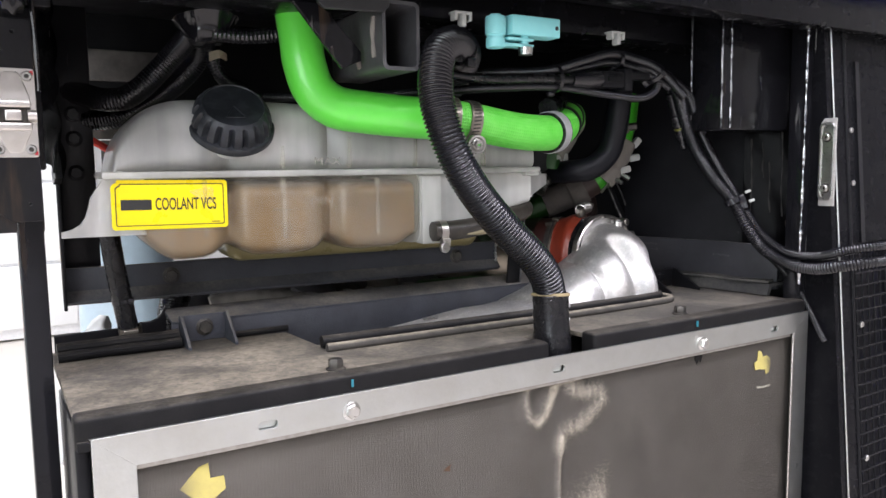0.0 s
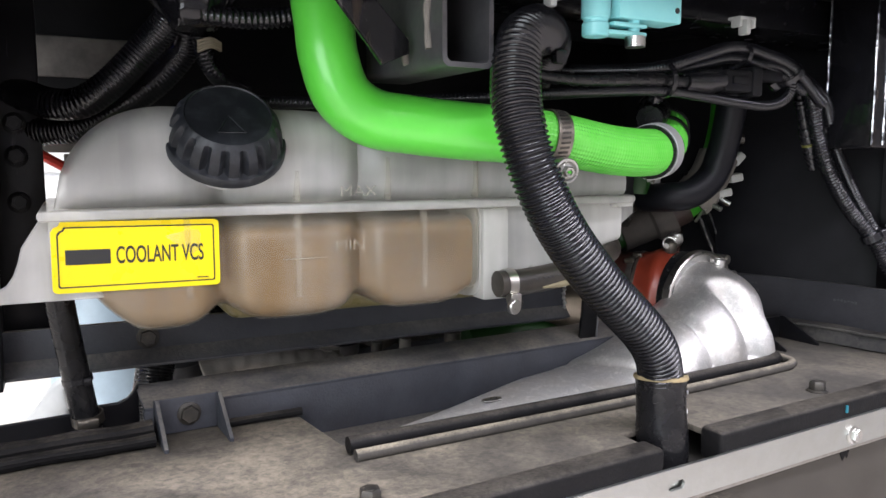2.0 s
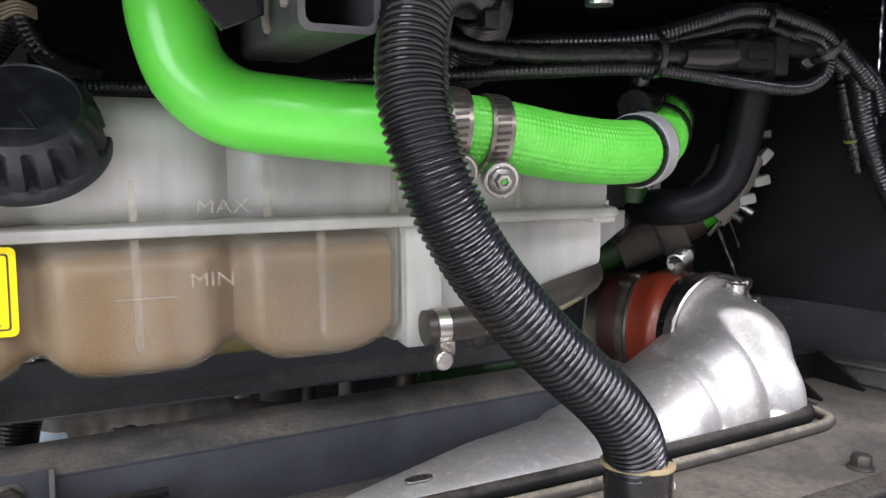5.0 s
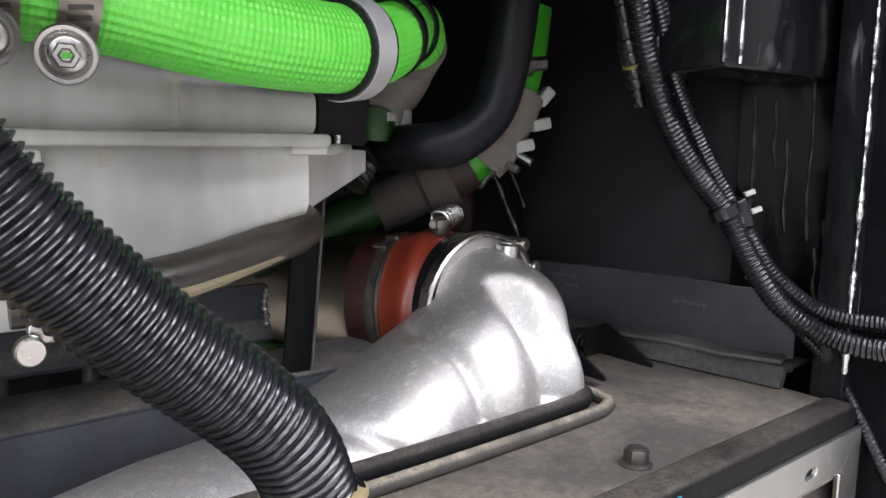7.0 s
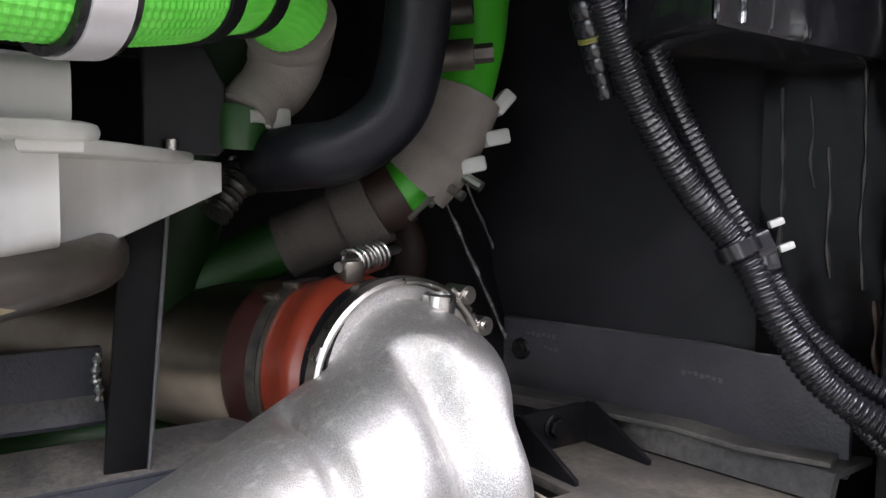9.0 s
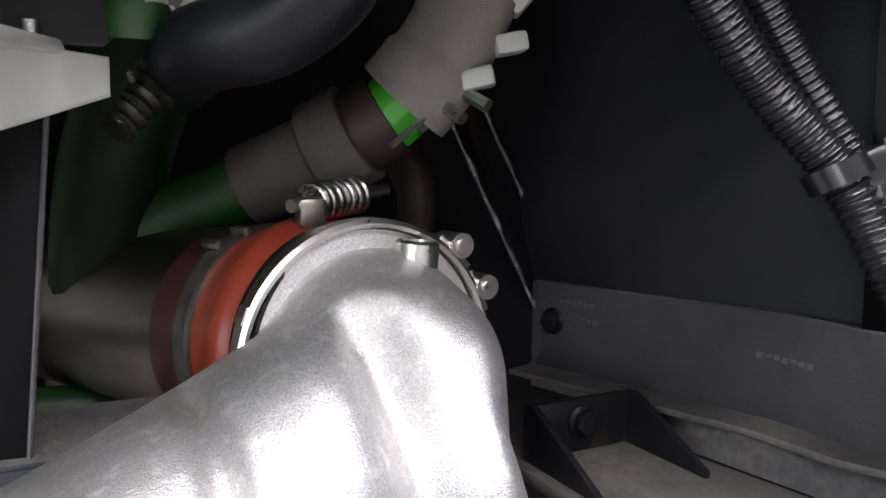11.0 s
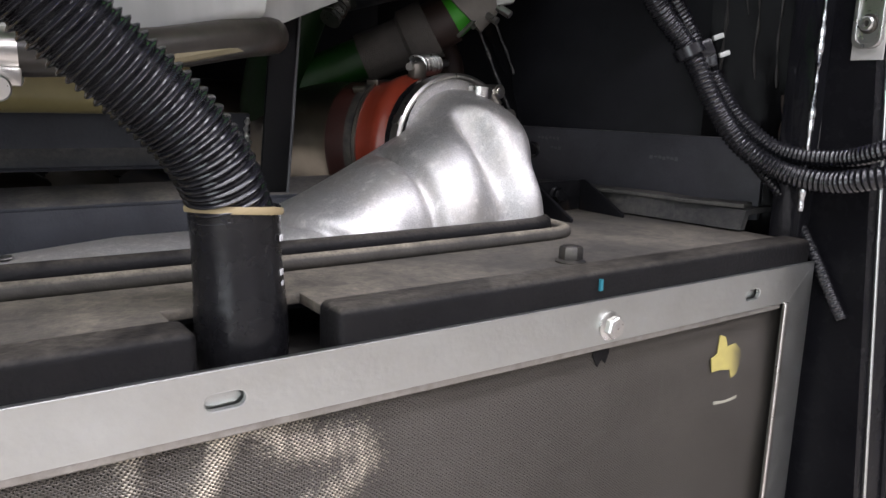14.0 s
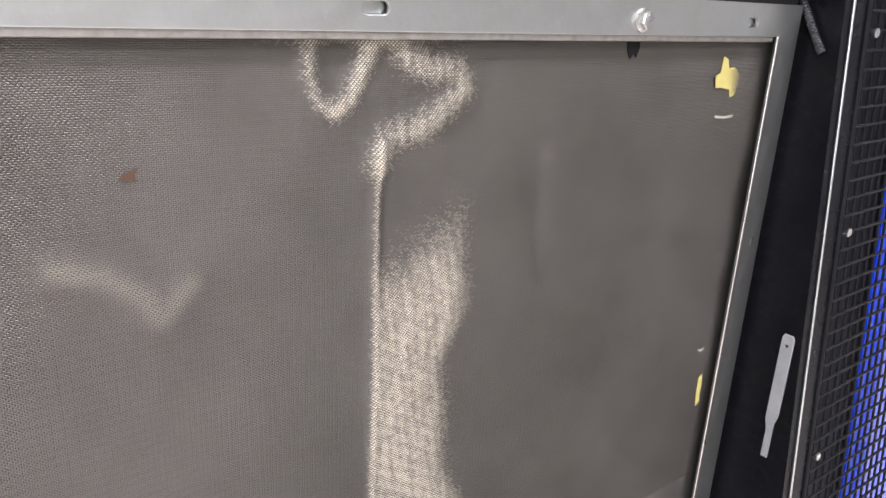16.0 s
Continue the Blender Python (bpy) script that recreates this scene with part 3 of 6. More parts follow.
def leaning(bm, x0, x1, back, za=0.25, zb=1.79, front=0.0, bevel=0.0008):
    """A sheet or bar between x0 and x1 whose front follows the leaning outer face; back is its rear y, or None for a thin sheet."""
    n = 2
    rings = []
    for k in range(n + 1):
        z = za + (zb - za) * k / n
        f = lip_y(z) + front
        b = back if back is not None else f + 0.004
        rings.append([bm.verts.new((x, y, z)) for x, y in ((x0, f), (x1, f), (x1, b), (x0, b))])
    for a, b in zip(rings, rings[1:]):
        for k in range(4):
            bm.faces.new((a[k], a[(k + 1) % 4], b[(k + 1) % 4], b[k]))
    bm.faces.new(rings[0][::-1])
    bm.faces.new(rings[-1])
    return bm


part("reveal", leaning(bmesh.new(), 0.7115, 0.716, 0.0118), JAMB, bus, "satin black reveal")
bm = bmesh.new()
sweep(bm, [Vector((0.7155, 0.0095, 1.3)), Vector((0.7125, 0.0095, 1.775))], 0.0013, 8)
part("reveal_edge", bm, STEEL, bus, "bare bright edge")
bm = bmesh.new()
sweep(bm, [Vector((0.7235, lip_y(0.25) - 0.001, 0.25)), Vector((0.7235, lip_y(1.79) - 0.001, 1.79))], 0.0011, 10)
part("lip", bm, ALUF, bus, "bare metal lip")
part("jamb", leaning(bmesh.new(), 0.7165, 0.748, None, front=0.0005), JAMB, bus)
bm = bmesh.new()
sweep(bm, [Vector((0.75, lip_y(0.25), 0.25)), Vector((0.75, lip_y(1.79), 1.79))], 0.0022, 10)
part("jamb_edge", bm, MATT, bus)
part("grille_back", leaning(bmesh.new(), 0.7475, 0.88, None, zb=1.5, front=0.022), MATT, bus)
part("upper_jamb", leaning(bmesh.new(), 0.752, 1.3, None, za=1.5, front=0.001), JAMB, bus)
part("lower_panel", leaning(bmesh.new(), 0.858, 1.3, None, zb=1.5, front=0.012), BLUE, bus, "blue painted body panel")
gr = thing("side_grille", "black wire mesh grille over the blue bus panel", "grille")
for k in range(14):
    x = 0.757 + 0.013 * k
    bm = bmesh.new()
    sweep(bm, [Vector((x, lip_y(0.5), 0.5)), Vector((x, lip_y(1.5), 1.5))], 0.0013, 6)
    part("wire", bm, MATT, gr)
for k in range(64):
    z = 0.52 + 0.0152 * k
    bm = bmesh.new()
    sweep(bm, [Vector((0.752, lip_y(z) - 0.001, z)), Vector((0.93, lip_y(z) - 0.001, z + 0.003))], 0.0013, 6)
    part("wire", bm, MATT, gr)
for z in (1.235, 1.02, 1.4):
    bolt(gr, (0.762, lip_y(z) - 0.001, z), (0, -1, 0), 0.007, ZINC, False, "screw", 0.003)
# slotted strike plate on the reveal
sp = thing("strike_plate", "grey painted strike plate on the door reveal", "plate")
bm = bmesh.new()
me = flat([[(-0.0025, 0.006), (0.0025, 0.006), (0.0025, 0.034), (0.005, 0.043), (0.005, 0.124), (0.0035, 0.127), (-0.0035, 0.127), (-0.005, 0.124), (-0.005, 0.05), (-0.0025, 0.04)], oval(0.0, 0.117, 0.004, 0.004)], 0.0025, Matrix(((0, 0, 1, 0.7098), (1, 0, 0, -0.0405), (0, 1, 0, 1.02), (0, 0, 0, 1))), 0.0005)
part("plate", me, mat("worn_grey_paint", (0.2, 0.2, 0.205), 0.4, second=(0.32, 0.32, 0.32), scale=60), sp)
# added backing, near-black for the unlit depth above the tank; frame by the hatch
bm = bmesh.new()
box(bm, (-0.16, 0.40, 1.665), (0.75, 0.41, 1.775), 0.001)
part("upper_backing", bm, SHADEBLACK, bus)
bm = bmesh.new()
box(bm, (0.03, 0.405, 1.50), (0.10, 0.415, 1.664), 0.001)
box(bm, (-0.056, 0.400, 1.635), (0.03, 0.404, 1.664), 0.001)
box(bm, (-0.03, 0.404, 1.56), (0.03, 0.41, 1.634), 0.001)
part("side_bulkhead", bm, mat("grimy_brown_sheet", (0.02, 0.017, 0.014), 0.6, second=(0.09, 0.075, 0.06), scale=28, mix=0.9, bump=0.3), bus)
bm = bmesh.new()
box(bm, (-0.141, 0.112, 1.722), (-0.095, 0.135, 1.79), 0.003)
box(bm, (-0.112, 0.136, 1.60), (-0.104, 0.15, 1.75), 0.002)
part("hatch_frame", bm, BEAMM, bus)
bm = bmesh.new()
sweep(bm, spline([(-0.1085, 0.1115, 1.775), (-0.109, 0.111, 1.735), (-0.1075, 0.113, 1.70), (-0.107, 0.115, 1.66)], 0.003), lambda s: 0.0019 + 0.0004 * math.sin(s * 160), 8)
part("weld_bead", bm, GLOSS, bus)
# crumpled gloss sheet closing the gap between post and upright
bm = bmesh.new()
rows_ = []
for j in range(25):
    z = 1.598 + 0.177 * j / 24
    row_ = []
    for i in range(9):
        u = i / 8
        fold = 0.004 * math.sin(u * 9 + z * 55) * math.sin(z * 38 + u * 3) + 0.003 * math.sin(u * 17 - z * 90)
        low_ = 0.012 * math.sin(u * 7) * max(0, 1 - j / 3)
        row_.append(bm.verts.new((-0.111 + 0.030 * u + fold, 0.142 + 0.128 * u, z + low_)))
    rows_.append(row_)
for p_, q_ in zip(rows_, rows_[1:]):
    for i in range(8):
        bm.faces.new((p_[i], p_[i + 1], q_[i + 1], q_[i]))
bmesh.ops.solidify(bm, geom=bm.faces[:], thickness=0.0015)
part("corner_sheet", bm, GLOSS, bus, "crumpled gloss black sheet", 60)
bm = bmesh.new()
for p_, rr, st in (((-0.128, 0.108, 1.748), 0.016, (1, 0.7, 1.2)), ((-0.121, 0.106, 1.728), 0.011, (0.9, 0.8, 1.3)), ((-0.136, 0.108, 1.762), 0.014, (1.1, 0.8, 0.9))):
    q_ = bmesh.ops.create_icosphere(bm, subdivisions=4, radius=rr, matrix=Matrix.Translation(p_) @ Matrix.Diagonal((*st, 1)))
    for v_ in q_["verts"]:
        v_.co += (v_.co - Vector(p_)) * (0.12 * math.sin(v_.co.x * 610) * math.sin(v_.co.z * 540 + v_.co.y * 300))
part("weld_lump", bm, GLOSS, bus, "runny glossy weld lump", 60)
bm = bmesh.new()
box(bm, (-0.06, 0.392, 1.70), (0.05, 0.398, 1.735), 0.003)
part("grey_sheet", bm, mat("grimy_grey_sheet", (0.04, 0.036, 0.033), 0.6, second=(0.11, 0.1, 0.09), scale=35, mix=1.0), bus, "grimy grey sheet")
bm = bmesh.new()
box(bm, (-0.6, 0.5, 1.615), (-0.178, 0.52, 2.0), 0.003)
part("far_panel", bm, BLUE, bus)

# ---- radiator with its cover plate ----
rad = thing("radiator", "large radiator with dusty black steel cover plate", "radiator")
bm = bmesh.new()
box(bm, (-0.095, 0.03, 0.62), (0.69, 0.12, 1.40), 0.002)
part("core", bm, CORE, rad)
bm = bmesh.new()
n = 262
for k in range(n):
    x = -0.08 + 0.755 * k / n
    box(bm, (x, 0.025, 0.66), (x + 0.0009, 0.031, 1.392), 0)
tagged(part("fin_pack", bm, CORE, rad, smooth=0), kind="stuff")
outline = [(-0.105, 0.02), (0.298, 0.02), (0.298, 0.045), (0.36, 0.045), (0.36, 0.02), (0.70, 0.02), (0.70, 0.215), (0.605, 0.213), (0.605, 0.13), (0.1155, 0.125), (0.110, 0.198), (-0.105, 0.235)]
part("cover_plate", flat([outline], 0.005, Matrix.Translation((0, 0, ZT - 0.0025)), 0.0008), PLATE, rad, "dusty cover plate")
for x0, x1 in ((-0.107, 0.302), (0.358, 0.702)):
    bm = bmesh.new()
    box(bm, (x0, 0.0025, 1.408), (x1, 0.024, 1.4325), 0.0042, seg=4)
    box(bm, (x0 + 0.001, 0.0012, 1.409), (x1 - 0.001, 0.004, 1.4165), 0.001)
    part("edge_seal", bm, OLDRUB, rad, "dusty black rubber edge seal")
for x0, x1 in ((-0.107, -0.097), (0.69, 0.7)):
    bm = bmesh.new()
    box(bm, (x0, 0.012, 0.62), (x1, 0.13, 1.423), 0.002)
    part("side_plate", bm, BLACK, rad)
bolt(rad, (0.516, 0.035, ZT), (0, 0, 1), 0.0115, OXIDE, head=0.009)
bolt(rad, (0.096, 0.034, ZT), (0, 0, 1), 0.0115, OXIDE, head=0.009)
for x in (0.505, 0.0955):
    bm = bmesh.new()
    box(bm, (x, 0.0009, 1.4225), (x + 0.0018, 0.0024, 1.4285), 0)
    part("paint_mark", bm, TEAL, rad, "teal paint mark")
# double strip seal in front of the casting
for y, z, r, mt in ((0.098, 1.4368, 0.0058, OLDRUB), (0.0855, 1.4335, 0.0042, DUSTRUB)):
    bm = bmesh.new()
    path = spline([(0.113, y + 0.009, z), (0.25, y + 0.005, z), (0.4, y + 0.002, z), (0.531, y + 0.004, z), (0.556 + 0.6 * (0.098 - y), y + 0.008, z), (0.567 + 0.6 * (0.098 - y), y + 0.022, z), (0.569 + 0.6 * (0.098 - y), 0.16, z)], 0.006)
    sweep(bm, path, r, 24)
    part("strip_seal", bm, mt, rad, "dusty black rubber strip seal")
for y, z, rr in ((0.190, 1.4345, 0.0045), (0.2015, 1.4375, 0.0072)):
    bm = bmesh.new()
    sweep(bm, spline([(-0.102, y, z), (-0.06, y, z + 0.0006), (-0.02, y - 0.003, z + 0.001), (0.003, y - 0.003, z + 0.0012)], 0.004), lambda s, rr=rr: rr * (1 + 0.05 * math.sin(s * 130)), 28, True, 0.06)
    part("folded_seal", bm, OLDRUB, rad, "folded dusty rubber seal")
bm = bmesh.new()
sweep(bm, spline([(0.056, 0.2005, 1.4335), (0.08, 0.199, 1.434), (0.112, 0.1965, 1.4345)], 0.005), 0.0032, 10)
part("strip_seal", bm, OLDRUB, rad)
# cross channel behind the plate with its gusset bracket
bm = bmesh.new()
box(bm, (0.0, 0.212, 1.404), (0.50, 0.217, 1.449), 0.001)
chan = part("cross_channel", bm, DUSTY, rad, "dusty black steel channel")
bm = bmesh.new()
box(bm, (0.10, 0.112, 1.404), (0.61, 0.2119, 1.4085), 0.001)
part("floor_web", bm, DUSTY, chan)
bm = bmesh.new()
box(bm, (0.0, 0.0, -0.003), (0.50, 0.042, 0.0), 0.0012, Matrix.Translation((0, 0.2112, 1.451)) @ pose(0, 0, 0, 9.5, 0, 0), seg=2)
part("flange", bm, DUSTY, chan)
part("end_wall", flat([[(-0.10, 1.404), (0.0005, 1.404), (0.0005, 1.459), (-0.002, 1.454), (-0.006, 1.4495), (-0.013, 1.4468), (-0.034, 1.4465), (-0.0345, 1.4435), (-0.10, 1.4425)]], 0.005, Matrix.Translation((0, 0.248, 0)) @ FRONT, 0.0008), BLACK, rad, "stepped black end wall")


def gusset(x0, x1, y, bolt_at, deep, high, material, bolt_paint):
    """A small angle bracket: back plate, two triangular cheeks and a bolt."""
    bm = bmesh.new()
    box(bm, (x0, y, 1.4305), (x1, y + 0.004, 1.429 + high), 0.001)
    ob = part("gusset", bm, material, rad, "dusty black gusset bracket")
    for x in (x0, x1 - 0.003):
        me = flat([[(0, 0), (deep, 0), (deep, 0.002), (0.004, high - 0.001), (0, high - 0.001)]], 0.003, Matrix(((0, 0, 1, x + 0.0015), (-1, 0, 0, y), (0, 1, 0, 1.4305), (0, 0, 0, 1))), 0.0004)
        part("cheek", me, material, ob)
    bolt(ob, bolt_at, (0, -1, 0), 0.0115 if bolt_paint is OXIDE else 0.0098, bolt_paint)
    return ob


gusset(0.006, 0.053, 0.207, (0.03, 0.207, 1.444), 0.036, 0.028, DUSTY, OXIDE)
gusset(0.610, 0.667, 0.180, (0.638, 0.180, 1.444), 0.046, 0.025, BLACK, BLACK)

# rubber flap at the bay wall
bm = bmesh.new()
rows = []
for k in range(15):
    t = k / 14
    y = 0.205 - 0.155 * t
    x = 0.672 + 0.020 * t
    w = 0.0025 * math.sin(t * 9)
    rows.append([bm.verts.new(q) for q in ((x, y, 1.4315), (x + 0.004 + w, y, 1.446 - 0.001 * t), (x + 0.016, y, 1.450 - 0.004 * t), (x + 0.04, y, 1.446), (x + 0.04, y, 1.443), (x + 0.016, y, 1.446 - 0.004 * t), (x + 0.008 + w, y, 1.442), (x + 0.005, y, 1.4315))])
for a, b in zip(rows, rows[1:]):
    for k in range(8):
        bm.faces.new((a[k], a[(k + 1) % 8], b[(k + 1) % 8], b[k]))
bm.faces.new(rows[0])
bm.faces.new(rows[-1][::-1])
part("rubber_flap", bm, dust_mat("dusty_flap_rubber", (0.014, 0.015, 0.018), (0.10, 0.094, 0.082), 0.5, 22, up=False, cover=0.75, spec=0.2), rad, "dusty folded rubber flap")

# ---- screen in front of the radiator ----
screen = thing("radiator_screen", "aluminium-framed woven wire screen on the radiator", "screen")
X0, X1, Z1, Z0 = -0.097, 0.702, 1.4175, 0.70
fw, fr = 0.023, 0.027
holes = [oval(0.31, 1.4055, 0.0165, 0.0075), oval(0.637, 1.404, 0.0155, 0.0075), oval(0.025, 1.405, 0.0165, 0.0075)]
part("frame_top", flat([[(X0, Z1), (X1, Z1), (X1 - fr, Z1 - fw), (X0 + fr, Z1 - fw)]] + holes, 0.003, Matrix.Translation((0, 0.001, 0)) @ FRONT, 0.0006), ALUF, screen, "brushed aluminium frame bar")
part("frame_side", flat([[(X1, Z1 - 0.0006), (X1, Z0), (X1 - fr, Z0 + fw), (X1 - fr, Z1 - fw - 0.0006)], oval(X1 - 0.011, 1.225, 0.005, 0.012)], 0.003, Matrix.Translation((0, 0.001, 0)) @ FRONT, 0.0006), ALUF, screen)
part("frame_side", flat([[(X0, Z1 - 0.0006), (X0, Z0), (X0 + fr, Z0 + fw), (X0 + fr, Z1 - fw - 0.0006)]], 0.003, Matrix.Translation((0, 0.001, 0)) @ FRONT, 0.0006), ALUF, screen)
part("frame_bottom", flat([[(X0, Z0 - 0.0006), (X1, Z0 - 0.0006), (X1 - fr, Z0 + fw - 0.0006), (X0 + fr, Z0 + fw - 0.0006)]], 0.003, Matrix.Translation((0, 0.001, 0)) @ FRONT, 0.0006), ALUF, screen)
bm = bmesh.new()
box(bm, (X1 - fr - 0.0035, -0.0022, Z0 + fw), (X1 - fr + 0.001, 0.0, Z1 - fw), 0.0012, seg=3)
part("frame_lip", bm, STEEL, screen, "bright bent inner lip")
bm = bmesh.new()
box(bm, (X0 + fr - 0.001, 0.0012, Z1 - fw - 0.0046), (X1 - fr - 0.0036, 0.0046, Z1 - fw + 0.0008), 0.0013, seg=3)
part("frame_lip", bm, mat("dusty_rolled_aluminium", (0.36, 0.345, 0.32), 0.5, 0.75, second=(0.24, 0.225, 0.2), scale=130, mix=0.9, bump=0.35, bump_scale=520), screen, "dusty rolled aluminium lip")
for x, z in ((0.31, 1.4055), (0.637, 1.404), (0.025, 1.405)):
    bm = bmesh.new()
    box(bm, (x - 0.011, 0.0035, z - 0.0055), (x + 0.011, 0.0045, z + 0.0055), 0.0004)
    part("slot_backing", bm, ALUF, screen)
for x in (0.512, 0.094):
    bolt(screen, (x, -0.0006, 1.4035), (0, -1, 0), 0.0105, ZINC, label="zinc-plated flange bolt")


def ridge_line(x, z, pts, width):
    """1 on a line through pts, fading to 0 over width."""
    best = np.full(np.shape(x), 9.0)
    for (ax, az), (bx, bz) in zip(pts, pts[1:]):
        dx, dz = bx - ax, bz - az
        t = np.clip(((x - ax) * dx + (z - az) * dz) / (dx * dx + dz * dz), 0, 1)
        best = np.minimum(best, np.hypot(x - ax - dx * t, z - az - dz * t))
    return np.exp(-(best / width) ** 2)


POCKET = [(0.277, 1.392), (0.2765, 1.372), (0.281, 1.359), (0.291, 1.354), (0.300, 1.360), (0.307, 1.375), (0.313, 1.392)]
CURL = [(0.327, 1.393), (0.333, 1.382), (0.35, 1.374), (0.368, 1.374), (0.374, 1.362), (0.362, 1.352), (0.344, 1.342), (0.325, 1.338), (0.318, 1.325)]
CREASE = [(0.318, 1.335), (0.3165, 1.29), (0.3165, 1.1), (0.318, 0.95)]
# V-shaped dent whose pale reflection is also put into the colour
V_DENT = [(0.155, 1.292), (0.173, 1.287), (0.190, 1.2737), (0.197, 1.261), (0.2125, 1.2755)]


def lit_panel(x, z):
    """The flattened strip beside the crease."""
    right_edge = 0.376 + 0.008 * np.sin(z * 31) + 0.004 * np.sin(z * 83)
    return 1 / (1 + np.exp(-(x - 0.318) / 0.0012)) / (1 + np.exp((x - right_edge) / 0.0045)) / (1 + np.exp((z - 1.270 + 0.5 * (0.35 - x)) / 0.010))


def sag(x, z):
    """Dents of the screen: a pressed pocket, a curled ridge and a long crease below it."""
    y = 0.0085 + 0.0006 * np.sin(x * 31) * np.sin(z * 27) + 0.0004 * np.sin(x * 83 + z * 61)
    y -= 0.003 * ridge_line(x, z, POCKET, 0.0065) + 0.0035 * ridge_line(x, z, CURL, 0.009) + 0.003 * ridge_line(x, z, CREASE, 0.004)
    y -= 0.0035 * lit_panel(x, z) * (1 + 0.2 * np.sin(x * 420 + z * 300) * np.sin(z * 350))
    y -= 0.004 * ridge_line(x, z, V_DENT, 0.012)
    y += 0.002 * np.exp(-((x - 0.46 + 0.2 * (z - 1.2)) / 0.012) ** 2) * np.exp(-((z - 1.27) / 0.06) ** 2)
    return y


def glint(x, z):
    """Painted glint along the dents: a pale tone where tilted wire catches light."""
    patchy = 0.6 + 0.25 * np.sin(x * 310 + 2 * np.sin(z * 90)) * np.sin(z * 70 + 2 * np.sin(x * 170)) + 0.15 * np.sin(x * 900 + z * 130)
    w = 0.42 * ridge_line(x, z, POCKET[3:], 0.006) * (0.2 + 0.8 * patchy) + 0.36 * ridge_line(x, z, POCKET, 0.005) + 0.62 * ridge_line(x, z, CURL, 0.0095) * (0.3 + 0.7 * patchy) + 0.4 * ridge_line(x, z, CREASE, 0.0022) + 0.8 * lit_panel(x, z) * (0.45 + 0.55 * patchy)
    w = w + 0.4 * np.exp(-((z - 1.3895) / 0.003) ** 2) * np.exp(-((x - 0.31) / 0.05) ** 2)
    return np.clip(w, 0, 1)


PX, PZ, RV, RH = 0.00107, 0.00100, 0.00031, 0.00041  # spacing and radius of the upright and level wires
xs0, xs1, zs0, zs1 = X0 + 0.006, X1 - 0.006, Z0 + 0.006, Z1 - 0.004
ZF = 0.99  # the weave is plain below this height
cols = xs0 + (np.arange(int((xs1 - xs0) / PX)) + 0.5) * PX
levels = zs1 - (np.arange(int((zs1 - ZF) / PZ)) + 0.5) * PZ
low_levels = ZF - (np.arange(int((ZF - zs0) / PZ)) + 0.5) * PZ
blocks, quads, glints, base = [], [], [], 0
chance = np.random.default_rng(11)
for kind in (0, 1, 2):
    if kind == 0:
        C, A = np.meshgrid(cols, np.linspace(zs1, zs0, 150), indexing="ij")
        x, z, R = C, A, RV
    else:
        C, A = np.meshgrid(levels if kind == 1 else low_levels, cols if kind == 1 else np.linspace(xs0, xs1, 30), indexing="ij")
        x, z, R = A, C, RH
        if kind == 1:  # the knuckles lean from row to row
            x = x + (np.arange(len(levels)) * 0.22 % 2.0)[:, None] * PX
    I, J = np.meshgrid(np.arange(C.shape[0]), np.arange(C.shape[1]), indexing="ij")
    over = np.where((I + J) % 2 == 0, 1.0, -1.0) * (1.0 if kind == 1 else 0.0)
    y = sag(x, z) - 0.00066 * over * (1 + 0.12 * chance.standard_normal(C.shape)) + (0.0002 if kind == 0 else 0.0)
    pts = []
    for d, e in ((-R, 0.0), (0.0, -R), (R, 0.0)):
        pts.append(np.stack([x + d, y + e, z] if kind == 0 else [x, y + e, z + d], -1))
    V = np.stack(pts, 2)
    n0, n1 = C.shape
    ids = base + np.arange(n0 * n1 * 3).reshape(n0, n1, 3)
    a, b = ids[:, :-1], ids[:, 1:]
    for k in range(2):
        quads.append(np.stack([a[..., k], a[..., k + 1], b[..., k + 1], b[..., k]], -1).reshape(-1, 4))
    blocks.append(V.reshape(-1, 3))
    glint_mix = np.clip(1.7 * (glint(x, z) - 0.26 * chance.random(C.shape)), 0, 1) * (over > 0) + 0.13 * ridge_line(x, z, V_DENT, 0.006) if kind == 1 else 0.0 * x
    glints.append(np.repeat(glint_mix[..., None], 3, -1).ravel())
    base += n0 * n1 * 3
V, Q = np.concatenate(blocks), np.concatenate(quads)
me = bpy.data.meshes.new("wire_mesh")
me.vertices.add(len(V))
me.vertices.foreach_set("co", V.astype(np.float32).ravel())
me.loops.add(Q.size)
me.loops.foreach_set("vertex_index", Q.astype(np.int32).ravel())
me.polygons.add(len(Q))
me.polygons.foreach_set("loop_start", np.arange(0, Q.size, 4, dtype=np.int32))
me.update(calc_edges=True)
me.attributes.new("glint", "FLOAT", "POINT").data.foreach_set("value", np.concatenate(glints).astype(np.float32))
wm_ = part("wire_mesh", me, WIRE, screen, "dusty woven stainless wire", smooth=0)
me.shade_smooth()
tagged(wm_, kind="stuff")


def scrap(parent_at, pts, yaw):
    return flat([pts], 0.0006, Matrix.Translation(parent_at) @ pose(0, 0, 0, 0, 0, yaw) @ FRONT)


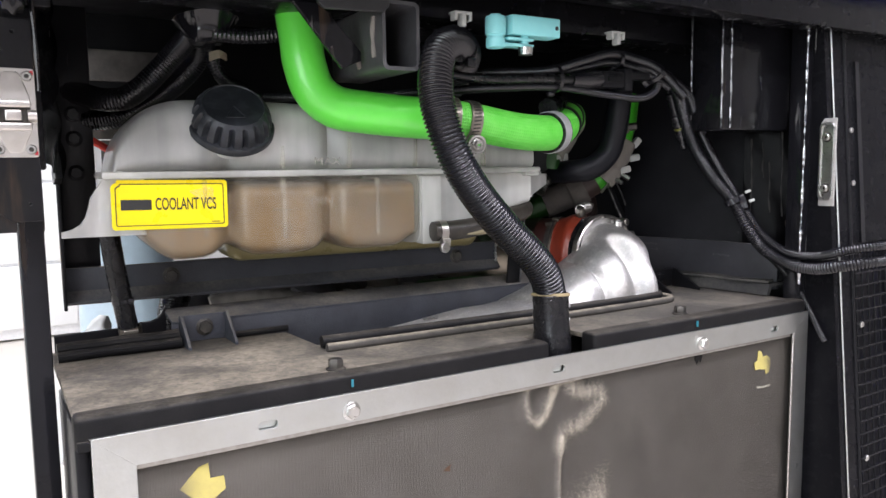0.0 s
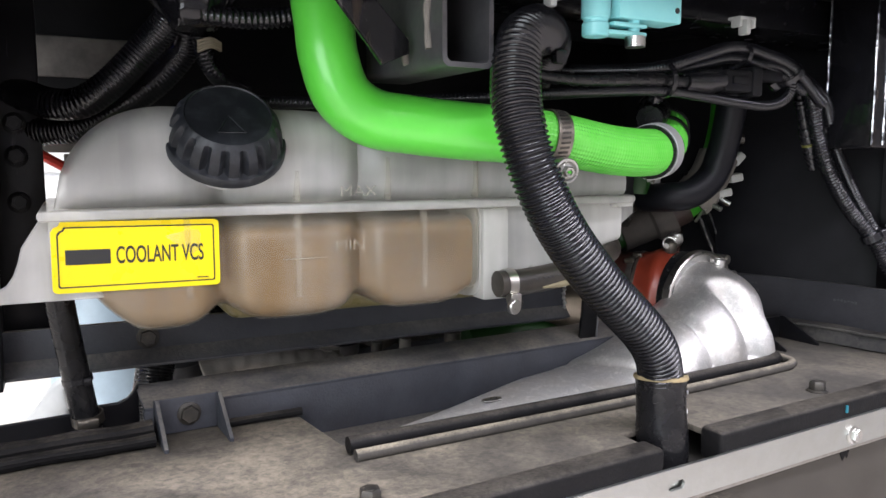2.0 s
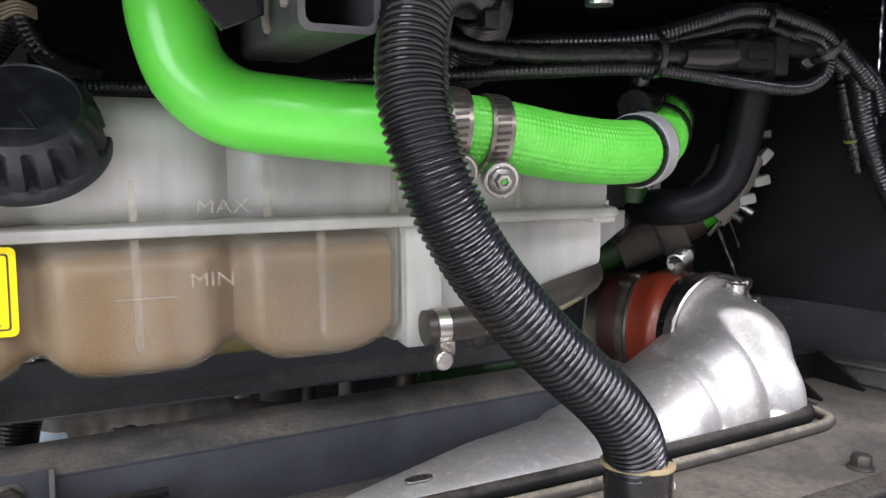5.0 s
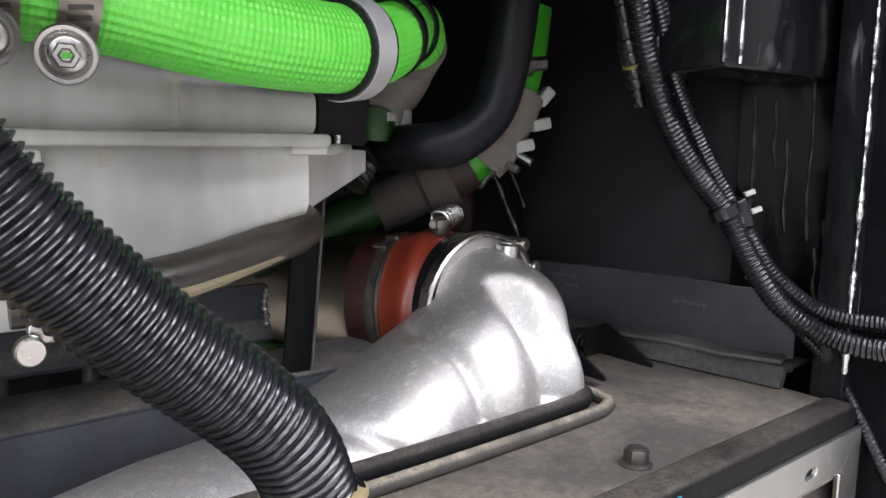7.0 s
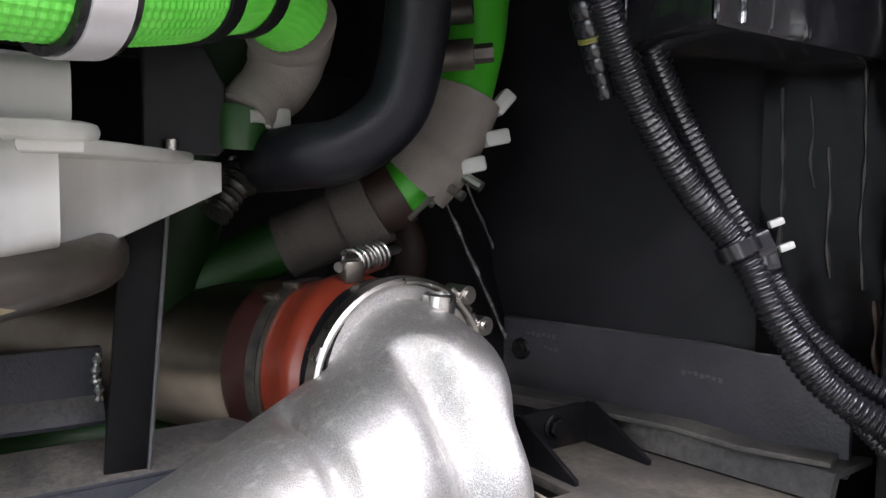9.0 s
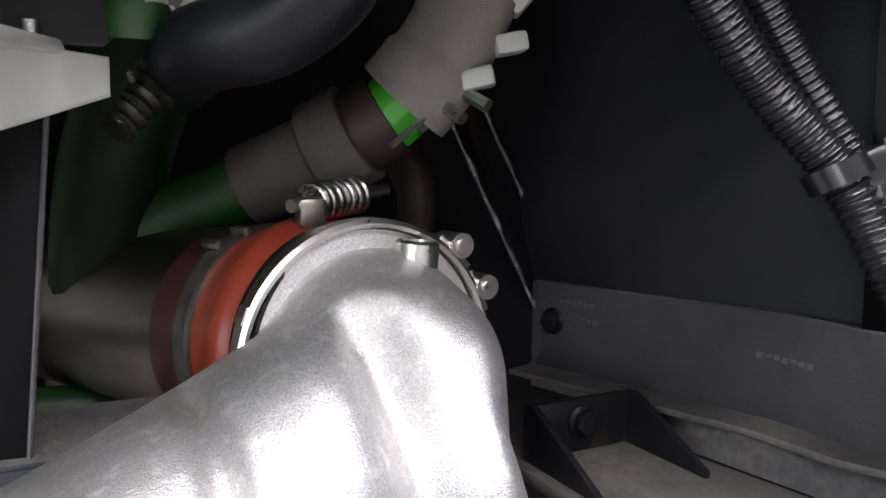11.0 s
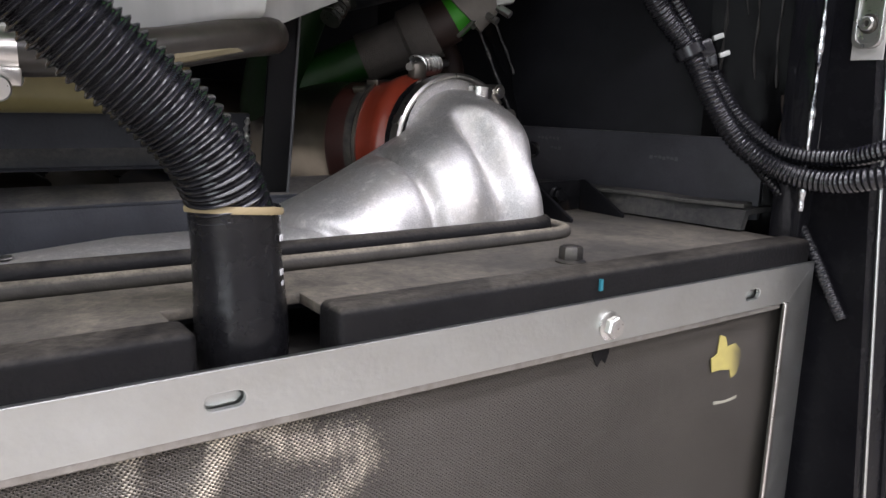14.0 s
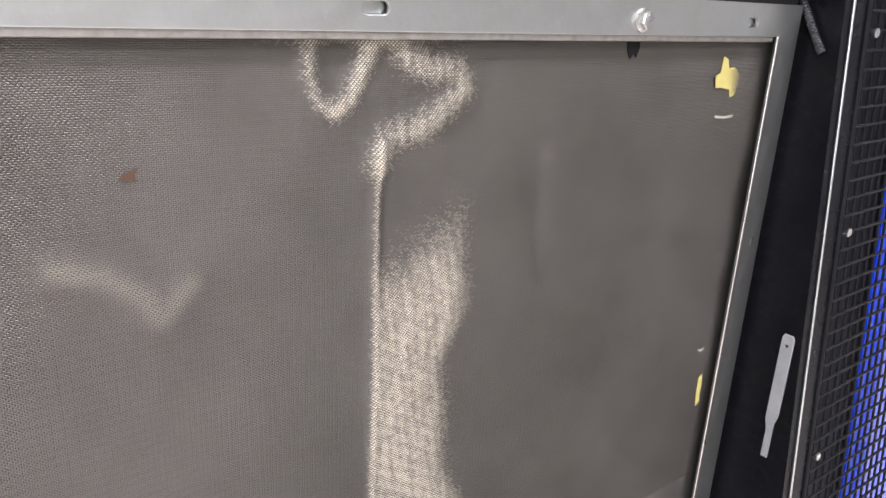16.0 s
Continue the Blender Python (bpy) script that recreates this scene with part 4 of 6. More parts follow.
solo("paper_scrap", scrap((0.63, float(sag(0.63, 1.362)) - 0.0006, 1.362), [(-0.018, 0.003), (-0.012, 0.005), (-0.011, 0.017), (-0.005, 0.015), (-0.002, 0.008), (0.006, 0.009), (0.013, 0.004), (0.014, -0.004), (0.011, -0.012), (0.005, -0.014), (0.003, -0.008), (-0.008, -0.006), (-0.016, -0.006)], 2), YPAPER, "torn yellow paper scrap stuck on the screen", "paper scrap")
solo("paper_scrap", scrap((-0.022, float(sag(-0.022, 1.366)) - 0.0009, 1.366), [(-0.018, 0.0), (-0.004, 0.014), (0.003, 0.016), (0.004, 0.004), (0.014, 0.004), (0.015, -0.006), (0.004, -0.014), (-0.006, -0.012)], -3), YPAPER, "torn yellow paper scrap stuck on the screen", "paper scrap")
solo("dead_leaf", scrap((0.189, float(sag(0.189, 1.331)) - 0.0016, 1.331), [(-0.005, -0.001), (-0.001, 0.0015), (0.0045, 0.003), (0.002, 0.0), (0.003, -0.003), (-0.002, -0.002)], 5), mat("dry_leaf", (0.06, 0.03, 0.014), 0.8), "dry brown leaf caught in the screen", "leaf")
for x0_, z0_, w_ in ((0.632, 1.333, 0.012), (0.655, 1.127, 0.004)):
    solo("paper_scrap", scrap((x0_, float(sag(x0_, z0_)) - 0.0006, z0_), [(-w_, 0.002), (0.0, 0.0006), (w_, 0.0015), (w_, -0.0005), (0.0, -0.0012), (-w_, 0.0)], 0), PALEP, "thin scrap of pale paper on the screen", "paper scrap")


solo("paper_scrap", scrap((0.662, float(sag(0.662, 1.085)) - 0.0014, 1.085), [(-0.003, 0.012), (0.001, 0.016), (0.0035, 0.006), (0.0025, -0.004), (0.004, -0.012), (-0.001, -0.016), (-0.0028, -0.004)], 0), YPAPER, "narrow torn yellow paper scrap on the screen", "paper scrap")
part("grease_smear", scrap((0.5155, float(sag(0.5155, 1.386)) - 0.0012, 1.386), [(-0.006, 0.005), (0.006, 0.005), (0.0065, -0.001), (0.004, -0.007), (0.001, -0.004), (-0.002, -0.008), (-0.0055, -0.002)], 0), OLDRUB, screen, "black grease smear under the bolt")


# ---- coolant tank ----
tank = thing("coolant_tank", "milky plastic coolant expansion tank half full of brown coolant", "coolant tank")
TF, TB = 0.158, 0.33  # front and back


def ease(a, b, x):
    t = min(1, max(0, (x - a) / (b - a)))
    return t * t * (3 - 2 * t)


def top_z(x):
    if x < 0.02:
        t = min(1.0, max(0.0, (0.02 - x) / 0.075))
        return 1.594 + 0.069 * math.sqrt(max(0, 1 - t ** 2.2))
    return 1.663 - 0.042 * ease(0.1, 0.4, x)


LOBES = (-0.05, 0.049, 0.151, 0.248)


def front_y(x, z):
    """The tank's front bulges in three lobes below the seam."""
    d = min(abs(x - b) for b in LOBES[1:3])
    y = TF + 0.013 * math.exp(-(d / 0.009) ** 2)
    if x > 0.248:
        y = TF + 0.005 + 0.12 * max(0.0, x - 0.40)
    return y


def bottom_z(x):
    if x < -0.045:
        return 1.548
    if x < 0.248:
        d = min(abs(x - b) for b in LOBES)
        return 1.512 + 0.012 * math.exp(-(d / 0.016) ** 2) + 0.028 * (1 - ease(-0.05, 0.0, x))
    if x < 0.275:
        return 1.515
    return 1.524 + 0.0325 * ease(0.275, 0.42, x) ** 1.2 + 0.35 * max(0.0, x - 0.398)


def shell(bm, xs, z_lo, z_hi, inset=0.0, power=6.0, seg=40):
    """Lofts rounded cross sections along x between two heights."""
    rings = []
    for x in xs:
        lo, hi = z_lo(x) + inset, z_hi(x) - inset
        f, b = front_y(x, lo) + inset, TB - inset
        if x > 0.4:
            b = TB - 2.4 * (x - 0.4)
        cy, cz, ry, rz = (f + b) / 2, (lo + hi) / 2, (b - f) / 2, max(0.001, (hi - lo) / 2)
        ring = []
        for k in range(seg):
            a = 2 * math.pi * k / seg
            c, s = math.cos(a), math.sin(a)
            ring.append(bm.verts.new((x, cy + ry * math.copysign(abs(c) ** (2 / power), c), cz + rz * math.copysign(abs(s) ** (2 / power), s))))
        rings.append(ring)
    for a, b in zip(rings, rings[1:]):
        for k in range(seg):
            bm.faces.new((a[k], a[(k + 1) % seg], b[(k + 1) % seg], b[k]))
    bm.faces.new(rings[0][::-1])
    bm.faces.new(rings[-1])
    return bm


SEAM = 1.5925
up_x = [-0.0549 + 0.455 * (k / 64) ** 1.15 for k in range(65)]
lo_x = [-0.052 + 0.456 * k / 110 for k in range(111)]
part("upper_shell", shell(bmesh.new(), up_x, lambda x: SEAM - 0.002, top_z, 0.0, 4.0), POLY, tank, smooth=60)
part("lower_shell", shell(bmesh.new(), [x for x in lo_x if x < 0.25], bottom_z, lambda x: SEAM + 0.002, 0.0, 7.0), POLYL, tank, "clear lower shell", smooth=60)
part("end_chamber", shell(bmesh.new(), [x for x in lo_x if 0.249 < x < 0.397], bottom_z, lambda x: SEAM + 0.002, 0.0, 7.0), POLY, tank, smooth=60)
part("coolant", shell(bmesh.new(), [x for x in lo_x if -0.047 < x < 0.245], bottom_z, lambda x: 1.5855, 0.0014, 7.0), COOL, tank, "brown coolant", smooth=60)
bm = bmesh.new()
me = flat([[(-0.062, 0.1515), (0.392, 0.1525), (0.402, 0.157), (0.406, 0.164), (0.406, 0.332), (-0.062, 0.336)]], 0.0065, Matrix.Translation((0, 0, SEAM)), 0.0026)
part("seam_flange", me, POLY, tank)
me = flat([[(0.385, 0.156), (0.402, 0.1585), (0.418, 0.176), (0.4505, 0.222), (0.4507, 0.238), (0.43, 0.248), (0.385, 0.25)]], 0.005, Matrix.Translation((0, 0, SEAM - 0.0045)), 0.0018)
part("end_tab", me, POLY, tank)
w_ = Vector((0.0645, 0.027, 0)).normalized()
blade = Matrix.Translation((0.388, 0.198, 0)) @ Matrix((w_, Vector((0, 0, 1)), Vector((w_.y, -w_.x, 0)))).transposed().to_4x4()
part("end_blade", flat([[(0.0, 1.541), (0.012, 1.5485), (0.0829, 1.5745), (0.0829, 1.5856), (0.068, 1.5862), (0.0, 1.5875)]], 0.0045, blade, 0.0012), POLY, tank, "milky tapering end blade")
me = flat([[(-0.061, 1.592), (-0.052, 1.596), (-0.03, 1.59), (-0.03, 1.541), (-0.098, 1.541), (-0.098, 1.544), (-0.090, 1.546), (-0.083, 1.550), (-0.0785, 1.5565), (-0.0755, 1.565), (-0.0735, 1.573), (-0.069, 1.580)]], 0.006, Matrix.Translation((0, 0.163, 0)) @ FRONT, 0.0012)
part("mounting_skirt", me, POLY, tank)
for x, z0, z1 in ((0.024, 1.535, 1.588), (0.1, 1.53, 1.588), (0.2, 1.53, 1.588), (0.1, 1.597, 1.628), (0.17, 1.597, 1.628), (0.245, 1.597, 1.628), (0.3, 1.53, 1.588), (0.33, 1.597, 1.62)):
    bm = bmesh.new()
    box(bm, (x - 0.0022, TF + 0.0003 + (0.005 if x > 0.25 and z1 < 1.59 else 0), z0), (x + 0.0022, TF + 0.006, z1), 0.0009)
    part("rib", bm, POLYL, tank)
bm = bmesh.new()
box(bm, (0.252, TF + 0.001, 1.5155), (0.276, TF + 0.02, 1.588), 0.002)
part("end_block", bm, POLY, tank)
bm = bmesh.new()
box(bm, (0.06, 0.238, 1.500), (0.374, 0.326, 1.543), 0.016, seg=5)
part("sump", bm, mat("stained_polyethylene", (0.26, 0.22, 0.10), 0.3, second=(0.17, 0.14, 0.06), scale=14, mix=0.8), tank, "yellow stained lower chamber")
for text, x, z in (("MIN", 0.1265, 1.565), ("MAX", 0.131, 1.6035)):
    part("level_mark", letters(text, 0.0108, Matrix.Translation((x, TF - 0.0001, z)) @ FRONT @ Matrix.Diagonal((1.25, 1, 1, 1)), 0.0002), POLYL, tank)
bm = bmesh.new()
box(bm, (0.088, TF - 0.0012, 1.5572), (0.120, TF + 0.001, 1.5581), 0)
part("level_line", bm, POLYL, tank)
settle(tank, (0, 0.158, 1.59), (0.001, 0, 0.002), -3.8, (0.967, 1, 1))
# filler neck and cap
CAP_W = Vector((-0.03, -0.70, 0.70)).normalized()
CAP_C = Vector((0.0523, 0.163, 1.6385))
bm = bmesh.new()
lathe(bm, [(0.026, -0.02), (0.026, 0.004), (0.024, 0.005)], axis(CAP_C, CAP_W), 40)
part("filler_neck", bm, POLY, tank)
bm = bmesh.new()


def scallop(a, i):
    """Finger notches round the cap's wall, above its flange."""
    k = max(0.0, math.cos(a * 18)) ** 1.2
    return 1 - {4: 0.09, 5: 0.15, 6: 0.15, 7: 0.11, 8: 0.04}.get(i, 0.0) * k


lathe(bm, [(0.036, -0.004), (0.0405, -0.003), (0.0405, 0.0012), (0.0395, 0.0030), (0.0377, 0.0036), (0.0373, 0.0060), (0.0362, 0.0115), (0.0345, 0.0165), (0.0318, 0.0202), (0.0290, 0.0224), (0.0284, 0.0230), (0.0277, 0.0221), (0.005, 0.0225)], axis(CAP_C, CAP_W), 216, scallop)
cap_ = part("cap", bm, CAPM, tank, "scalloped black screw cap", 32)
cap_m = axis(CAP_C, CAP_W)
cap_m = Matrix.Translation(CAP_C + CAP_W * 0.0224) @ Matrix((Vector((0, 0, 1)).cross(CAP_W).normalized() * -1, CAP_W.cross(Vector((0, 0, 1)).cross(CAP_W)).normalized() * 1, CAP_W)).transposed().to_4x4()
for p_, q_ in (((-0.009, -0.016), (0.0, -0.001)), ((0.0, -0.001), (0.009, -0.016)), ((0.009, -0.016), (-0.009, -0.016))):
    bm = bmesh.new()
    rod(bm, cap_m @ Vector((*p_, 0)), cap_m @ Vector((*q_, 0)), 0.00055, 6)
    part("moulded_line", bm, CAPM, cap_)
# label
LAB = Matrix.Translation((-0.0085, 0.1566, 1.5662)) @ pose(0, 0, 0, -2.6, 0.8, 1.15) @ Matrix.Diagonal((1.012, 1, 1.012, 1))
lab = thing("coolant_label", "yellow warning label with black border on the coolant tank", "label")


def torn(x0, y0, x1, y1, r, cut_):
    """A rounded rectangle whose upper left corner is torn away."""
    pts = [q for q in rounded(x0, y0, x1, y1, r) if not (q[0] < x0 + cut_ and q[1] > y1 - cut_)]
    k = min(range(len(pts)), key=lambda i: abs(pts[i][0] - x0) + abs(pts[i][1] - y0))
    k = next(i for i, q in enumerate(pts) if q[0] < x0 + 0.006 and q[1] < 0)
    return pts[:k] + [(x0 + cut_, y1), (x0 + cut_ * 0.75, y1 - cut_ * 0.45), (x0 + cut_ * 0.35, y1 - cut_ * 0.6), (x0, y1 - cut_ * 1.1)] + pts[k:]


part("sheet", flat([torn(-0.049, -0.0215, 0.049, 0.0215, 0.003, 0.0055)], 0.0006, LAB @ FRONT), YELLOW, lab)
part("border", flat([torn(-0.0458, -0.0184, 0.0458, 0.0184, 0.0016, 0.004), torn(-0.0450, -0.0176, 0.0450, 0.0176, 0.0012, 0.004)], 0.0003, LAB @ Matrix.Translation((0, -0.0006, 0)) @ FRONT), INK, lab)
bm = bmesh.new()
box(bm, (0.0345, -0.0008, -0.0163), (0.0415, -0.0004, -0.0156), 0)
bmesh.ops.transform(bm, matrix=LAB, verts=bm.verts[:])
part("small_print", bm, INK, lab)
wm = LAB @ Matrix.Translation((-0.0135, -0.0006, 0.0)) @ FRONT @ Matrix.Diagonal((0.72, 1.42, 1, 1))
part("lettering", letters("COOLANT VCS", 0.0105, wm, 0.0001, 0.00014), INK, lab)
bm = bmesh.new()
box(bm, (-0.0415, -0.0008, -0.0045), (-0.0165, -0.0004, 0.0045), 0)
bmesh.ops.transform(bm, matrix=LAB, verts=bm.verts[:])
part("word_bar", bm, INK, lab)
settle(lab, (0, 0.158, 1.59), (0.003, 0.001, 0.002), -3.5)
# drain stub and its hose
dh = thing("drain_hose", "grey rubber drain hose with worm clamp at the tank", "hose")
bm = bmesh.new()
sweep(bm, spline([(0.262, 0.150, 1.5235), (0.29, 0.15, 1.524), (0.335, 0.155, 1.528), (0.385, 0.172, 1.537), (0.412, 0.196, 1.541), (0.421, 0.24, 1.542)], 0.005), 0.0105, 14)
part("tube", bm, mat("grey_brown_rubber", (0.026, 0.023, 0.02), 0.36, second=(0.07, 0.06, 0.047), scale=60, bump=0.2), dh)
bm = bmesh.new()
sweep(bm, spline([(0.30, 0.1415, 1.5195), (0.335, 0.1465, 1.5225), (0.381, 0.1630, 1.5315), (0.414, 0.1905, 1.5355)], 0.005), lambda s: 0.003 * min(1, 0.3 + s * 40), 8)
part("tan_stripe", bm, mat("tan_rubber", (0.2, 0.17, 0.1), 0.6), dh, "tan moulding seam")
bm = bmesh.new()
for k in range(9):
    x = 0.292 + 0.0042 * k
    box(bm, (x, 0.1398, 1.5262 + 0.00013 * k * k / 2), (x + (0.0024, 0.0016, 0.0028)[k % 3], 0.1408, 1.5276 + 0.00013 * k * k / 2), 0)
part("print_bar", bm, DIMINK, dh)
bm = bmesh.new()
band(bm, (0.272, 0.150, 1.5235), (1, 0.0, 0.02), 0.0107, 0.008, 0.0008, 28)
box(bm, (0.267, 0.137, 1.509), (0.277, 0.145, 1.517), 0.001)
part("clamp_band", bm, STEEL, dh, "stainless worm clamp")
bm = bmesh.new()
lathe(bm, [(0.0058, 0), (0.0058, 0.0035), (0.005, 0.0045)], axis((0.2665, 0.134, 1.5085), (0.1, -1, -0.1)), 20)
part("clamp_screw", bm, ZINC, dh)

settle(dh, (0, 0.158, 1.59), (0.001, 0, 0.008), -4.0, (0.958, 1, 1))

# ---- lower rail, upright plate and vertical hose at the tank's side ----
tr = thing("tank_bracket", "black steel tank bracket with bolted rail", "bracket")
bm = bmesh.new()
box(bm, (-0.095, 0.262, 1.4695), (0.425, 0.268, 1.503), 0.0015)
box(bm, (-0.095, 0.2565, 1.4665), (0.425, 0.30, 1.470), 0.0012)
rl = part("rail", bm, RAILM, tr)
bm = bmesh.new()
box(bm, (-0.095, 0, 0), (0.425, 0.0165, 0.0025), 0.0008, Matrix.Translation((0, 0.2545, 1.4680)) @ pose(0, 0, 0, 48, 0, 0))
part("rail_lip", bm, RAILM, rl, "dusty bent lip")
bm = bmesh.new()
sweep(bm, spline([(0.4215, 0.2605, 1.472), (0.423, 0.2605, 1.482), (0.4215, 0.2605, 1.49), (0.423, 0.2605, 1.50)], 0.001), lambda s: 0.0018 + 0.0007 * math.sin(s * 1300), 8)
part("weld_bead", bm, ALUF, rl, "bright weld bead")
bolt(rl, (0.01, 0.262, 1.489), (0, -1, 0), 0.012, OXIDE)
bolt(rl, (0.363, 0.262, 1.487), (0, -1, 0), 0.012, OXIDE)
bm = bmesh.new()
box(bm, (-0.096, 0.276, 1.464), (-0.058, 0.282, 1.76), 0.001)
box(bm, (-0.096, 0.24, 1.464), (-0.0925, 0.2765, 1.76), 0.001)
up = part("upright", bm, BLACK, tr)
for z in (1.631, 1.597, 1.655):
    bolt(up, (-0.076, 0.276, z), (0, -1, 0), 0.011, BLACK)
bm = bmesh.new()
box(bm, (-0.019, 0.0, -0.145), (0.0, 0.004, 0.0), 0.0008, Matrix.Translation((0.4510, 0.230, 1.578)) @ pose(0, 0, 0, 0, 5, 0))
part("strut", bm, SHADEBLACK, tr)
bm = bmesh.new()
rod(bm, (0.4513, 0.2295, 1.577), (0.4387, 0.2295, 1.434), 0.0011, 8)
part("strut_edge", bm, GREYP, tr, "thin grey edge")
settle(tr, (0, 0.26, 1.48), (0.004, 0.012, 0), -3.6, (0.965, 1, 1))
vh = thing("vent_hose", "black rubber hose running down past the tank", "hose")
bm = bmesh.new()
band(bm, (-0.0352, 0.232, 1.4445), (0.12, 0.1, -1), 0.0098, 0.007, 0.0012, 28)
box(bm, (-0.043, 0.2195, 1.440), (-0.029, 0.2245, 1.4465), 0.0012, Matrix.Translation((0, 0, 0)))
part("hose_clip", bm, WORN, vh, "dull steel hose clip")
bm = bmesh.new()
sweep(bm, spline([(-0.051, 0.226, 1.553), (-0.0475, 0.228, 1.52), (-0.041, 0.231, 1.4745), (-0.0345, 0.232, 1.4315)], 0.004), 0.0094, 20)
part("tube", bm, RUBBER, vh)
bm = bmesh.new()
band(bm, (-0.0405, 0.231, 1.4735), (-0.14, 0.02, 1), 0.0095, 0.004, 0.0008, 24)
box(bm, (-0.0375, 0.2195, 1.4705), (-0.032, 0.2245, 1.4765), 0.001)
part("cable_tie", bm, PLAST, vh)

# ---- large corrugated hose ----
ch = thing("corrugated_hose", "thick black corrugated conduit hose with shrink sleeve", "hose")
bm = bmesh.new()
corrugated(bm, [(0.327, 0.033, 1.467), (0.317, 0.0285, 1.490), (0.301, 0.028, 1.5105), (0.266, 0.0295, 1.543), (0.2335, 0.029, 1.578), (0.2125, 0.0305, 1.612), (0.2035, 0.037, 1.645), (0.2045, 0.046, 1.674), (0.216, 0.057, 1.703), (0.243, 0.073, 1.7155), (0.270, 0.098, 1.708), (0.285, 0.148, 1.685)], 0.0163, 0.0037, 0.0021, 28)
part("tube", bm, PLAST, ch)
bm = bmesh.new()
sweep(bm, spline([(0.327, 0.0335, 1.472), (0.3275, 0.033, 1.45), (0.328, 0.032, 1.43), (0.3285, 0.03, 1.39)], 0.004), lambda s: 0.0184 - 0.0006 * math.sin(s * 90) - 0.02 * max(0, s - 0.05), 24)
sl = part("sleeve", bm, RUBBER, ch, "smooth black shrink sleeve")
bm = bmesh.new()
lathe(bm, [(0.0170, -0.0015), (0.0192, -0.0012), (0.0196, 0.0), (0.0192, 0.0016), (0.0160, 0.0018)], axis((0.327, 0.0335, 1.471), (0.08, 0.1, 1)), 32)
part("tan_ring", bm, mat("tan_adhesive", (0.24, 0.19, 0.1), 0.6), ch, "tan adhesive ring")
bm = bmesh.new()
for z in (1.4605, 1.4465, 1.4415, 1.4285, 1.424):
    box(bm, (-0.0016, -0.0012, -0.0002), (0.0016, 0.0012, 0.0003), 0, axis((0.3415, 0.0212, z), (0.78, -0.62, 0), 0))
part("print_bar", bm, PALEINK, sl)
bm = bmesh.new()
band(bm, (0.2535, 0.0825, 1.7135), (0.72, 0.68, -0.1), 0.0165, 0.006, 0.0012, 28)
box(bm, (0.253, 0.066, 1.693), (0.262, 0.073, 1.702), 0.001)
part("cable_tie", bm, PLAST, ch)
def clip(x, y, z):
    c = thing("mounting_clip", "white nylon cable mounting clip under the beam", "clip", "mounting clips")
    bm = bmesh.new()
    box(bm, (x - 0.0125, y - 0.006, z + 0.003), (x + 0.0125, y + 0.01, z + 0.006), 0.001)
    for s in (-1, 1):
        box(bm, (x - 0.002 + s * 0.0105, y - 0.006, z - 0.005), (x + 0.002 + s * 0.0105, y + 0.006, z + 0.0045), 0.0012)
    box(bm, (x - 0.0035, y - 0.007, z - 0.012), (x + 0.0035, y + 0.004, z + 0.004), 0.0015)
    part("base", bm, WHITEN, c)
    return c


settle(clip(0.262, 0.095, 1.742), (0.262, 0.095, 1.742), (-0.017, -0.03, -0.004), 0, (0.76, 0.8, 0.78))
settle(clip(0.486, 0.098, 1.740), (0.486, 0.098, 1.740), (-0.038, -0.026, -0.003), 0, (0.76, 0.8, 0.78))

# ---- green hose ----
gh = thing("green_hose", "bright green silicone coolant hose with clamps", "hose")
gp = [(0.116, 0.160, 1.775), (0.1165, 0.152, 1.74), (0.1175, 0.147, 1.7187), (0.119, 0.144, 1.6974), (0.127, 0.141, 1.6725), (0.145, 0.134, 1.657), (0.172, 0.125, 1.652), (0.207, 0.112, 1.648), (0.231, 0.104, 1.6462), (0.256, 0.097, 1.6447)]
bm = bmesh.new()
sweep(bm, spline(gp, 0.004), 0.0204, 32)
part("upper_bend", bm, GREEN, gh)
gq = [(0.246, 0.098, 1.6462), (0.277, 0.0935, 1.6427), (0.327, 0.0905, 1.6347), (0.375, 0.097, 1.6336), (0.41, 0.117, 1.6405), (0.443, 0.147, 1.653), (0.465, 0.167, 1.657), (0.479, 0.182, 1.655)]
bm = bmesh.new()
sweep(bm, spline(gq, 0.0006), lambda s: 0.0184 + 0.00014 * math.sin(s * 2600), 72, True, 0.018)
part("woven_bend", bm, GREEN2, gh, "woven green hose section", 9)


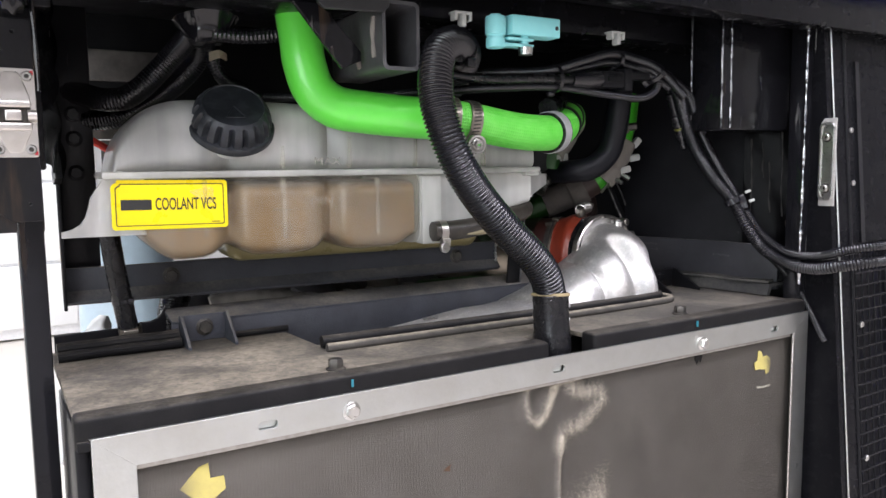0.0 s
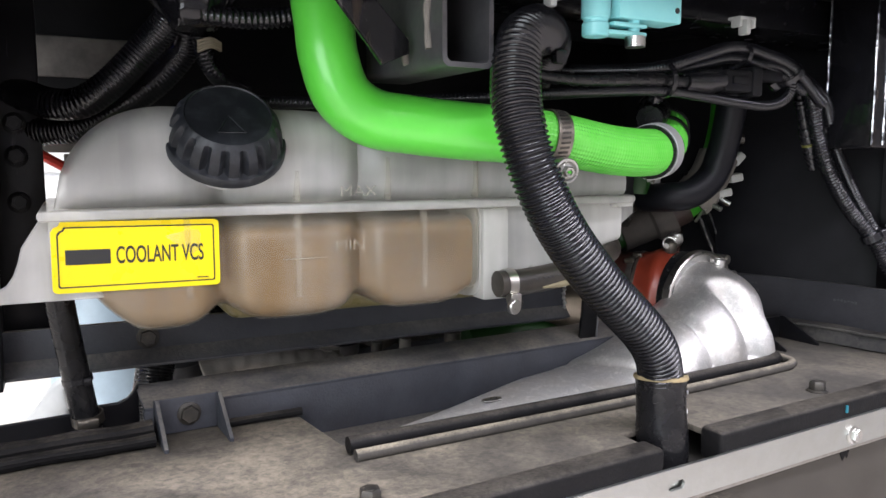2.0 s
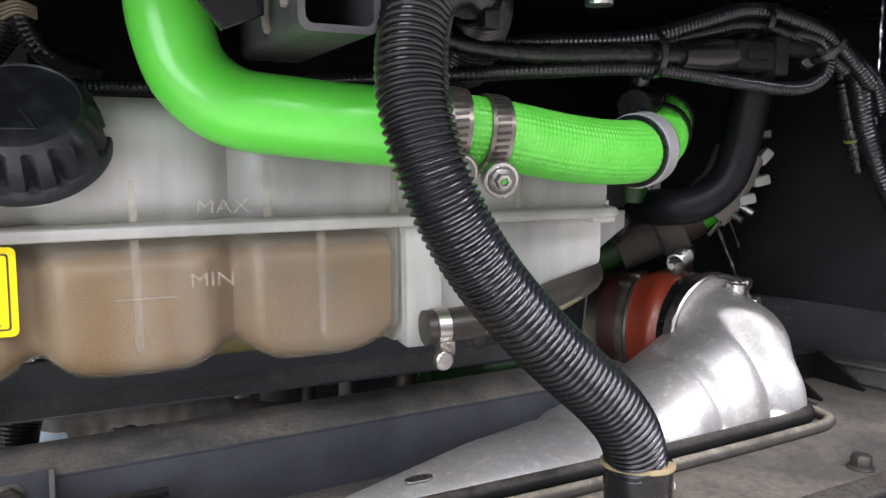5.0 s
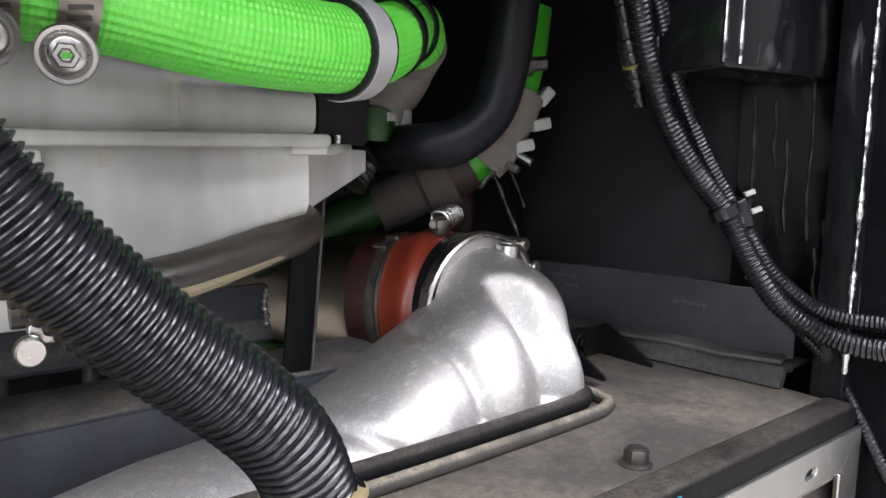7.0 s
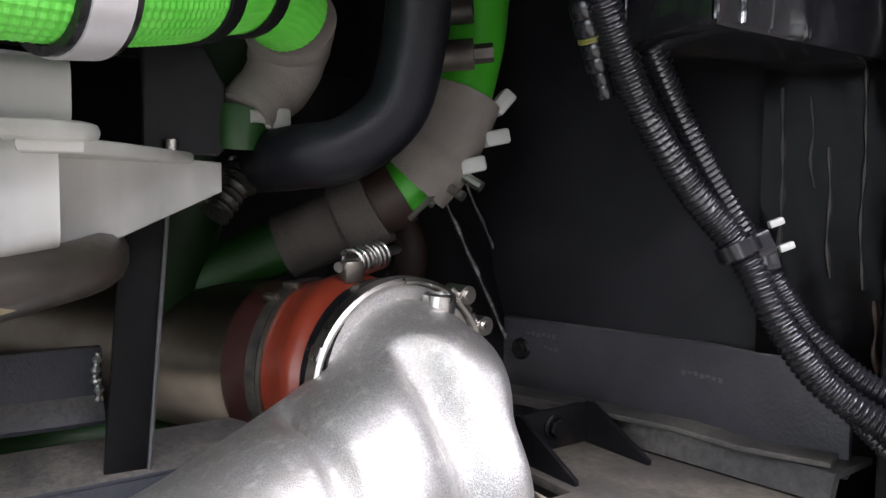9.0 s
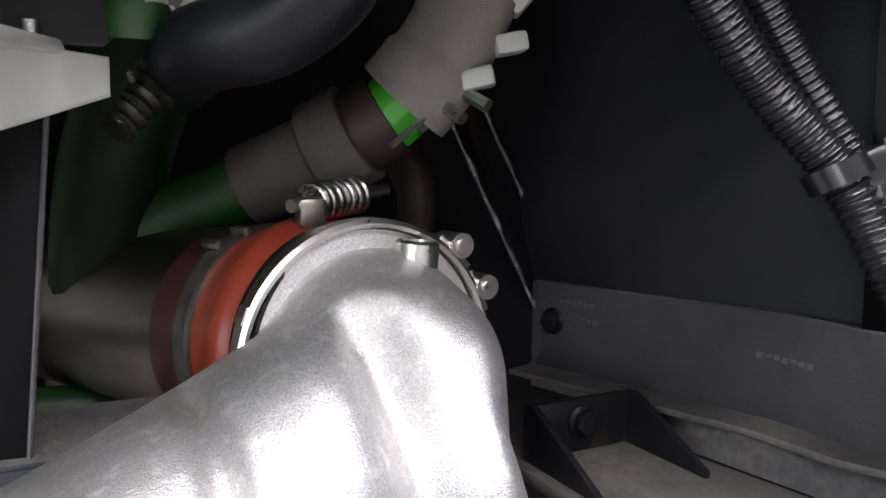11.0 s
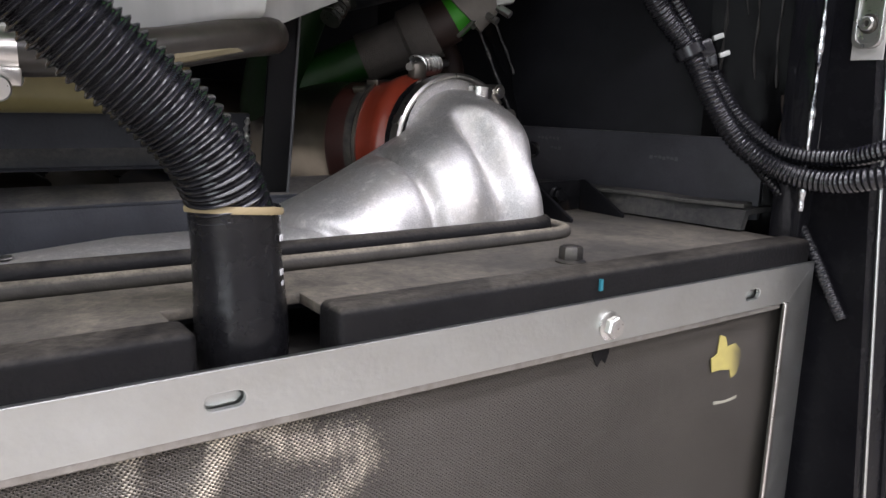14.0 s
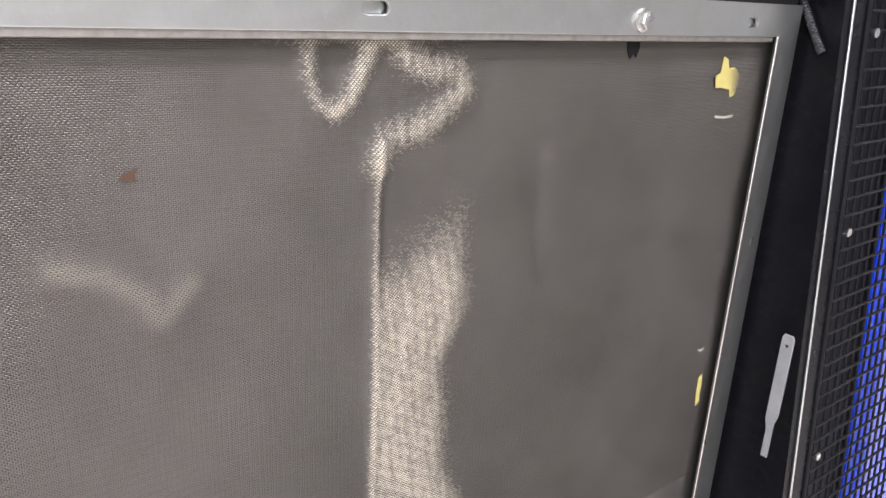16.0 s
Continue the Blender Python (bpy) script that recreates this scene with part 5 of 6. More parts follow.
def worm_clamp(at, way, r, screw, screw_way):
    c = thing("worm_clamp", "stainless worm drive clamp round the green hose", "hose clamp", "hose clamps")
    bm = bmesh.new()
    band(bm, at, way, r, 0.0125, 0.0009, 48)
    part("strap", bm, WORN, c)
    bm = bmesh.new()
    for k in range(36):
        a = 2 * math.pi * k / 36
        m = axis(at, way) @ pose(0, 0, 0, 0, 0, math.degrees(a))
        q = bmesh.ops.create_cube(bm, size=1, matrix=m @ Matrix.Translation((r + 0.001, 0, 0)) @ pose(0, 0, 0, 12, 0, 0) @ Matrix.Diagonal((0.0008, 0.0016, 0.0075, 1)))
    part("thread", bm, OXIDE, c)
    bm = bmesh.new()
    m = axis(screw, screw_way)
    lathe(bm, [(0.0085, -0.006), (0.0085, 0.0), (0.0092, 0.001), (0.0092, 0.0026), (0.0086, 0.0032), (0.0074, 0.0030), (0.0062, 0.0018), (0.0056, 0.0030), (0.0050, 0.0034)], m, 32)
    lathe(bm, [(0.0042, 0.0030), (0.0042, 0.0068), (0.0036, 0.0078), (0.0024, 0.0076), (0.0018, 0.0064)], m, 6)
    sc = part("screw", bm, PALEZ, c, "zinc-plated screw with washer")
    bm = bmesh.new()
    box(bm, (-0.0012, -0.0009, 0.0064), (0.0014, 0.0009, 0.0071), 0.0002, m)
    part("paint_mark", bm, PIPEGREEN, sc, "green paint mark")
    return c


worm_clamp((0.2505, 0.0985, 1.6455), (1, -0.2, -0.1), 0.0208, (0.241, 0.0705, 1.6242), (-0.25, -1, -0.15))
worm_clamp((0.2715, 0.0942, 1.643), (1, -0.12, -0.12), 0.0199, (0.2612, 0.065, 1.620), (-0.25, -1, -0.15))
pc = thing("pipe_clip", "zinc pipe clip with black rubber lining", "clip")
pw = (0.93, 0.37, 0.12)
bm = bmesh.new()
band(bm, (0.382, 0.1005, 1.6345), pw, 0.0191, 0.0177, 0.0028, 40)
part("rubber_lining", bm, RUBBER, pc)
bm = bmesh.new()
band(bm, (0.382, 0.1005, 1.6345), pw, 0.0213, 0.0126, 0.0014, 40)
part("strap", bm, mat("bright_zinc", (0.68, 0.69, 0.7), 0.36, 0.6, second=(0.5, 0.5, 0.5), scale=70, mix=0.6), pc)
part("bracket", flat([[(0.424, 1.5925), (0.4535, 1.5925), (0.4565, 1.5955), (0.4565, 1.622), (0.448, 1.637), (0.424, 1.637)]], 0.004, Matrix.Translation((0, 0.2, 0)) @ FRONT, 0.0012), BLACK, pc, "black bracket plate")
bm = bmesh.new()
rod(bm, (0.433, 0.194, 1.5925), (0.433, 0.194, 1.5975), 0.0024, 12)
part("stud", bm, ZINC, pc)
for t, w in (((0.421, 0.1265, 1.645), (0.72, 0.63, 0.25)), ((0.446, 0.1495, 1.654), (0.72, 0.66, 0.2))):
    bm = bmesh.new()
    band(bm, t, w, 0.0194, 0.0085, 0.0012, 36)
    part("hose_band", bm, MATT, gh, "black steel band")
bm = bmesh.new()
sweep(bm, spline([(0.387, 0.112, 1.661), (0.417, 0.132, 1.669), (0.447, 0.172, 1.677)], 0.006), 0.011, 12)
part("cover", bm, RUBBER, pc)

# ---- black rubber hose bending behind the green one ----
rh = thing("heater_hose", "matt black moulded rubber hose", "hose")
bm = bmesh.new()
sweep(bm, spline([(0.556, 0.165, 1.72), (0.556, 0.172, 1.67), (0.556, 0.18, 1.637), (0.550, 0.186, 1.613), (0.530, 0.194, 1.596), (0.512, 0.208, 1.592), (0.511, 0.235, 1.591), (0.514, 0.29, 1.590)], 0.005), 0.0150, 24)
part("tube", bm, mat("blue_black_rubber", (0.0042, 0.0045, 0.0062), 0.42, second=(0.009, 0.0095, 0.012), scale=40, bump=0.2, bump_scale=700, spec=0.16), rh)


settle(rh, (0.556, 0.18, 1.637), (-0.031, -0.027, -0.003), 0, (0.95, 0.95, 0.95))

# ---- cast aluminium duct on the radiator ----
duct = thing("air_duct", "rough cast aluminium charge air duct on the radiator", "air duct")
RW = Vector((-0.50, 0.866, 0.0)).normalized()  # way of the pipe into the engine
RC = Vector((0.543, 0.190, 1.4815))
RN = Vector((-0.06, 0.998, 0.0)).normalized()  # way of the clamp ring


def smooth_min(a, b, k):
    h = np.clip(0.5 + 0.5 * (b - a) / k, 0, 1)
    return b + (a - b) * h - k * h * (1 - h)


def step(a, b, v):
    t = np.clip((v - a) / (b - a), 0, 1)
    return t * t * (3 - 2 * t)


def capsule(q, a, b, ra, rb):
    a, b = np.array(a), np.array(b)
    t = np.clip(((q - a) @ (b - a)) / ((b - a) @ (b - a)), 0, 1)
    return np.linalg.norm(q - a - t[..., None] * (b - a), axis=-1) - (ra + (rb - ra) * t)


def duct_field(q):
    """Signed field of the duct: a wedge along the radiator fused with a round elbow, with creases pressed into its front."""
    x, y, z = q[..., 0], q[..., 1], q[..., 2]
    h = np.interp(x, (0.125, 0.22, 0.31, 0.355, 0.38, 0.40, 0.42, 0.44, 0.46, 0.48, 0.50, 0.522, 0.545, 0.558, 0.57, 0.58, 0.588), (1.434, 1.437, 1.440, 1.438, 1.440, 1.447, 1.4555, 1.4655, 1.4755, 1.4855, 1.496, 1.504, 1.502, 1.491, 1.468, 1.443, 1.43)) - 1.424
    ry = 0.053 * np.sqrt(np.clip(1 - (np.maximum(0, x - 0.53) / 0.060) ** 2.4, 0.02, 1))
    lean = 0.010 * step(1.45, 1.51, z)
    back = np.interp(x, (0.125, 0.20, 0.30, 0.39), (0.122, 0.146, 0.185, 0.213))
    ry = np.minimum(ry, (back - 0.107) / 2)
    wedge = ((np.abs((y - np.minimum(0.163, (back + 0.107) / 2) - lean) / ry) ** 2.5 + np.abs((z - 1.424) / h) ** 2.5) ** 0.4 - 1) * np.minimum(ry, h)
    C = (0.5425, 0.166, 1.477)
    elbow = np.minimum(capsule(q, C, tuple(RC - RN * 0.004), 0.0405, 0.0415), capsule(q, C, (0.546, 0.164, 1.42), 0.0405, 0.0405))
    f = smooth_min(wedge, elbow, 0.007)
    front = step(0.186, 0.166, y) * step(1.428, 1.438, z)
    f = f + 0.0055 * np.exp(-((x - 0.418 + 0.6 * (z - 1.435) + 0.45 * (y - 0.11)) / 0.005) ** 2) * step(1.428, 1.438, z)
    for cx, depth, width, top in ((0.479 - 0.10 * (z - 1.43), 0.0085, 0.0052, 1.490), (0.537 - 0.14 * (z - 1.43), 0.0150, 0.0105, 1.513)):
        f = f + depth * front * np.exp(-((x - cx) / width) ** 2) * step(top, top - 0.02, z)
    for cx, depth, width in ((0.448, 0.003, 0.014), (0.502 + 0.1 * (z - 1.46), 0.0036, 0.012), (0.560, 0.0042, 0.009)):
        f = f - depth * front * np.exp(-((x - cx) / width) ** 2) * step(1.512, 1.48, z)
    return f


NX, NA, NR = 230, 84, 150
ux = np.linspace(0, 1, NX)
gx = 0.127 + (0.5895 - 0.127) * (0.35 * ux + 0.65 * np.sin(ux * math.pi / 2))
ga = np.linspace(0, math.pi, NA)
gr_ = np.linspace(0.0, 0.135, NR)
XX, AA, RR = np.meshgrid(gx, ga, gr_, indexing="ij")
gy = np.interp(gx, (0.125, 0.20, 0.30, 0.39), (0.1145, 0.1265, 0.146, 0.163))
field = duct_field(np.stack([XX, gy[:, None, None] - np.cos(AA) * RR, 1.427 + np.sin(AA) * RR], -1))
inside = field < 0
last = NR - 1 - np.argmax(inside[..., ::-1], -1)
none = ~inside.any(-1)
last = np.clip(last, 0, NR - 2)
f0 = np.take_along_axis(field, last[..., None], -1)[..., 0]
f1 = np.take_along_axis(field, last[..., None] + 1, -1)[..., 0]
rad_ = np.where(none, 0.0005, gr_[last] + (gr_[1] - gr_[0]) * np.clip(f0 / (f0 - f1 + 1e-12), 0, 1))
bm = bmesh.new()
rings = [[bm.verts.new((gx[i], gy[i] - math.cos(ga[k]) * rad_[i, k], 1.427 + math.sin(ga[k]) * rad_[i, k])) for k in range(NA)] for i in range(NX)]
for a, b in zip(rings, rings[1:]):
    for k in range(NA - 1):
        bm.faces.new((a[k], a[k + 1], b[k + 1], b[k]))
    bm.faces.new((a[0], b[0], b[NA - 1], a[NA - 1]))
bm.faces.new(rings[0][::-1])
bm.faces.new(rings[-1])
cast = part("casting", bm, ALU, duct, smooth=70)
sm = cast.modifiers.new("soften", "SMOOTH")
sm.iterations, sm.factor = 4, 0.5
bm = bmesh.new()
lathe(bm, [(0.0085, 0), (0.0085, 0.014), (0.0075, 0.015), (0.006, 0.015), (0.0058, 0.012)], axis((0.557, 0.179, 1.511), (0.08, -0.03, 1)), 28)
part("threaded_boss", bm, ZINC, duct, "machined boss")
me = flat([oval(0, 0, 0.018, 0.008)], 0.0008, axis((0.247, 0.134, 1.4393), (0, 0.0, 1)))
part("type_plate", me, ZINC, duct, "small oval plate")
hc = thing("charge_hose", "orange silicone charge air hose with black bands", "hose")
bm = bmesh.new()
sleeve_path = spline([RC + RN * 0.002, RC + RN * 0.014, RC + RN * 0.022 + RW * 0.012, RC + RN * 0.024 + RW * 0.035, RC + RN * 0.024 + RW * 0.066], 0.002)


def sleeve_r(s):
    return 0.0495 - 0.004 * min(1, s / 0.05) + 0.0055 * math.exp(-((s - 0.040) / 0.0125) ** 2)


def sleeve_at(s):
    k = min(len(sleeve_path) - 2, round(s / 0.002))
    return sleeve_path[k], sleeve_path[k + 1] - sleeve_path[k]


sweep(bm, sleeve_path[:33], sleeve_r, 72)
part("sleeve", bm, ORANGE, hc)
# rear end of the same orange silicone, its shade put into a darker colour
bm = bmesh.new()
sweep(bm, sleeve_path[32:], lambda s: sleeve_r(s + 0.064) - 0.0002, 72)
part("rear_cuff", bm, mat("shaded_red_silicone", (0.022, 0.006, 0.004), 0.5, second=(0.045, 0.010, 0.007), scale=60), hc, "orange cuff coloured dark as in shade")
for name, s0, wide, grow, mt, lab_ in (("black_band", 0.011, 0.017, 0.0016, RUBBER, "black rubber band"), ("wire_ring", 0.0625, 0.0025, 0.0022, WORN, "thin steel ring"), ("rear_band", 0.0675, 0.0065, 0.0014, OXIDE, "dark steel strap")):
    bm = bmesh.new()
    c_, w_ = sleeve_at(s0)
    band(bm, c_, w_, sleeve_r(s0) - 0.0003, wide, grow, 72)
    part(name, bm, mt, hc, lab_)
for s0, deg in ((0.063, 20), (0.070, 34)):
    c_, w_ = sleeve_at(s0)
    side = Vector((0, 0, 1)).cross(w_).normalized()
    out_ = (Vector((0, 0, 1)) * math.cos(radians(deg)) + side * math.sin(radians(deg))).normalized()
    bm = bmesh.new()
    box(bm, (-0.005, -0.0018, -0.002), (0.005, 0.0018, 0.0035), 0.001, axis(c_ + out_ * (sleeve_r(s0) + 0.001), out_))
    part("clamp_bridge", bm, WORN, hc, "steel clamp bridge")
bm = bmesh.new()
lathe(bm, [(0.036, -0.002), (0.0485, -0.001), (0.0495, 0.002), (0.036, 0.003)], axis(RC, RN), 96)
part("collar", bm, ALU, hc, "cast aluminium collar")
bm = bmesh.new()
lathe(bm, [(0.0492, -0.0045), (0.0508, -0.0052), (0.0525, -0.004), (0.0527, 0.004), (0.0510, 0.005), (0.0492, 0.004), (0.0492, -0.0045)], axis(RC, RN), 96, None, False)
ring = part("clamp_ring", bm, STEEL, hc, "stainless v-band clamp ring")


def on_ring(deg, r, d):
    return axis(RC, RN) @ pose(0, 0, 0, 0, 0, deg) @ Matrix.Translation((r, 0, d))


bm = bmesh.new()
top = max(range(0, 360, 3), key=lambda a: (on_ring(a, 0.05, 0.01).translation - RC).z)
right = 1 if (on_ring(top + 40, 0.05, 0).translation - RC).x > 0 else -1
for a, s in ((top + right * 44, 1), (top + right * 66, 1)):
    m = on_ring(a, 0.0565, 0.001)
    rod(bm, m @ Vector((0, 0, -0.006)), m @ Vector((0, 0, 0.010)), 0.0052, 16)
    rod(bm, m @ Vector((0, 0, -0.0075)), m @ Vector((0, 0, -0.006)), 0.0028, 12)
    box(bm, (-0.0055, -0.0095, -0.004), (-0.002, 0.0095, 0.009), 0.0008, m)
part("clamp_lug", bm, STEEL, ring)
bm = bmesh.new()
box(bm, (-0.003, -0.0035, -0.004), (0.0012, 0.0035, 0.0045), 0.0008, on_ring(top - right * 68, 0.0522, 0.0))
part("clamp_joint", bm, ZINC, ring)
spr = thing("clamp_spring", "zinc coil spring on a T-bolt clamp", "spring")
SA, SB = Vector((0.530, 0.220, 1.539)), Vector((0.568, 0.242, 1.543))
bm = bmesh.new()
d = (SB - SA).normalized()
u = d.orthogonal().normalized()
v = d.cross(u)
sweep(bm, [SA + d * (0.03 * k / 140) + (u * math.cos(k * 2 * math.pi / 20) + v * math.sin(k * 2 * math.pi / 20)) * 0.0070 for k in range(141)], 0.0014, 8)
part("coil", bm, ZINC, spr)
bm = bmesh.new()
rod(bm, SA - d * 0.012, SB + d * 0.006, 0.0028, 12)
part("t_bolt", bm, STEEL, spr)
bm = bmesh.new()
box(bm, (0.523, 0.212, 1.529), (0.534, 0.222, 1.541), 0.002)
part("bridge", bm, WORN, spr)
pipe = thing("charge_pipe", "dull steel charge air pipe into the engine bay", "pipe")
bm = bmesh.new()
rod(bm, RC + RN * 0.024 + RW * 0.045, RC + RN * 0.024 + RW * 0.36, 0.0452, 40)
part("tube", bm, DULL, pipe)

# ---- engine side pipes ----
ep = thing("engine_pipe", "dark green engine pipe with grey sleeves", "pipe")
bm = bmesh.new()
sweep(bm, spline([(0.628, 0.235, 1.70), (0.622, 0.235, 1.66), (0.606, 0.238, 1.613), (0.585, 0.25, 1.585), (0.575, 0.258, 1.577)], 0.006), 0.0165, 20)
part("tube", bm, PIPEGREEN, ep)
# same pipe further in, its shade put into a darker green
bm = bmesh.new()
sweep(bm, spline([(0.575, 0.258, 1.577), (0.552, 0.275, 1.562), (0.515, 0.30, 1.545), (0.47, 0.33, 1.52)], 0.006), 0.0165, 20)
part("tube", bm, SHADEGREEN, ep, "green tube darkened as in shade")
bm = bmesh.new()
sweep(bm, spline([(0.589, 0.2475, 1.589), (0.597, 0.242, 1.600), (0.608, 0.238, 1.617), (0.617, 0.2355, 1.638)], 0.003), lambda s: 0.0235 if s < 0.02 else 0.0215, 28)
part("sleeve", bm, GREYT, ep, "grey fabric sleeve")
bm = bmesh.new()
sweep(bm, spline([(0.572, 0.260, 1.5755), (0.56, 0.269, 1.5675), (0.545, 0.28, 1.559), (0.528, 0.291, 1.5505)], 0.003), lambda s: 0.0235 if s < 0.022 else 0.0195, 28)
part("sleeve", bm, mat("darker_fabric_sleeve", (0.075, 0.066, 0.058), 0.8, second=(0.035, 0.031, 0.027), scale=70, bump=0.4, bump_scale=900), ep, "darker fabric sleeve")
# dark tube added for the shaded inside of the open sleeve
bm = bmesh.new()
sweep(bm, spline([(0.583, 0.2515, 1.5835), (0.577, 0.2555, 1.579), (0.5715, 0.2603, 1.5752)], 0.003), 0.0195, 24)
part("sleeve_gap", bm, BROWN, ep, "dark filler for the shaded sleeve mouth")
for p, w in (((0.613, 0.222, 1.598), (0.8, -0.5, 0.2)), ((0.629, 0.222, 1.614), (0.9, -0.3, 0.2)), ((0.636, 0.225, 1.635), (0.6, -0.3, 0.8))):
    bm = bmesh.new()
    m = axis(p, w)
    box(bm, (-0.0065, -0.0045, -0.008), (0.0065, 0.0045, 0.007), 0.002, m)
    part("white_clip", bm, WHITEN, ep, "white nylon clip")
bm = bmesh.new()
rod(bm, (0.607, 0.224, 1.592), (0.613, 0.214, 1.5855), 0.0032, 8)
rod(bm, (0.598, 0.226, 1.586), (0.602, 0.216, 1.58), 0.003, 8)
part("stud", bm, ZINC, ep)
bm = bmesh.new()
for a, b in (((0.60, 0.225, 1.588), (0.573, 0.225, 1.568)), ((0.606, 0.23, 1.59), (0.588, 0.228, 1.575))):
    sweep(bm, spline([a, tuple((p + q) / 2 + 0.002 for p, q in zip(a, b)), b], 0.004), 0.0016, 6)
part("strap_end", bm, STEEL, ep)
settle(ep, (0.6, 0.24, 1.59), (-0.010, -0.010, -0.006))
lp = thing("engine_pipe", "engine pipe behind the tank in shade-darkened green", "pipe")
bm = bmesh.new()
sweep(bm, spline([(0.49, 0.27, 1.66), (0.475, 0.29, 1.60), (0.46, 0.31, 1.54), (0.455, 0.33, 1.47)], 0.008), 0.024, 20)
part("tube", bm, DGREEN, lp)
bm = bmesh.new()
sweep(bm, spline([(0.492, 0.224, 1.626), (0.486, 0.224, 1.607), (0.478, 0.222, 1.591), (0.467, 0.218, 1.577), (0.457, 0.214, 1.5655)], 0.0012), lambda s: (0.0075 if s < 0.03 else 0.009 if s < 0.052 else 0.0065) + 0.0010 * math.sin(s * 1500), 14)
part("spring_fitting", bm, mat("grimy_fitting", (0.007, 0.009, 0.007), 0.3, 0.3, second=(0.035, 0.035, 0.028), scale=110, mix=0.8), lp, "dark ribbed fitting")
bs = thing("branch_hose", "pale sleeved green branch hose under the pipe clip", "hose")
bm = bmesh.new()
sweep(bm, spline([(0.483, 0.189, 1.6535), (0.489, 0.202, 1.645), (0.487, 0.208, 1.630), (0.477, 0.207, 1.618), (0.468, 0.204, 1.6085)], 0.003), lambda s: 0.0215 - 0.14 * min(s, 0.045) + 0.0002 * math.sin(s * 1500), 28)
part("sleeve", bm, GREYT, bs, "pale fabric sleeve")
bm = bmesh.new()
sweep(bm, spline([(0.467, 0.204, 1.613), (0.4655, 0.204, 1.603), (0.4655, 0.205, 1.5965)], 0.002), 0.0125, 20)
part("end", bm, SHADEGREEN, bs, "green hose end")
bm = bmesh.new()
box(bm, (0.474, 0.192, 1.604), (0.486, 0.2, 1.614), 0.002)
rod(bm, (0.466, 0.192, 1.609), (0.476, 0.196, 1.609), 0.003, 10)
part("white_clip", bm, WHITEN, bs, "white nylon clip")
fit_ = thing("pipe_fitting", "dark hose fitting with zinc nut", "fitting")
bm = bmesh.new()
rod(bm, (0.585, 0.195, 1.637), (0.601, 0.182, 1.638), 0.008, 12)
rod(bm, (0.601, 0.182, 1.638), (0.609, 0.176, 1.639), 0.005, 6)
rod(bm, (0.595, 0.2, 1.662), (0.606, 0.19, 1.663), 0.007, 12)
part("nut", bm, OXIDE, fit_)
settle(fit_, (0.6, 0.18, 1.64), (-0.016, 0.006, 0.010))
bh = thing("brown_hose", "rusty brown hose deep in the engine bay", "hose")
bm = bmesh.new()
sweep(bm, spline([(0.60, 0.30, 1.57), (0.61, 0.29, 1.54), (0.61, 0.30, 1.50)], 0.005), 0.011, 12)
part("tube", bm, BROWN, bh)
fs = thing("bracing_strut", "black steel brace with scuffed edges by the bay wall", "strut")
SL = [(Vector((0.636, 0.326, 1.62)), Vector((0.709, 0.312, 1.483))), (Vector((0.664, 0.334, 1.625)), Vector((0.7505, 0.334, 1.484)))]
bm = bmesh.new()
vs = [bm.verts.new(q + Vector((0, d, 0))) for d in (0.0, 0.004) for q in (SL[0][0], SL[1][0], SL[1][1], SL[0][1])]
for q in ((0, 1, 2, 3), (7, 6, 5, 4), (0, 4, 5, 1), (1, 5, 6, 2), (2, 6, 7, 3), (3, 7, 4, 0)):
    bm.faces.new([vs[k] for k in q])
part("web", bm, BLACK, fs)
SCUFF = mat("scuffed_edge", (0.05, 0.05, 0.052), 0.4, 0.3, second=(0.26, 0.25, 0.235), scale=130, mix=1.0, blend=(0.5, 0.66))
for p, q in SL:
    bm = bmesh.new()
    n = 14
    sweep(bm, [p.lerp(q, k / n) + Vector((0, -0.002, 0)) + Vector((0.0006 * math.sin(k * 2.3), 0, 0)) for k in range(n + 1)], lambda s: 0.0014 + 0.0006 * math.sin(s * 210), 8)
    part("edge", bm, SCUFF, fs, "scuffed bare edge")

settle(fs, (0.69, 0.325, 1.55), (-0.042, -0.056, -0.006), 0, (0.87, 0.87, 0.95))

# engine shapes glimpsed between rail and channel
en = thing("engine_block", "dark greasy engine parts behind the radiator", "engine")
for k in range(9):
    bm = bmesh.new()
    x = 0.06 + 0.055 * k
    lathe(bm, [(0.026, 0), (0.03, 0.004), (0.03, 0.02), (0.02, 0.026)], axis((x, 0.42 + 0.012 * (k % 3), 1.420), (0.1 * (k % 2), -0.3, 1)), 20)
    part("cover", bm, (GREYP, OXIDE, GREYT)[k % 3], en)
for x, r, mt in ((0.185, 0.010, GREYT), (0.236, 0.006, OXIDE), (0.268, 0.006, GREYT), (0.325, 0.009, OXIDE)):
    bm = bmesh.new()
    sweep(bm, spline([(x, 0.33, 1.39), (x + 0.001, 0.331, 1.41), (x + 0.003, 0.332, 1.43), (x + 0.004, 0.332, 1.445)], 0.006), r, 14)
    part("stub_pipe", bm, mt, en)
bm = bmesh.new()
sweep(bm, spline([(0.06, 0.30, 1.448), (0.09, 0.298, 1.455), (0.125, 0.30, 1.450), (0.165, 0.305, 1.442), (0.19, 0.31, 1.434)], 0.004), lambda s: 0.010 + 0.001 * math.sin(s * 420), 14)
part("loom_sleeve", bm, GREYT, en, "pale dusty loom sleeve")
bm = bmesh.new()
rod(bm, (0.345, 0.33, 1.436), (0.46, 0.33, 1.434), 0.012, 16)
part("green_tube", bm, SHADEGREEN, en, "green tube coloured for deep shade")
bm = bmesh.new()
box(bm, (0.09, 0.40, 1.2), (0.62, 0.6, 1.424), 0.01)
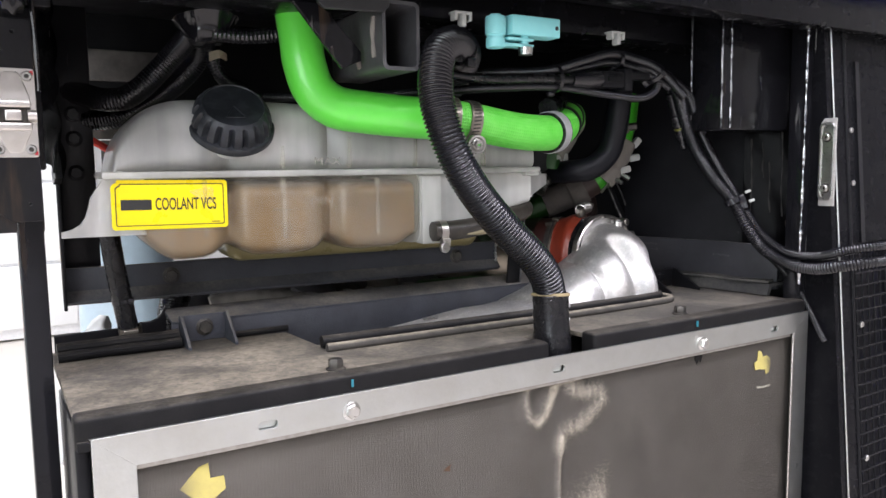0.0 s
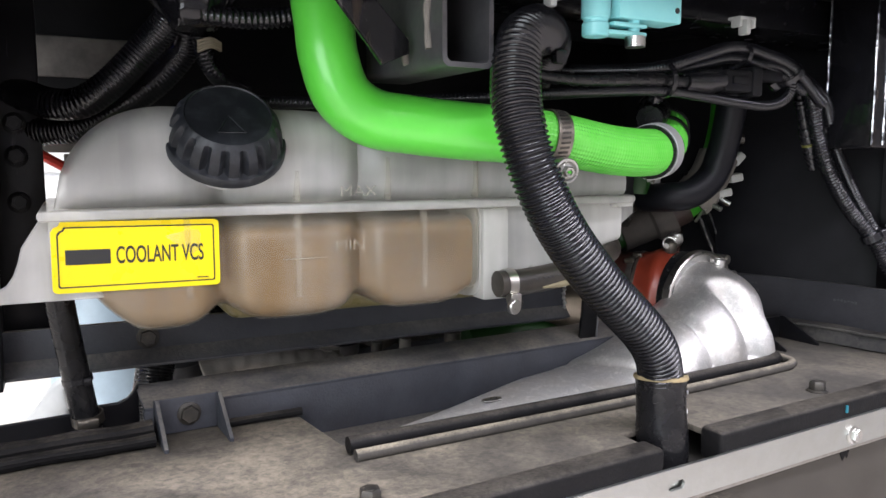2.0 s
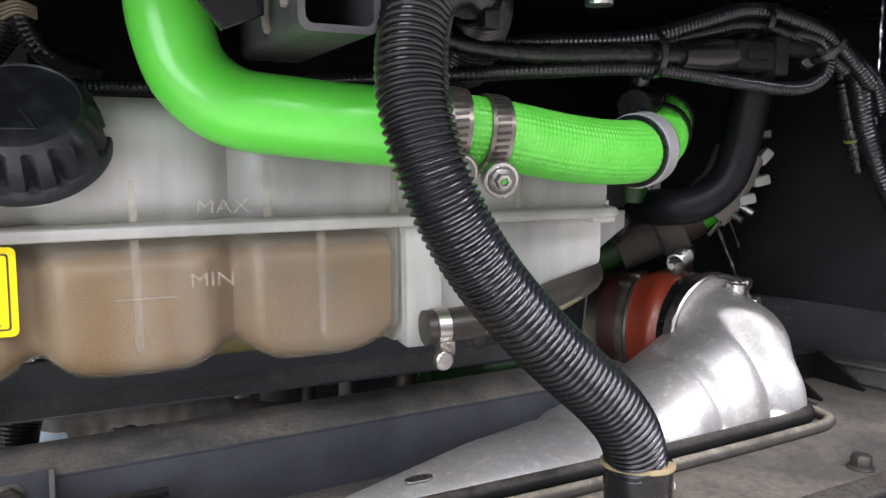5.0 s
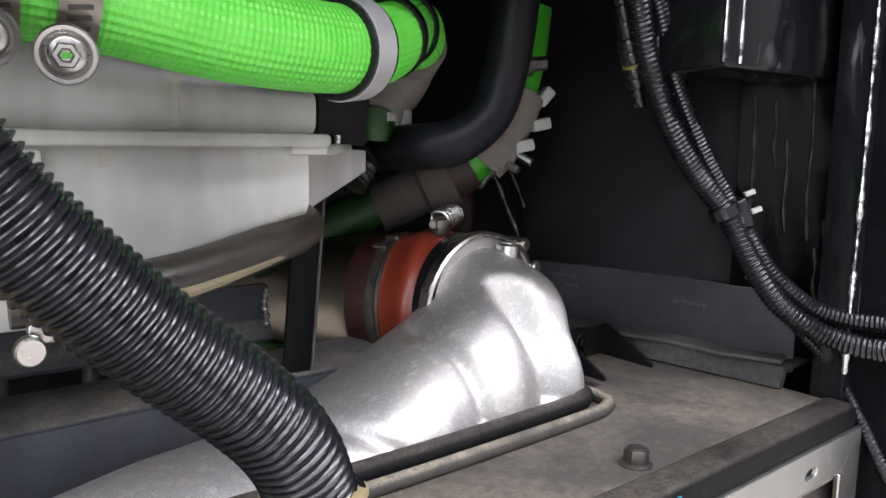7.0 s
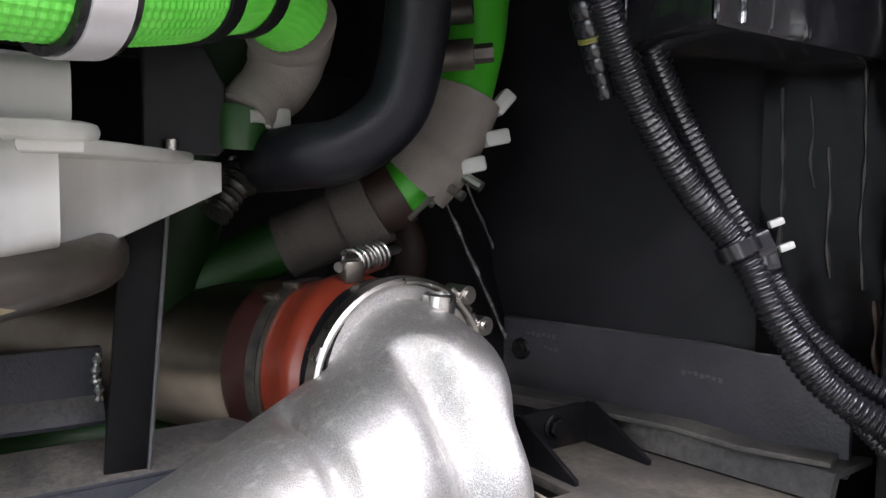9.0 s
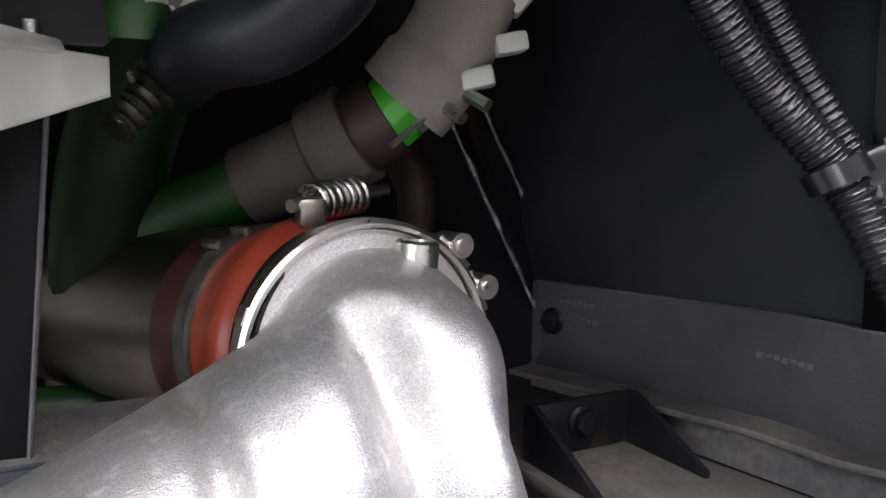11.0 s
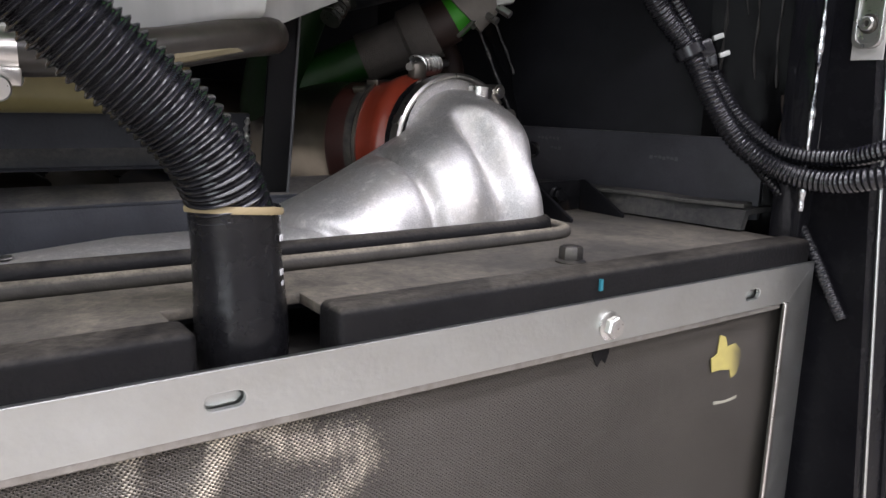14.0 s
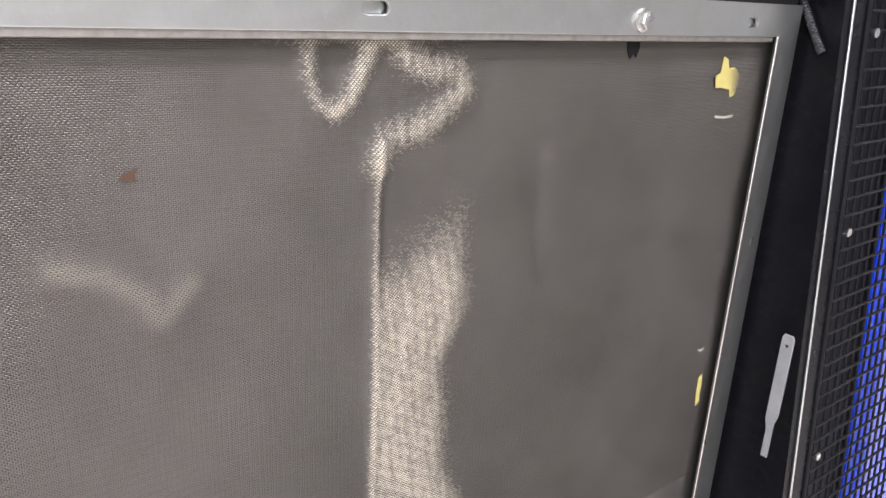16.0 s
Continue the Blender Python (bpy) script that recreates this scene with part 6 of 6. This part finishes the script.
part("block", bm, DUSTY, en)
lh = thing("elbow_hose", "black rubber elbow hose by the radiator", "hose")
bm = bmesh.new()
corrugated(bm, [(0.10, 0.385, 1.474), (0.06, 0.36, 1.476), (0.036, 0.346, 1.462), (0.025, 0.338, 1.43), (0.023, 0.336, 1.38)], 0.0165, 0.0026, 0.0006, 24)
part("tube", bm, RUBBER, lh)
wb = thing("washer_bottle", "pale blue translucent plastic bottle behind the bracket", "bottle")
bm = bmesh.new()
lathe(bm, [(0.06, 0), (0.065, 0.02), (0.065, 0.2), (0.05, 0.24), (0.02, 0.25)], axis((0.02, 0.62, 1.30), (0, 0, 1)), 28)
part("body", bm, mat("pale_blue_plastic", (0.5, 0.62, 0.7), 0.4), wb)
bm = bmesh.new()
lathe(bm, [(0.020, -0.15), (0.020, -0.05), (0.019, -0.02), (0.015, 0.0), (0.010, 0.012), (0.004, 0.021)], axis((-0.046, 0.40, 1.412), (0.35, 0, 1)), 40, None)
for v_ in bm.verts:
    v_.co += Vector((math.sin(v_.co.y * 300 + v_.co.z * 120), math.sin(v_.co.x * 340), 0)) * 0.0022
part("pouch", bm, mat("milky_pouch", (0.7, 0.71, 0.69), 0.35, second=(0.55, 0.56, 0.54), scale=60, bump=0.4, bump_scale=90), wb, "milky white pouch")

# ---- left post with its toggle latch ----
lpst = thing("door_post", "black steel door post with grey clamp brackets", "post")
bm = bmesh.new()
box(bm, (-0.1285, 0.116, 0.45), (-0.110, 0.14, 1.60), 0.002)
part("post", bm, GLOSS, lpst)
part("upper_bracket", flat([[(-0.141, 1.674), (-0.110, 1.674), (-0.110, 1.713), (-0.133, 1.713), (-0.1365, 1.712), (-0.1393, 1.7095), (-0.141, 1.706)], oval(-0.1225, 1.7035, 0.0034, 0.0034), oval(-0.131, 1.689, 0.0034, 0.0024)], 0.004, Matrix.Translation((0, 0.117, 0)) @ FRONT, 0.0006), BLACK, lpst)
part("lower_bracket", flat([[(-0.139, 1.609), (-0.110, 1.609), (-0.110, 1.561), (-0.131, 1.561), (-0.139, 1.568)], oval(-0.118, 1.574, 0.003, 0.003)], 0.004, Matrix.Translation((0, 0.117, 0)) @ FRONT, 0.0006), BLACK, lpst)
bm = bmesh.new()
box(bm, (-0.141, 0.119, 1.552), (-0.109, 0.124, 1.76), 0.001)
part("backing", bm, BLACK, lpst)


def latch(m):
    t = thing("toggle_latch", "stainless toggle latch with four screws", "latch", "toggle latches")
    part("base_plate", flat([rounded(-0.0155, -0.033, 0.0155, 0.033, 0.002)], 0.002, m @ FRONT, 0.0004), STEEL, t)
    me = flat([[(-0.0115, 0.007), (-0.0105, 0.013), (-0.0055, 0.0285), (-0.004, 0.030), (0.004, 0.030), (0.0055, 0.0285), (0.0105, 0.013), (0.0115, 0.007)]], 0.003, m @ Matrix.Translation((0, -0.003, 0)) @ pose(0, 0, 0, -6, 0, 0) @ FRONT, 0.0008)
    part("hook", me, STEEL, t)
    me = flat([[(-0.0115, -0.010), (-0.0105, -0.015), (-0.005, -0.027), (-0.003, -0.0295), (0.003, -0.0295), (0.005, -0.027), (0.0105, -0.015), (0.0115, -0.010)]], 0.003, m @ Matrix.Translation((0, -0.003, 0)) @ pose(0, 0, 0, 6, 0, 0) @ FRONT, 0.0008)
    lv = part("lever", me, STEEL, t)
    for z0, z1, y in ((0.0035, 0.009, -0.0085), (-0.0135, -0.0075, -0.009)):
        bm = bmesh.new()
        box(bm, (-0.0122, y, z0), (0.0122, -0.001, z1), 0.0014, m, seg=2)
        part("lip", bm, STEEL, lv)
    bm = bmesh.new()
    box(bm, (-0.0118, -0.0028, -0.0078), (0.0118, -0.0012, 0.0036), 0, m)
    part("pocket", bm, OXIDE, t, "dark pocket")
    bm = bmesh.new()
    rod(bm, m @ Vector((-0.0155, -0.0045, -0.0022)), m @ Vector((-0.0095, -0.0045, -0.0022)), 0.0046, 16)
    rod(bm, m @ Vector((0.0095, -0.0045, -0.0022)), m @ Vector((0.0155, -0.0045, -0.0022)), 0.0046, 16)
    part("pivot_knuckle", bm, STEEL, t)
    bm = bmesh.new()
    box(bm, (-0.0058, -0.0075, -0.0062), (0.0058, -0.002, 0.0022), 0.0015, m, seg=2)
    part("bail", bm, STEEL, t)
    for x in (-0.0105, 0.0105):
        for z in (0.0275, -0.0275):
            at = m @ Matrix.Translation((x, -0.001, z)) @ axis((0, 0, 0), (0, -1, 0))
            bm = bmesh.new()
            lathe(bm, [(0.0038, 0), (0.0038, 0.0022), (0.003, 0.0032), (0.0019, 0.0032), (0.0019, 0.0012)], at, 18)
            sw = part("screw", bm, ZINC, t)
            bm = bmesh.new()
            lathe(bm, [(0.0019, 0.0008), (0.0019, 0.0014), (0.0001, 0.0014)], at, 6)
            part("socket", bm, OXIDE, sw)
            bm = bmesh.new()
            box(bm, (x + (0.0022 if x > 0 else -0.0046), -0.0014, z + (0.0012 if z > 0 else -0.0042)), (x + (0.0046 if x > 0 else -0.0022), -0.00105, z + (0.0042 if z > 0 else -0.0012)), 0, m)
            part("paint_mark", bm, REDMK, t, "red paint mark")
    return t


latch(Matrix.Translation((-0.1255, 0.1145, 1.643)))
kp = thing("keeper_plate", "zinc-plated latch keeper with two bolts on pale shims", "plate")
KM = Matrix.Translation((0.7088, -0.012, 1.598)) @ pose(0, 0, 0, 0, 0, -90)
part("plate", flat([rounded(-0.0085, -0.044, 0.0085, 0.047, 0.006)], 0.002, KM @ FRONT, 0.0005), ZINC, kp)
part("rim", flat([rounded(-0.0085, -0.044, 0.0085, 0.047, 0.006), rounded(-0.0067, -0.042, 0.0067, 0.045, 0.0045)], 0.0018, KM @ Matrix.Translation((0, -0.0018, 0)) @ FRONT, 0.0006), ZINC, kp)
for z_ in (-0.03, 0.03):
    at = KM @ Matrix.Translation((0, -0.001, z_)) @ axis((0, 0, 0), (0, -1, 0))
    bm = bmesh.new()
    lathe(bm, [(0.0056, 0.0), (0.006, 0.0005), (0.0056, 0.0012)], at, 24)
    wsh = part("washer", bm, OXIDE, kp, "dark washer")
    bm = bmesh.new()
    lathe(bm, [(0.0044, 0.001), (0.0044, 0.0035), (0.0036, 0.0045), (0.0022, 0.0045), (0.0022, 0.002)], at, 20)
    part("socket_screw", bm, ZINC, wsh)
    bm = bmesh.new()
    lathe(bm, [(0.0022, 0.0014), (0.0022, 0.0022), (0.0001, 0.0022)], at, 6)
    part("socket", bm, OXIDE, wsh)
notched = [(-0.0095, -0.051), (0.0095, -0.051), (0.0095, 0.052), (-0.005, 0.052), (-0.0095, 0.047), (-0.0095, 0.024), (-0.0078, 0.021), (-0.0078, 0.012), (-0.0095, 0.009), (-0.0095, -0.028), (-0.0078, -0.031), (-0.0095, -0.038)]
part("shim", flat([notched], 0.0012, KM @ Matrix.Translation((0, 0.0018, 0)) @ FRONT, 0.0003), mat("pale_shim", (0.5, 0.49, 0.47), 0.4, 0.4, second=(0.36, 0.35, 0.32), scale=70), kp, "pale aluminium shim")
for z_ in (1.637, 1.573):
    bolt(bus, (0.7585, lip_y(z_) + 0.001, z_), (0, -1, 0), 0.0062, ZINC, False, "screw", 0.003, "zinc screw")
part("jamb_fold", leaning(bmesh.new(), 0.770, 0.778, None, za=1.5, zb=1.72, front=-0.002), GLOSS, bus, "gloss black folded edge")

# ---- steel tube bracket under the beam ----
sb = thing("tube_bracket", "grey steel square tube bracket welded to the beam", "bracket")
bm = bmesh.new()
W = Matrix(((1, 0, 0, 0), (0, 0, -1, 0), (0, 1, 0, 0), (0, 0, 0, 1)))
me = flat([rounded(0.176, 1.687, 0.216, 1.751, 0.006), rounded(0.1795, 1.6905, 0.2125, 1.7475, 0.004)], 0.12, Matrix.Translation((0, 0.148, 0)) @ FRONT)
tb = part("tube", me, GREYP, sb)
bm = bmesh.new()
box(bm, (0.179, 0.19, 1.69), (0.213, 0.194, 1.748), 0)
part("tube_end", bm, MATT, sb)
me = flat([[(0.112, 1.741), (0.112, 1.778), (0.181, 1.78), (0.181, 1.744), (0.176, 1.739), (0.118, 1.737)]], 0.005, Matrix.Translation((0, 0.086, 0)) @ FRONT, 0.001)
part("front_plate", me, mat("bare_grey_steel", (0.028, 0.028, 0.029), 0.42, 0.3, second=(0.017, 0.017, 0.018), scale=45, bump=0.2), sb, "bare grey steel plate")
me = flat([[(0.103, 1.748), (0.128, 1.748), (0.169, 1.707), (0.169, 1.699), (0.150, 1.691)]], 0.005, Matrix.Translation((0, 0.125, 0)) @ FRONT, 0.0008)
part("gusset", me, GLOSS, sb)
for y, z0, z1 in ((0.105, 1.70, 1.738), (0.138, 1.693, 1.712)):
    bm = bmesh.new()
    sweep(bm, spline([(0.1755, y, z0), (0.1752, y + 0.002, (z0 + z1) / 2), (0.1755, y, z1)], 0.002), lambda s: 0.0026 + 0.0005 * math.sin(s * 300), 10)
    part("weld_bead", bm, GREYT, sb, "runny glossy weld bead")
bm = bmesh.new()
rod(bm, (0.197, 0.188, 1.718), (0.197, 0.1895, 1.718), 0.006, 16)
part("hole", bm, INK, sb)

settle(sb, (0.213, 0.088, 1.69), (-0.021, -0.032, -0.003), 0, (0.93, 0.93, 0.94))

# ---- cyan lock under the beam ----
lk = thing("door_lock", "pale cyan painted hatch lock under the beam", "lock")
bm = bmesh.new()
box(bm, (0.312, 0.072, 1.726), (0.374, 0.094, 1.7455), 0.0015)
part("body", bm, CYAN, lk)
bm = bmesh.new()
lathe(bm, [(0.0085, 0), (0.0098, 0.001), (0.0098, 0.009), (0.0088, 0.0098), (0.0088, 0.012), (0.0105, 0.013), (0.0105, 0.029), (0.0095, 0.031), (0.006, 0.0315), (0.0055, 0.033)], axis((0.299, 0.083, 1.7125), (0, 0, 1)), 24)
part("pivot", bm, CYAN, lk)
bm = bmesh.new()
box(bm, (0.297, 0.074, 1.7145), (0.341, 0.09, 1.7175), 0.001)
box(bm, (0.309, 0.074, 1.7205), (0.341, 0.09, 1.7235), 0.001)
rod(bm, (0.333, 0.080, 1.7172), (0.333, 0.080, 1.7262), 0.0045, 14)
part("arm", bm, CYAN, lk)
bm = bmesh.new()
rod(bm, (0.333, 0.078, 1.707), (0.333, 0.078, 1.7145), 0.0075, 20)
part("roller", bm, ZINC, lk, "zinc roller")
bm = bmesh.new()
rod(bm, (0.369, 0.0715, 1.7355), (0.369, 0.0725, 1.7355), 0.0022, 12)
part("hole", bm, INK, lk)

settle(lk, (0.333, 0.078, 1.711), (-0.024, -0.028, -0.002), 0, (0.945, 0.945, 0.945))

# ---- wiring ----
def conduit(label, pts, r, pitch=0.003, seg=12, depth=None):
    c = thing("cable_conduit", label, "conduit", "cable conduits")
    bm = bmesh.new()
    corrugated(bm, pts, r, pitch, depth or r * 0.15, seg)
    part("tube", bm, PLAST, c)
    return c


def tie(at, way, r):
    bm = bmesh.new()
    band(bm, at, way, r, 0.0045, 0.0011, 20)
    m = axis(at, way)
    box(bm, (r - 0.002, -0.004, -0.0045), (r + 0.0055, 0.004, 0.0045), 0.001, m @ pose(0, 0, 0, 0, 0, -60))
    return solo("cable_tie", bm, PLAST, "black nylon cable tie round the wiring", "cable tie", "cable ties")


beam = [conduit("thin black corrugated conduit along the beam", [(0.05, 0.2, 1.672), (0.14, 0.18, 1.672), (0.25, 0.12, 1.676), (0.32, 0.105, 1.681), (0.40, 0.098, 1.685), (0.47, 0.094, 1.679), (0.515, 0.09, 1.676), (0.54, 0.09, 1.684), (0.546, 0.09, 1.698), (0.537, 0.092, 1.709), (0.515, 0.095, 1.712)], 0.0048)]
beam.append(conduit("black corrugated conduit arching under the clip", [(0.29, 0.125, 1.698), (0.34, 0.112, 1.699), (0.395, 0.10, 1.703), (0.435, 0.096, 1.714), (0.475, 0.095, 1.7245), (0.51, 0.092, 1.721), (0.545, 0.088, 1.710), (0.585, 0.086, 1.68)], 0.0056))
beam.append(conduit("black corrugated conduit in the cable bundle", [(0.39, 0.105, 1.699), (0.43, 0.10, 1.706), (0.475, 0.098, 1.7155), (0.51, 0.096, 1.712), (0.54, 0.093, 1.702), (0.565, 0.091, 1.69)], 0.005))
cb = thing("wire_cable", "smooth black cable to a plug connector", "cable")
bm = bmesh.new()
sweep(bm, spline([(0.255, 0.11, 1.70), (0.28, 0.108, 1.693), (0.32, 0.1, 1.690), (0.38, 0.096, 1.693), (0.42, 0.094, 1.693)], 0.006), 0.0052, 12)
part("tube", bm, RUBBER, cb)
pl = thing("plug_connector", "black plastic wiring plug connector", "connector")
bm = bmesh.new()
sweep(bm, [Vector(q) for q in ((0.418, 0.093, 1.693), (0.44, 0.092, 1.694), (0.442, 0.092, 1.694), (0.456, 0.092, 1.6955))], lambda s: 0.0075 + 0.0025 * (s > 0.02), 12)
part("boot", bm, PLAST, pl)
bm = bmesh.new()
box(bm, (0.455, 0.083, 1.686), (0.487, 0.10, 1.704), 0.002)
box(bm, (0.487, 0.082, 1.683), (0.499, 0.10, 1.708), 0.002)
box(bm, (0.462, 0.081, 1.692), (0.48, 0.084, 1.699), 0.001)
box(bm, (0.499, 0.086, 1.697), (0.53, 0.098, 1.706), 0.002)
part("housing", bm, MATT, pl)
beam += [cb, pl, tie((0.399, 0.1, 1.694), (1, 0, 0.1), 0.0145), tie((0.487, 0.096, 1.719), (1, 0, -0.1), 0.0095), tie((0.541, 0.09, 1.704), (0.7, 0, -0.7), 0.0125)]
for ob_ in beam:
    settle(ob_, (0.4, 0.095, 1.70), (-0.022, -0.010, -0.004), -1.5, (0.965, 0.965, 0.965))
conduit("black corrugated conduit down the bay wall", [(0.520, 0.082, 1.708), (0.556, 0.084, 1.686), (0.582, 0.091, 1.648), (0.603, 0.090, 1.612), (0.633, 0.087, 1.578), (0.655, 0.076, 1.550), (0.663, 0.060, 1.518), (0.676, 0.046, 1.492), (0.690, 0.025, 1.476), (0.695, -0.005, 1.471), (0.698, -0.04, 1.478), (0.73, -0.075, 1.486), (0.86, -0.09, 1.49)], 0.0074, 0.0033, 16)
conduit("thin black corrugated conduit down the bay wall", [(0.535, 0.082, 1.702), (0.576, 0.083, 1.68), (0.607, 0.090, 1.64), (0.637, 0.09, 1.60), (0.662, 0.084, 1.565), (0.677, 0.072, 1.535), (0.687, 0.056, 1.508), (0.698, 0.03, 1.488), (0.7035, -0.008, 1.486), (0.7035, -0.044, 1.496), (0.735, -0.08, 1.504), (0.86, -0.095, 1.506)], 0.0062, 0.003, 16)
conduit("thin black conduit hanging by the post", [(0.676, 0.066, 1.515), (0.694, 0.045, 1.478), (0.706, 0.022, 1.450), (0.7075, 0.004, 1.422), (0.7075, -0.013, 1.394), (0.7075, -0.02, 1.383)], 0.0042, 0.003, 10)
wt = thing("wiring_clip", "black cable clip with white nylon tabs", "clip")
bm = bmesh.new()
box(bm, (-0.013, -0.009, -0.006), (0.013, 0.009, 0.006), 0.002, axis((0.668, 0.081, 1.552), (0.35, -0.3, -0.9)))
part("clamp", bm, PLAST, wt)
for c, r in (((0.6545, 0.077, 1.5515), 0.0086), ((0.6715, 0.079, 1.5515), 0.0066)):
    bm = bmesh.new()
    band(bm, c, (0.3, -0.35, -0.88), r, 0.007, 0.0016, 24)
    part("loop", bm, PLAST, wt)
n_ = Vector((-0.8, -0.58, 0.1)).normalized()
side = Vector((0, 0, 1)).cross(n_).normalized()
bk_m = Matrix.Translation((0.664, 0.072, 1.5465)) @ Matrix((side, n_.cross(side), n_)).transposed().to_4x4() @ pose(0, 0, 0, 0, 0, 16)
bm = bmesh.new()
box(bm, (-0.0085, -0.0062, -0.008), (0.0085, 0.0062, 0.001), 0.0014, bk_m, seg=3)
box(bm, (-0.0045, -0.0055, 0.001), (0.0045, 0.0055, 0.0026), 0.0008, bk_m, seg=2)
bk = part("buckle", bm, PLAST, wt, "black buckle with two slots")
for x_ in (-0.0019, 0.0019):
    bm = bmesh.new()
    box(bm, (x_ - 0.0007, -0.0036, 0.0022), (x_ + 0.0007, 0.0036, 0.0028), 0, bk_m)
    part("slot", bm, INK, bk)
for p in ((0.684, 0.077, 1.563), (0.687, 0.073, 1.5515)):
    bm = bmesh.new()
    box(bm, (-0.0017, -0.0017, -0.0038), (0.0017, 0.0017, 0.0038), 0.0007, axis(p, (0.7, -0.4, 0.3)))
    part("tab", bm, WHITEN, wt, "white nylon tab")
fu = thing("fuse_holder", "black inline fuse holder on the wiring", "connector")
fa, fb = Vector((0.583, 0.099, 1.697)), Vector((0.617, 0.103, 1.619))
for name_, u0, u1, rr, mt in (("boot", 0.0, 0.16, 0.0048, PLAST), ("collar", 0.16, 0.26, 0.0066, PLAST), ("body", 0.26, 0.5, 0.0058, PLAST), ("collar", 0.5, 0.68, 0.0068, PLAST), ("seal_ring", 0.68, 0.71, 0.0062, mat("yellow_green_seal", (0.1, 0.1, 0.015), 0.5)), ("boot", 0.71, 0.86, 0.0058, PLAST), ("cable_end", 0.86, 1.0, 0.0042, PLAST)):
    bm = bmesh.new()
    ln = (fb - fa).length * (u1 - u0)
    lathe(bm, [(rr * 0.86, 0), (rr, ln * 0.12), (rr, ln * 0.42), (rr * 0.9, ln * 0.5), (rr, ln * 0.58), (rr, ln * 0.88), (rr * 0.86, ln)], axis(fa.lerp(fb, u0), fb - fa), 16)
    part(name_, bm, mt, fu)
settle(fu, (0.597, 0.103, 1.652), (-0.023, 0, -0.001))
th = thing("cable_conduit", "black corrugated conduits hanging from the beam grommet", "conduit")
for pts, r in (([(0.035, 0.205, 1.735), (0.027, 0.22, 1.722), (0.016, 0.23, 1.708), (0.003, 0.235, 1.693), (-0.012, 0.24, 1.678), (-0.028, 0.248, 1.668), (-0.045, 0.262, 1.668), (-0.06, 0.29, 1.675), (-0.08, 0.31, 1.68)], 0.0115), ([(0.043, 0.22, 1.732), (0.045, 0.24, 1.712), (0.034, 0.25, 1.695), (0.018, 0.258, 1.68), (-0.004, 0.268, 1.664), (-0.03, 0.285, 1.652), (-0.07, 0.31, 1.65)], 0.0115), ([(0.048, 0.21, 1.722), (0.055, 0.22, 1.70), (0.066, 0.225, 1.687), (0.088, 0.24, 1.682)], 0.0068)):
    bm = bmesh.new()
    corrugated(bm, pts, r, 0.0032, r * 0.045, 18)
    part("tube", bm, PLAST, th)
for k in range(4):
    bm = bmesh.new()
    sweep(bm, spline([(0.044, 0.197, 1.7025 + 0.0022 * k), (0.052, 0.192, 1.7055 + 0.0018 * k), (0.060, 0.197, 1.704 + 0.0016 * k)], 0.002), 0.0011, 6)
    part("wire", bm, mat("tan_wire", (0.12, 0.1, 0.065), 0.6) if k == 0 else bpy.data.materials["tan_wire"], th, "bare tan wire")
bm = bmesh.new()
lathe(bm, [(0.03, -0.004), (0.028, -0.001), (0.026, 0.002), (0.023, 0.005), (0.021, 0.008), (0.0202, 0.011), (0.019, 0.014), (0.016, 0.0175), (0.013, 0.020)], axis((0.042, 0.195, 1.735), (0, -0.2, -1)), 64)
for v_ in bm.verts:
    v_.co += Vector((math.sin(v_.co.z * 420 + v_.co.y * 200), math.sin(v_.co.x * 380), math.sin(v_.co.x * 300 + v_.co.y * 350))) * 0.0007
part("grommet", bm, GLOSS, th)
ub = thing("cable_conduit", "black corrugated conduit under the beam", "conduit")
bm = bmesh.new()
corrugated(bm, [(0.042, 0.18, 1.7245), (0.068, 0.178, 1.7235), (0.09, 0.178, 1.7255), (0.115, 0.178, 1.73)], 0.0075, 0.004, 0.001, 14)
part("tube", bm, PLAST, ub)
rw = thing("wire_cable", "red wire running behind the bracket", "cable")
bm = bmesh.new()
sweep(bm, spline([(-0.07, 0.34, 1.645), (-0.05, 0.33, 1.632), (-0.03, 0.33, 1.62)], 0.005), 0.004, 10)
part("tube", bm, REDW, rw)
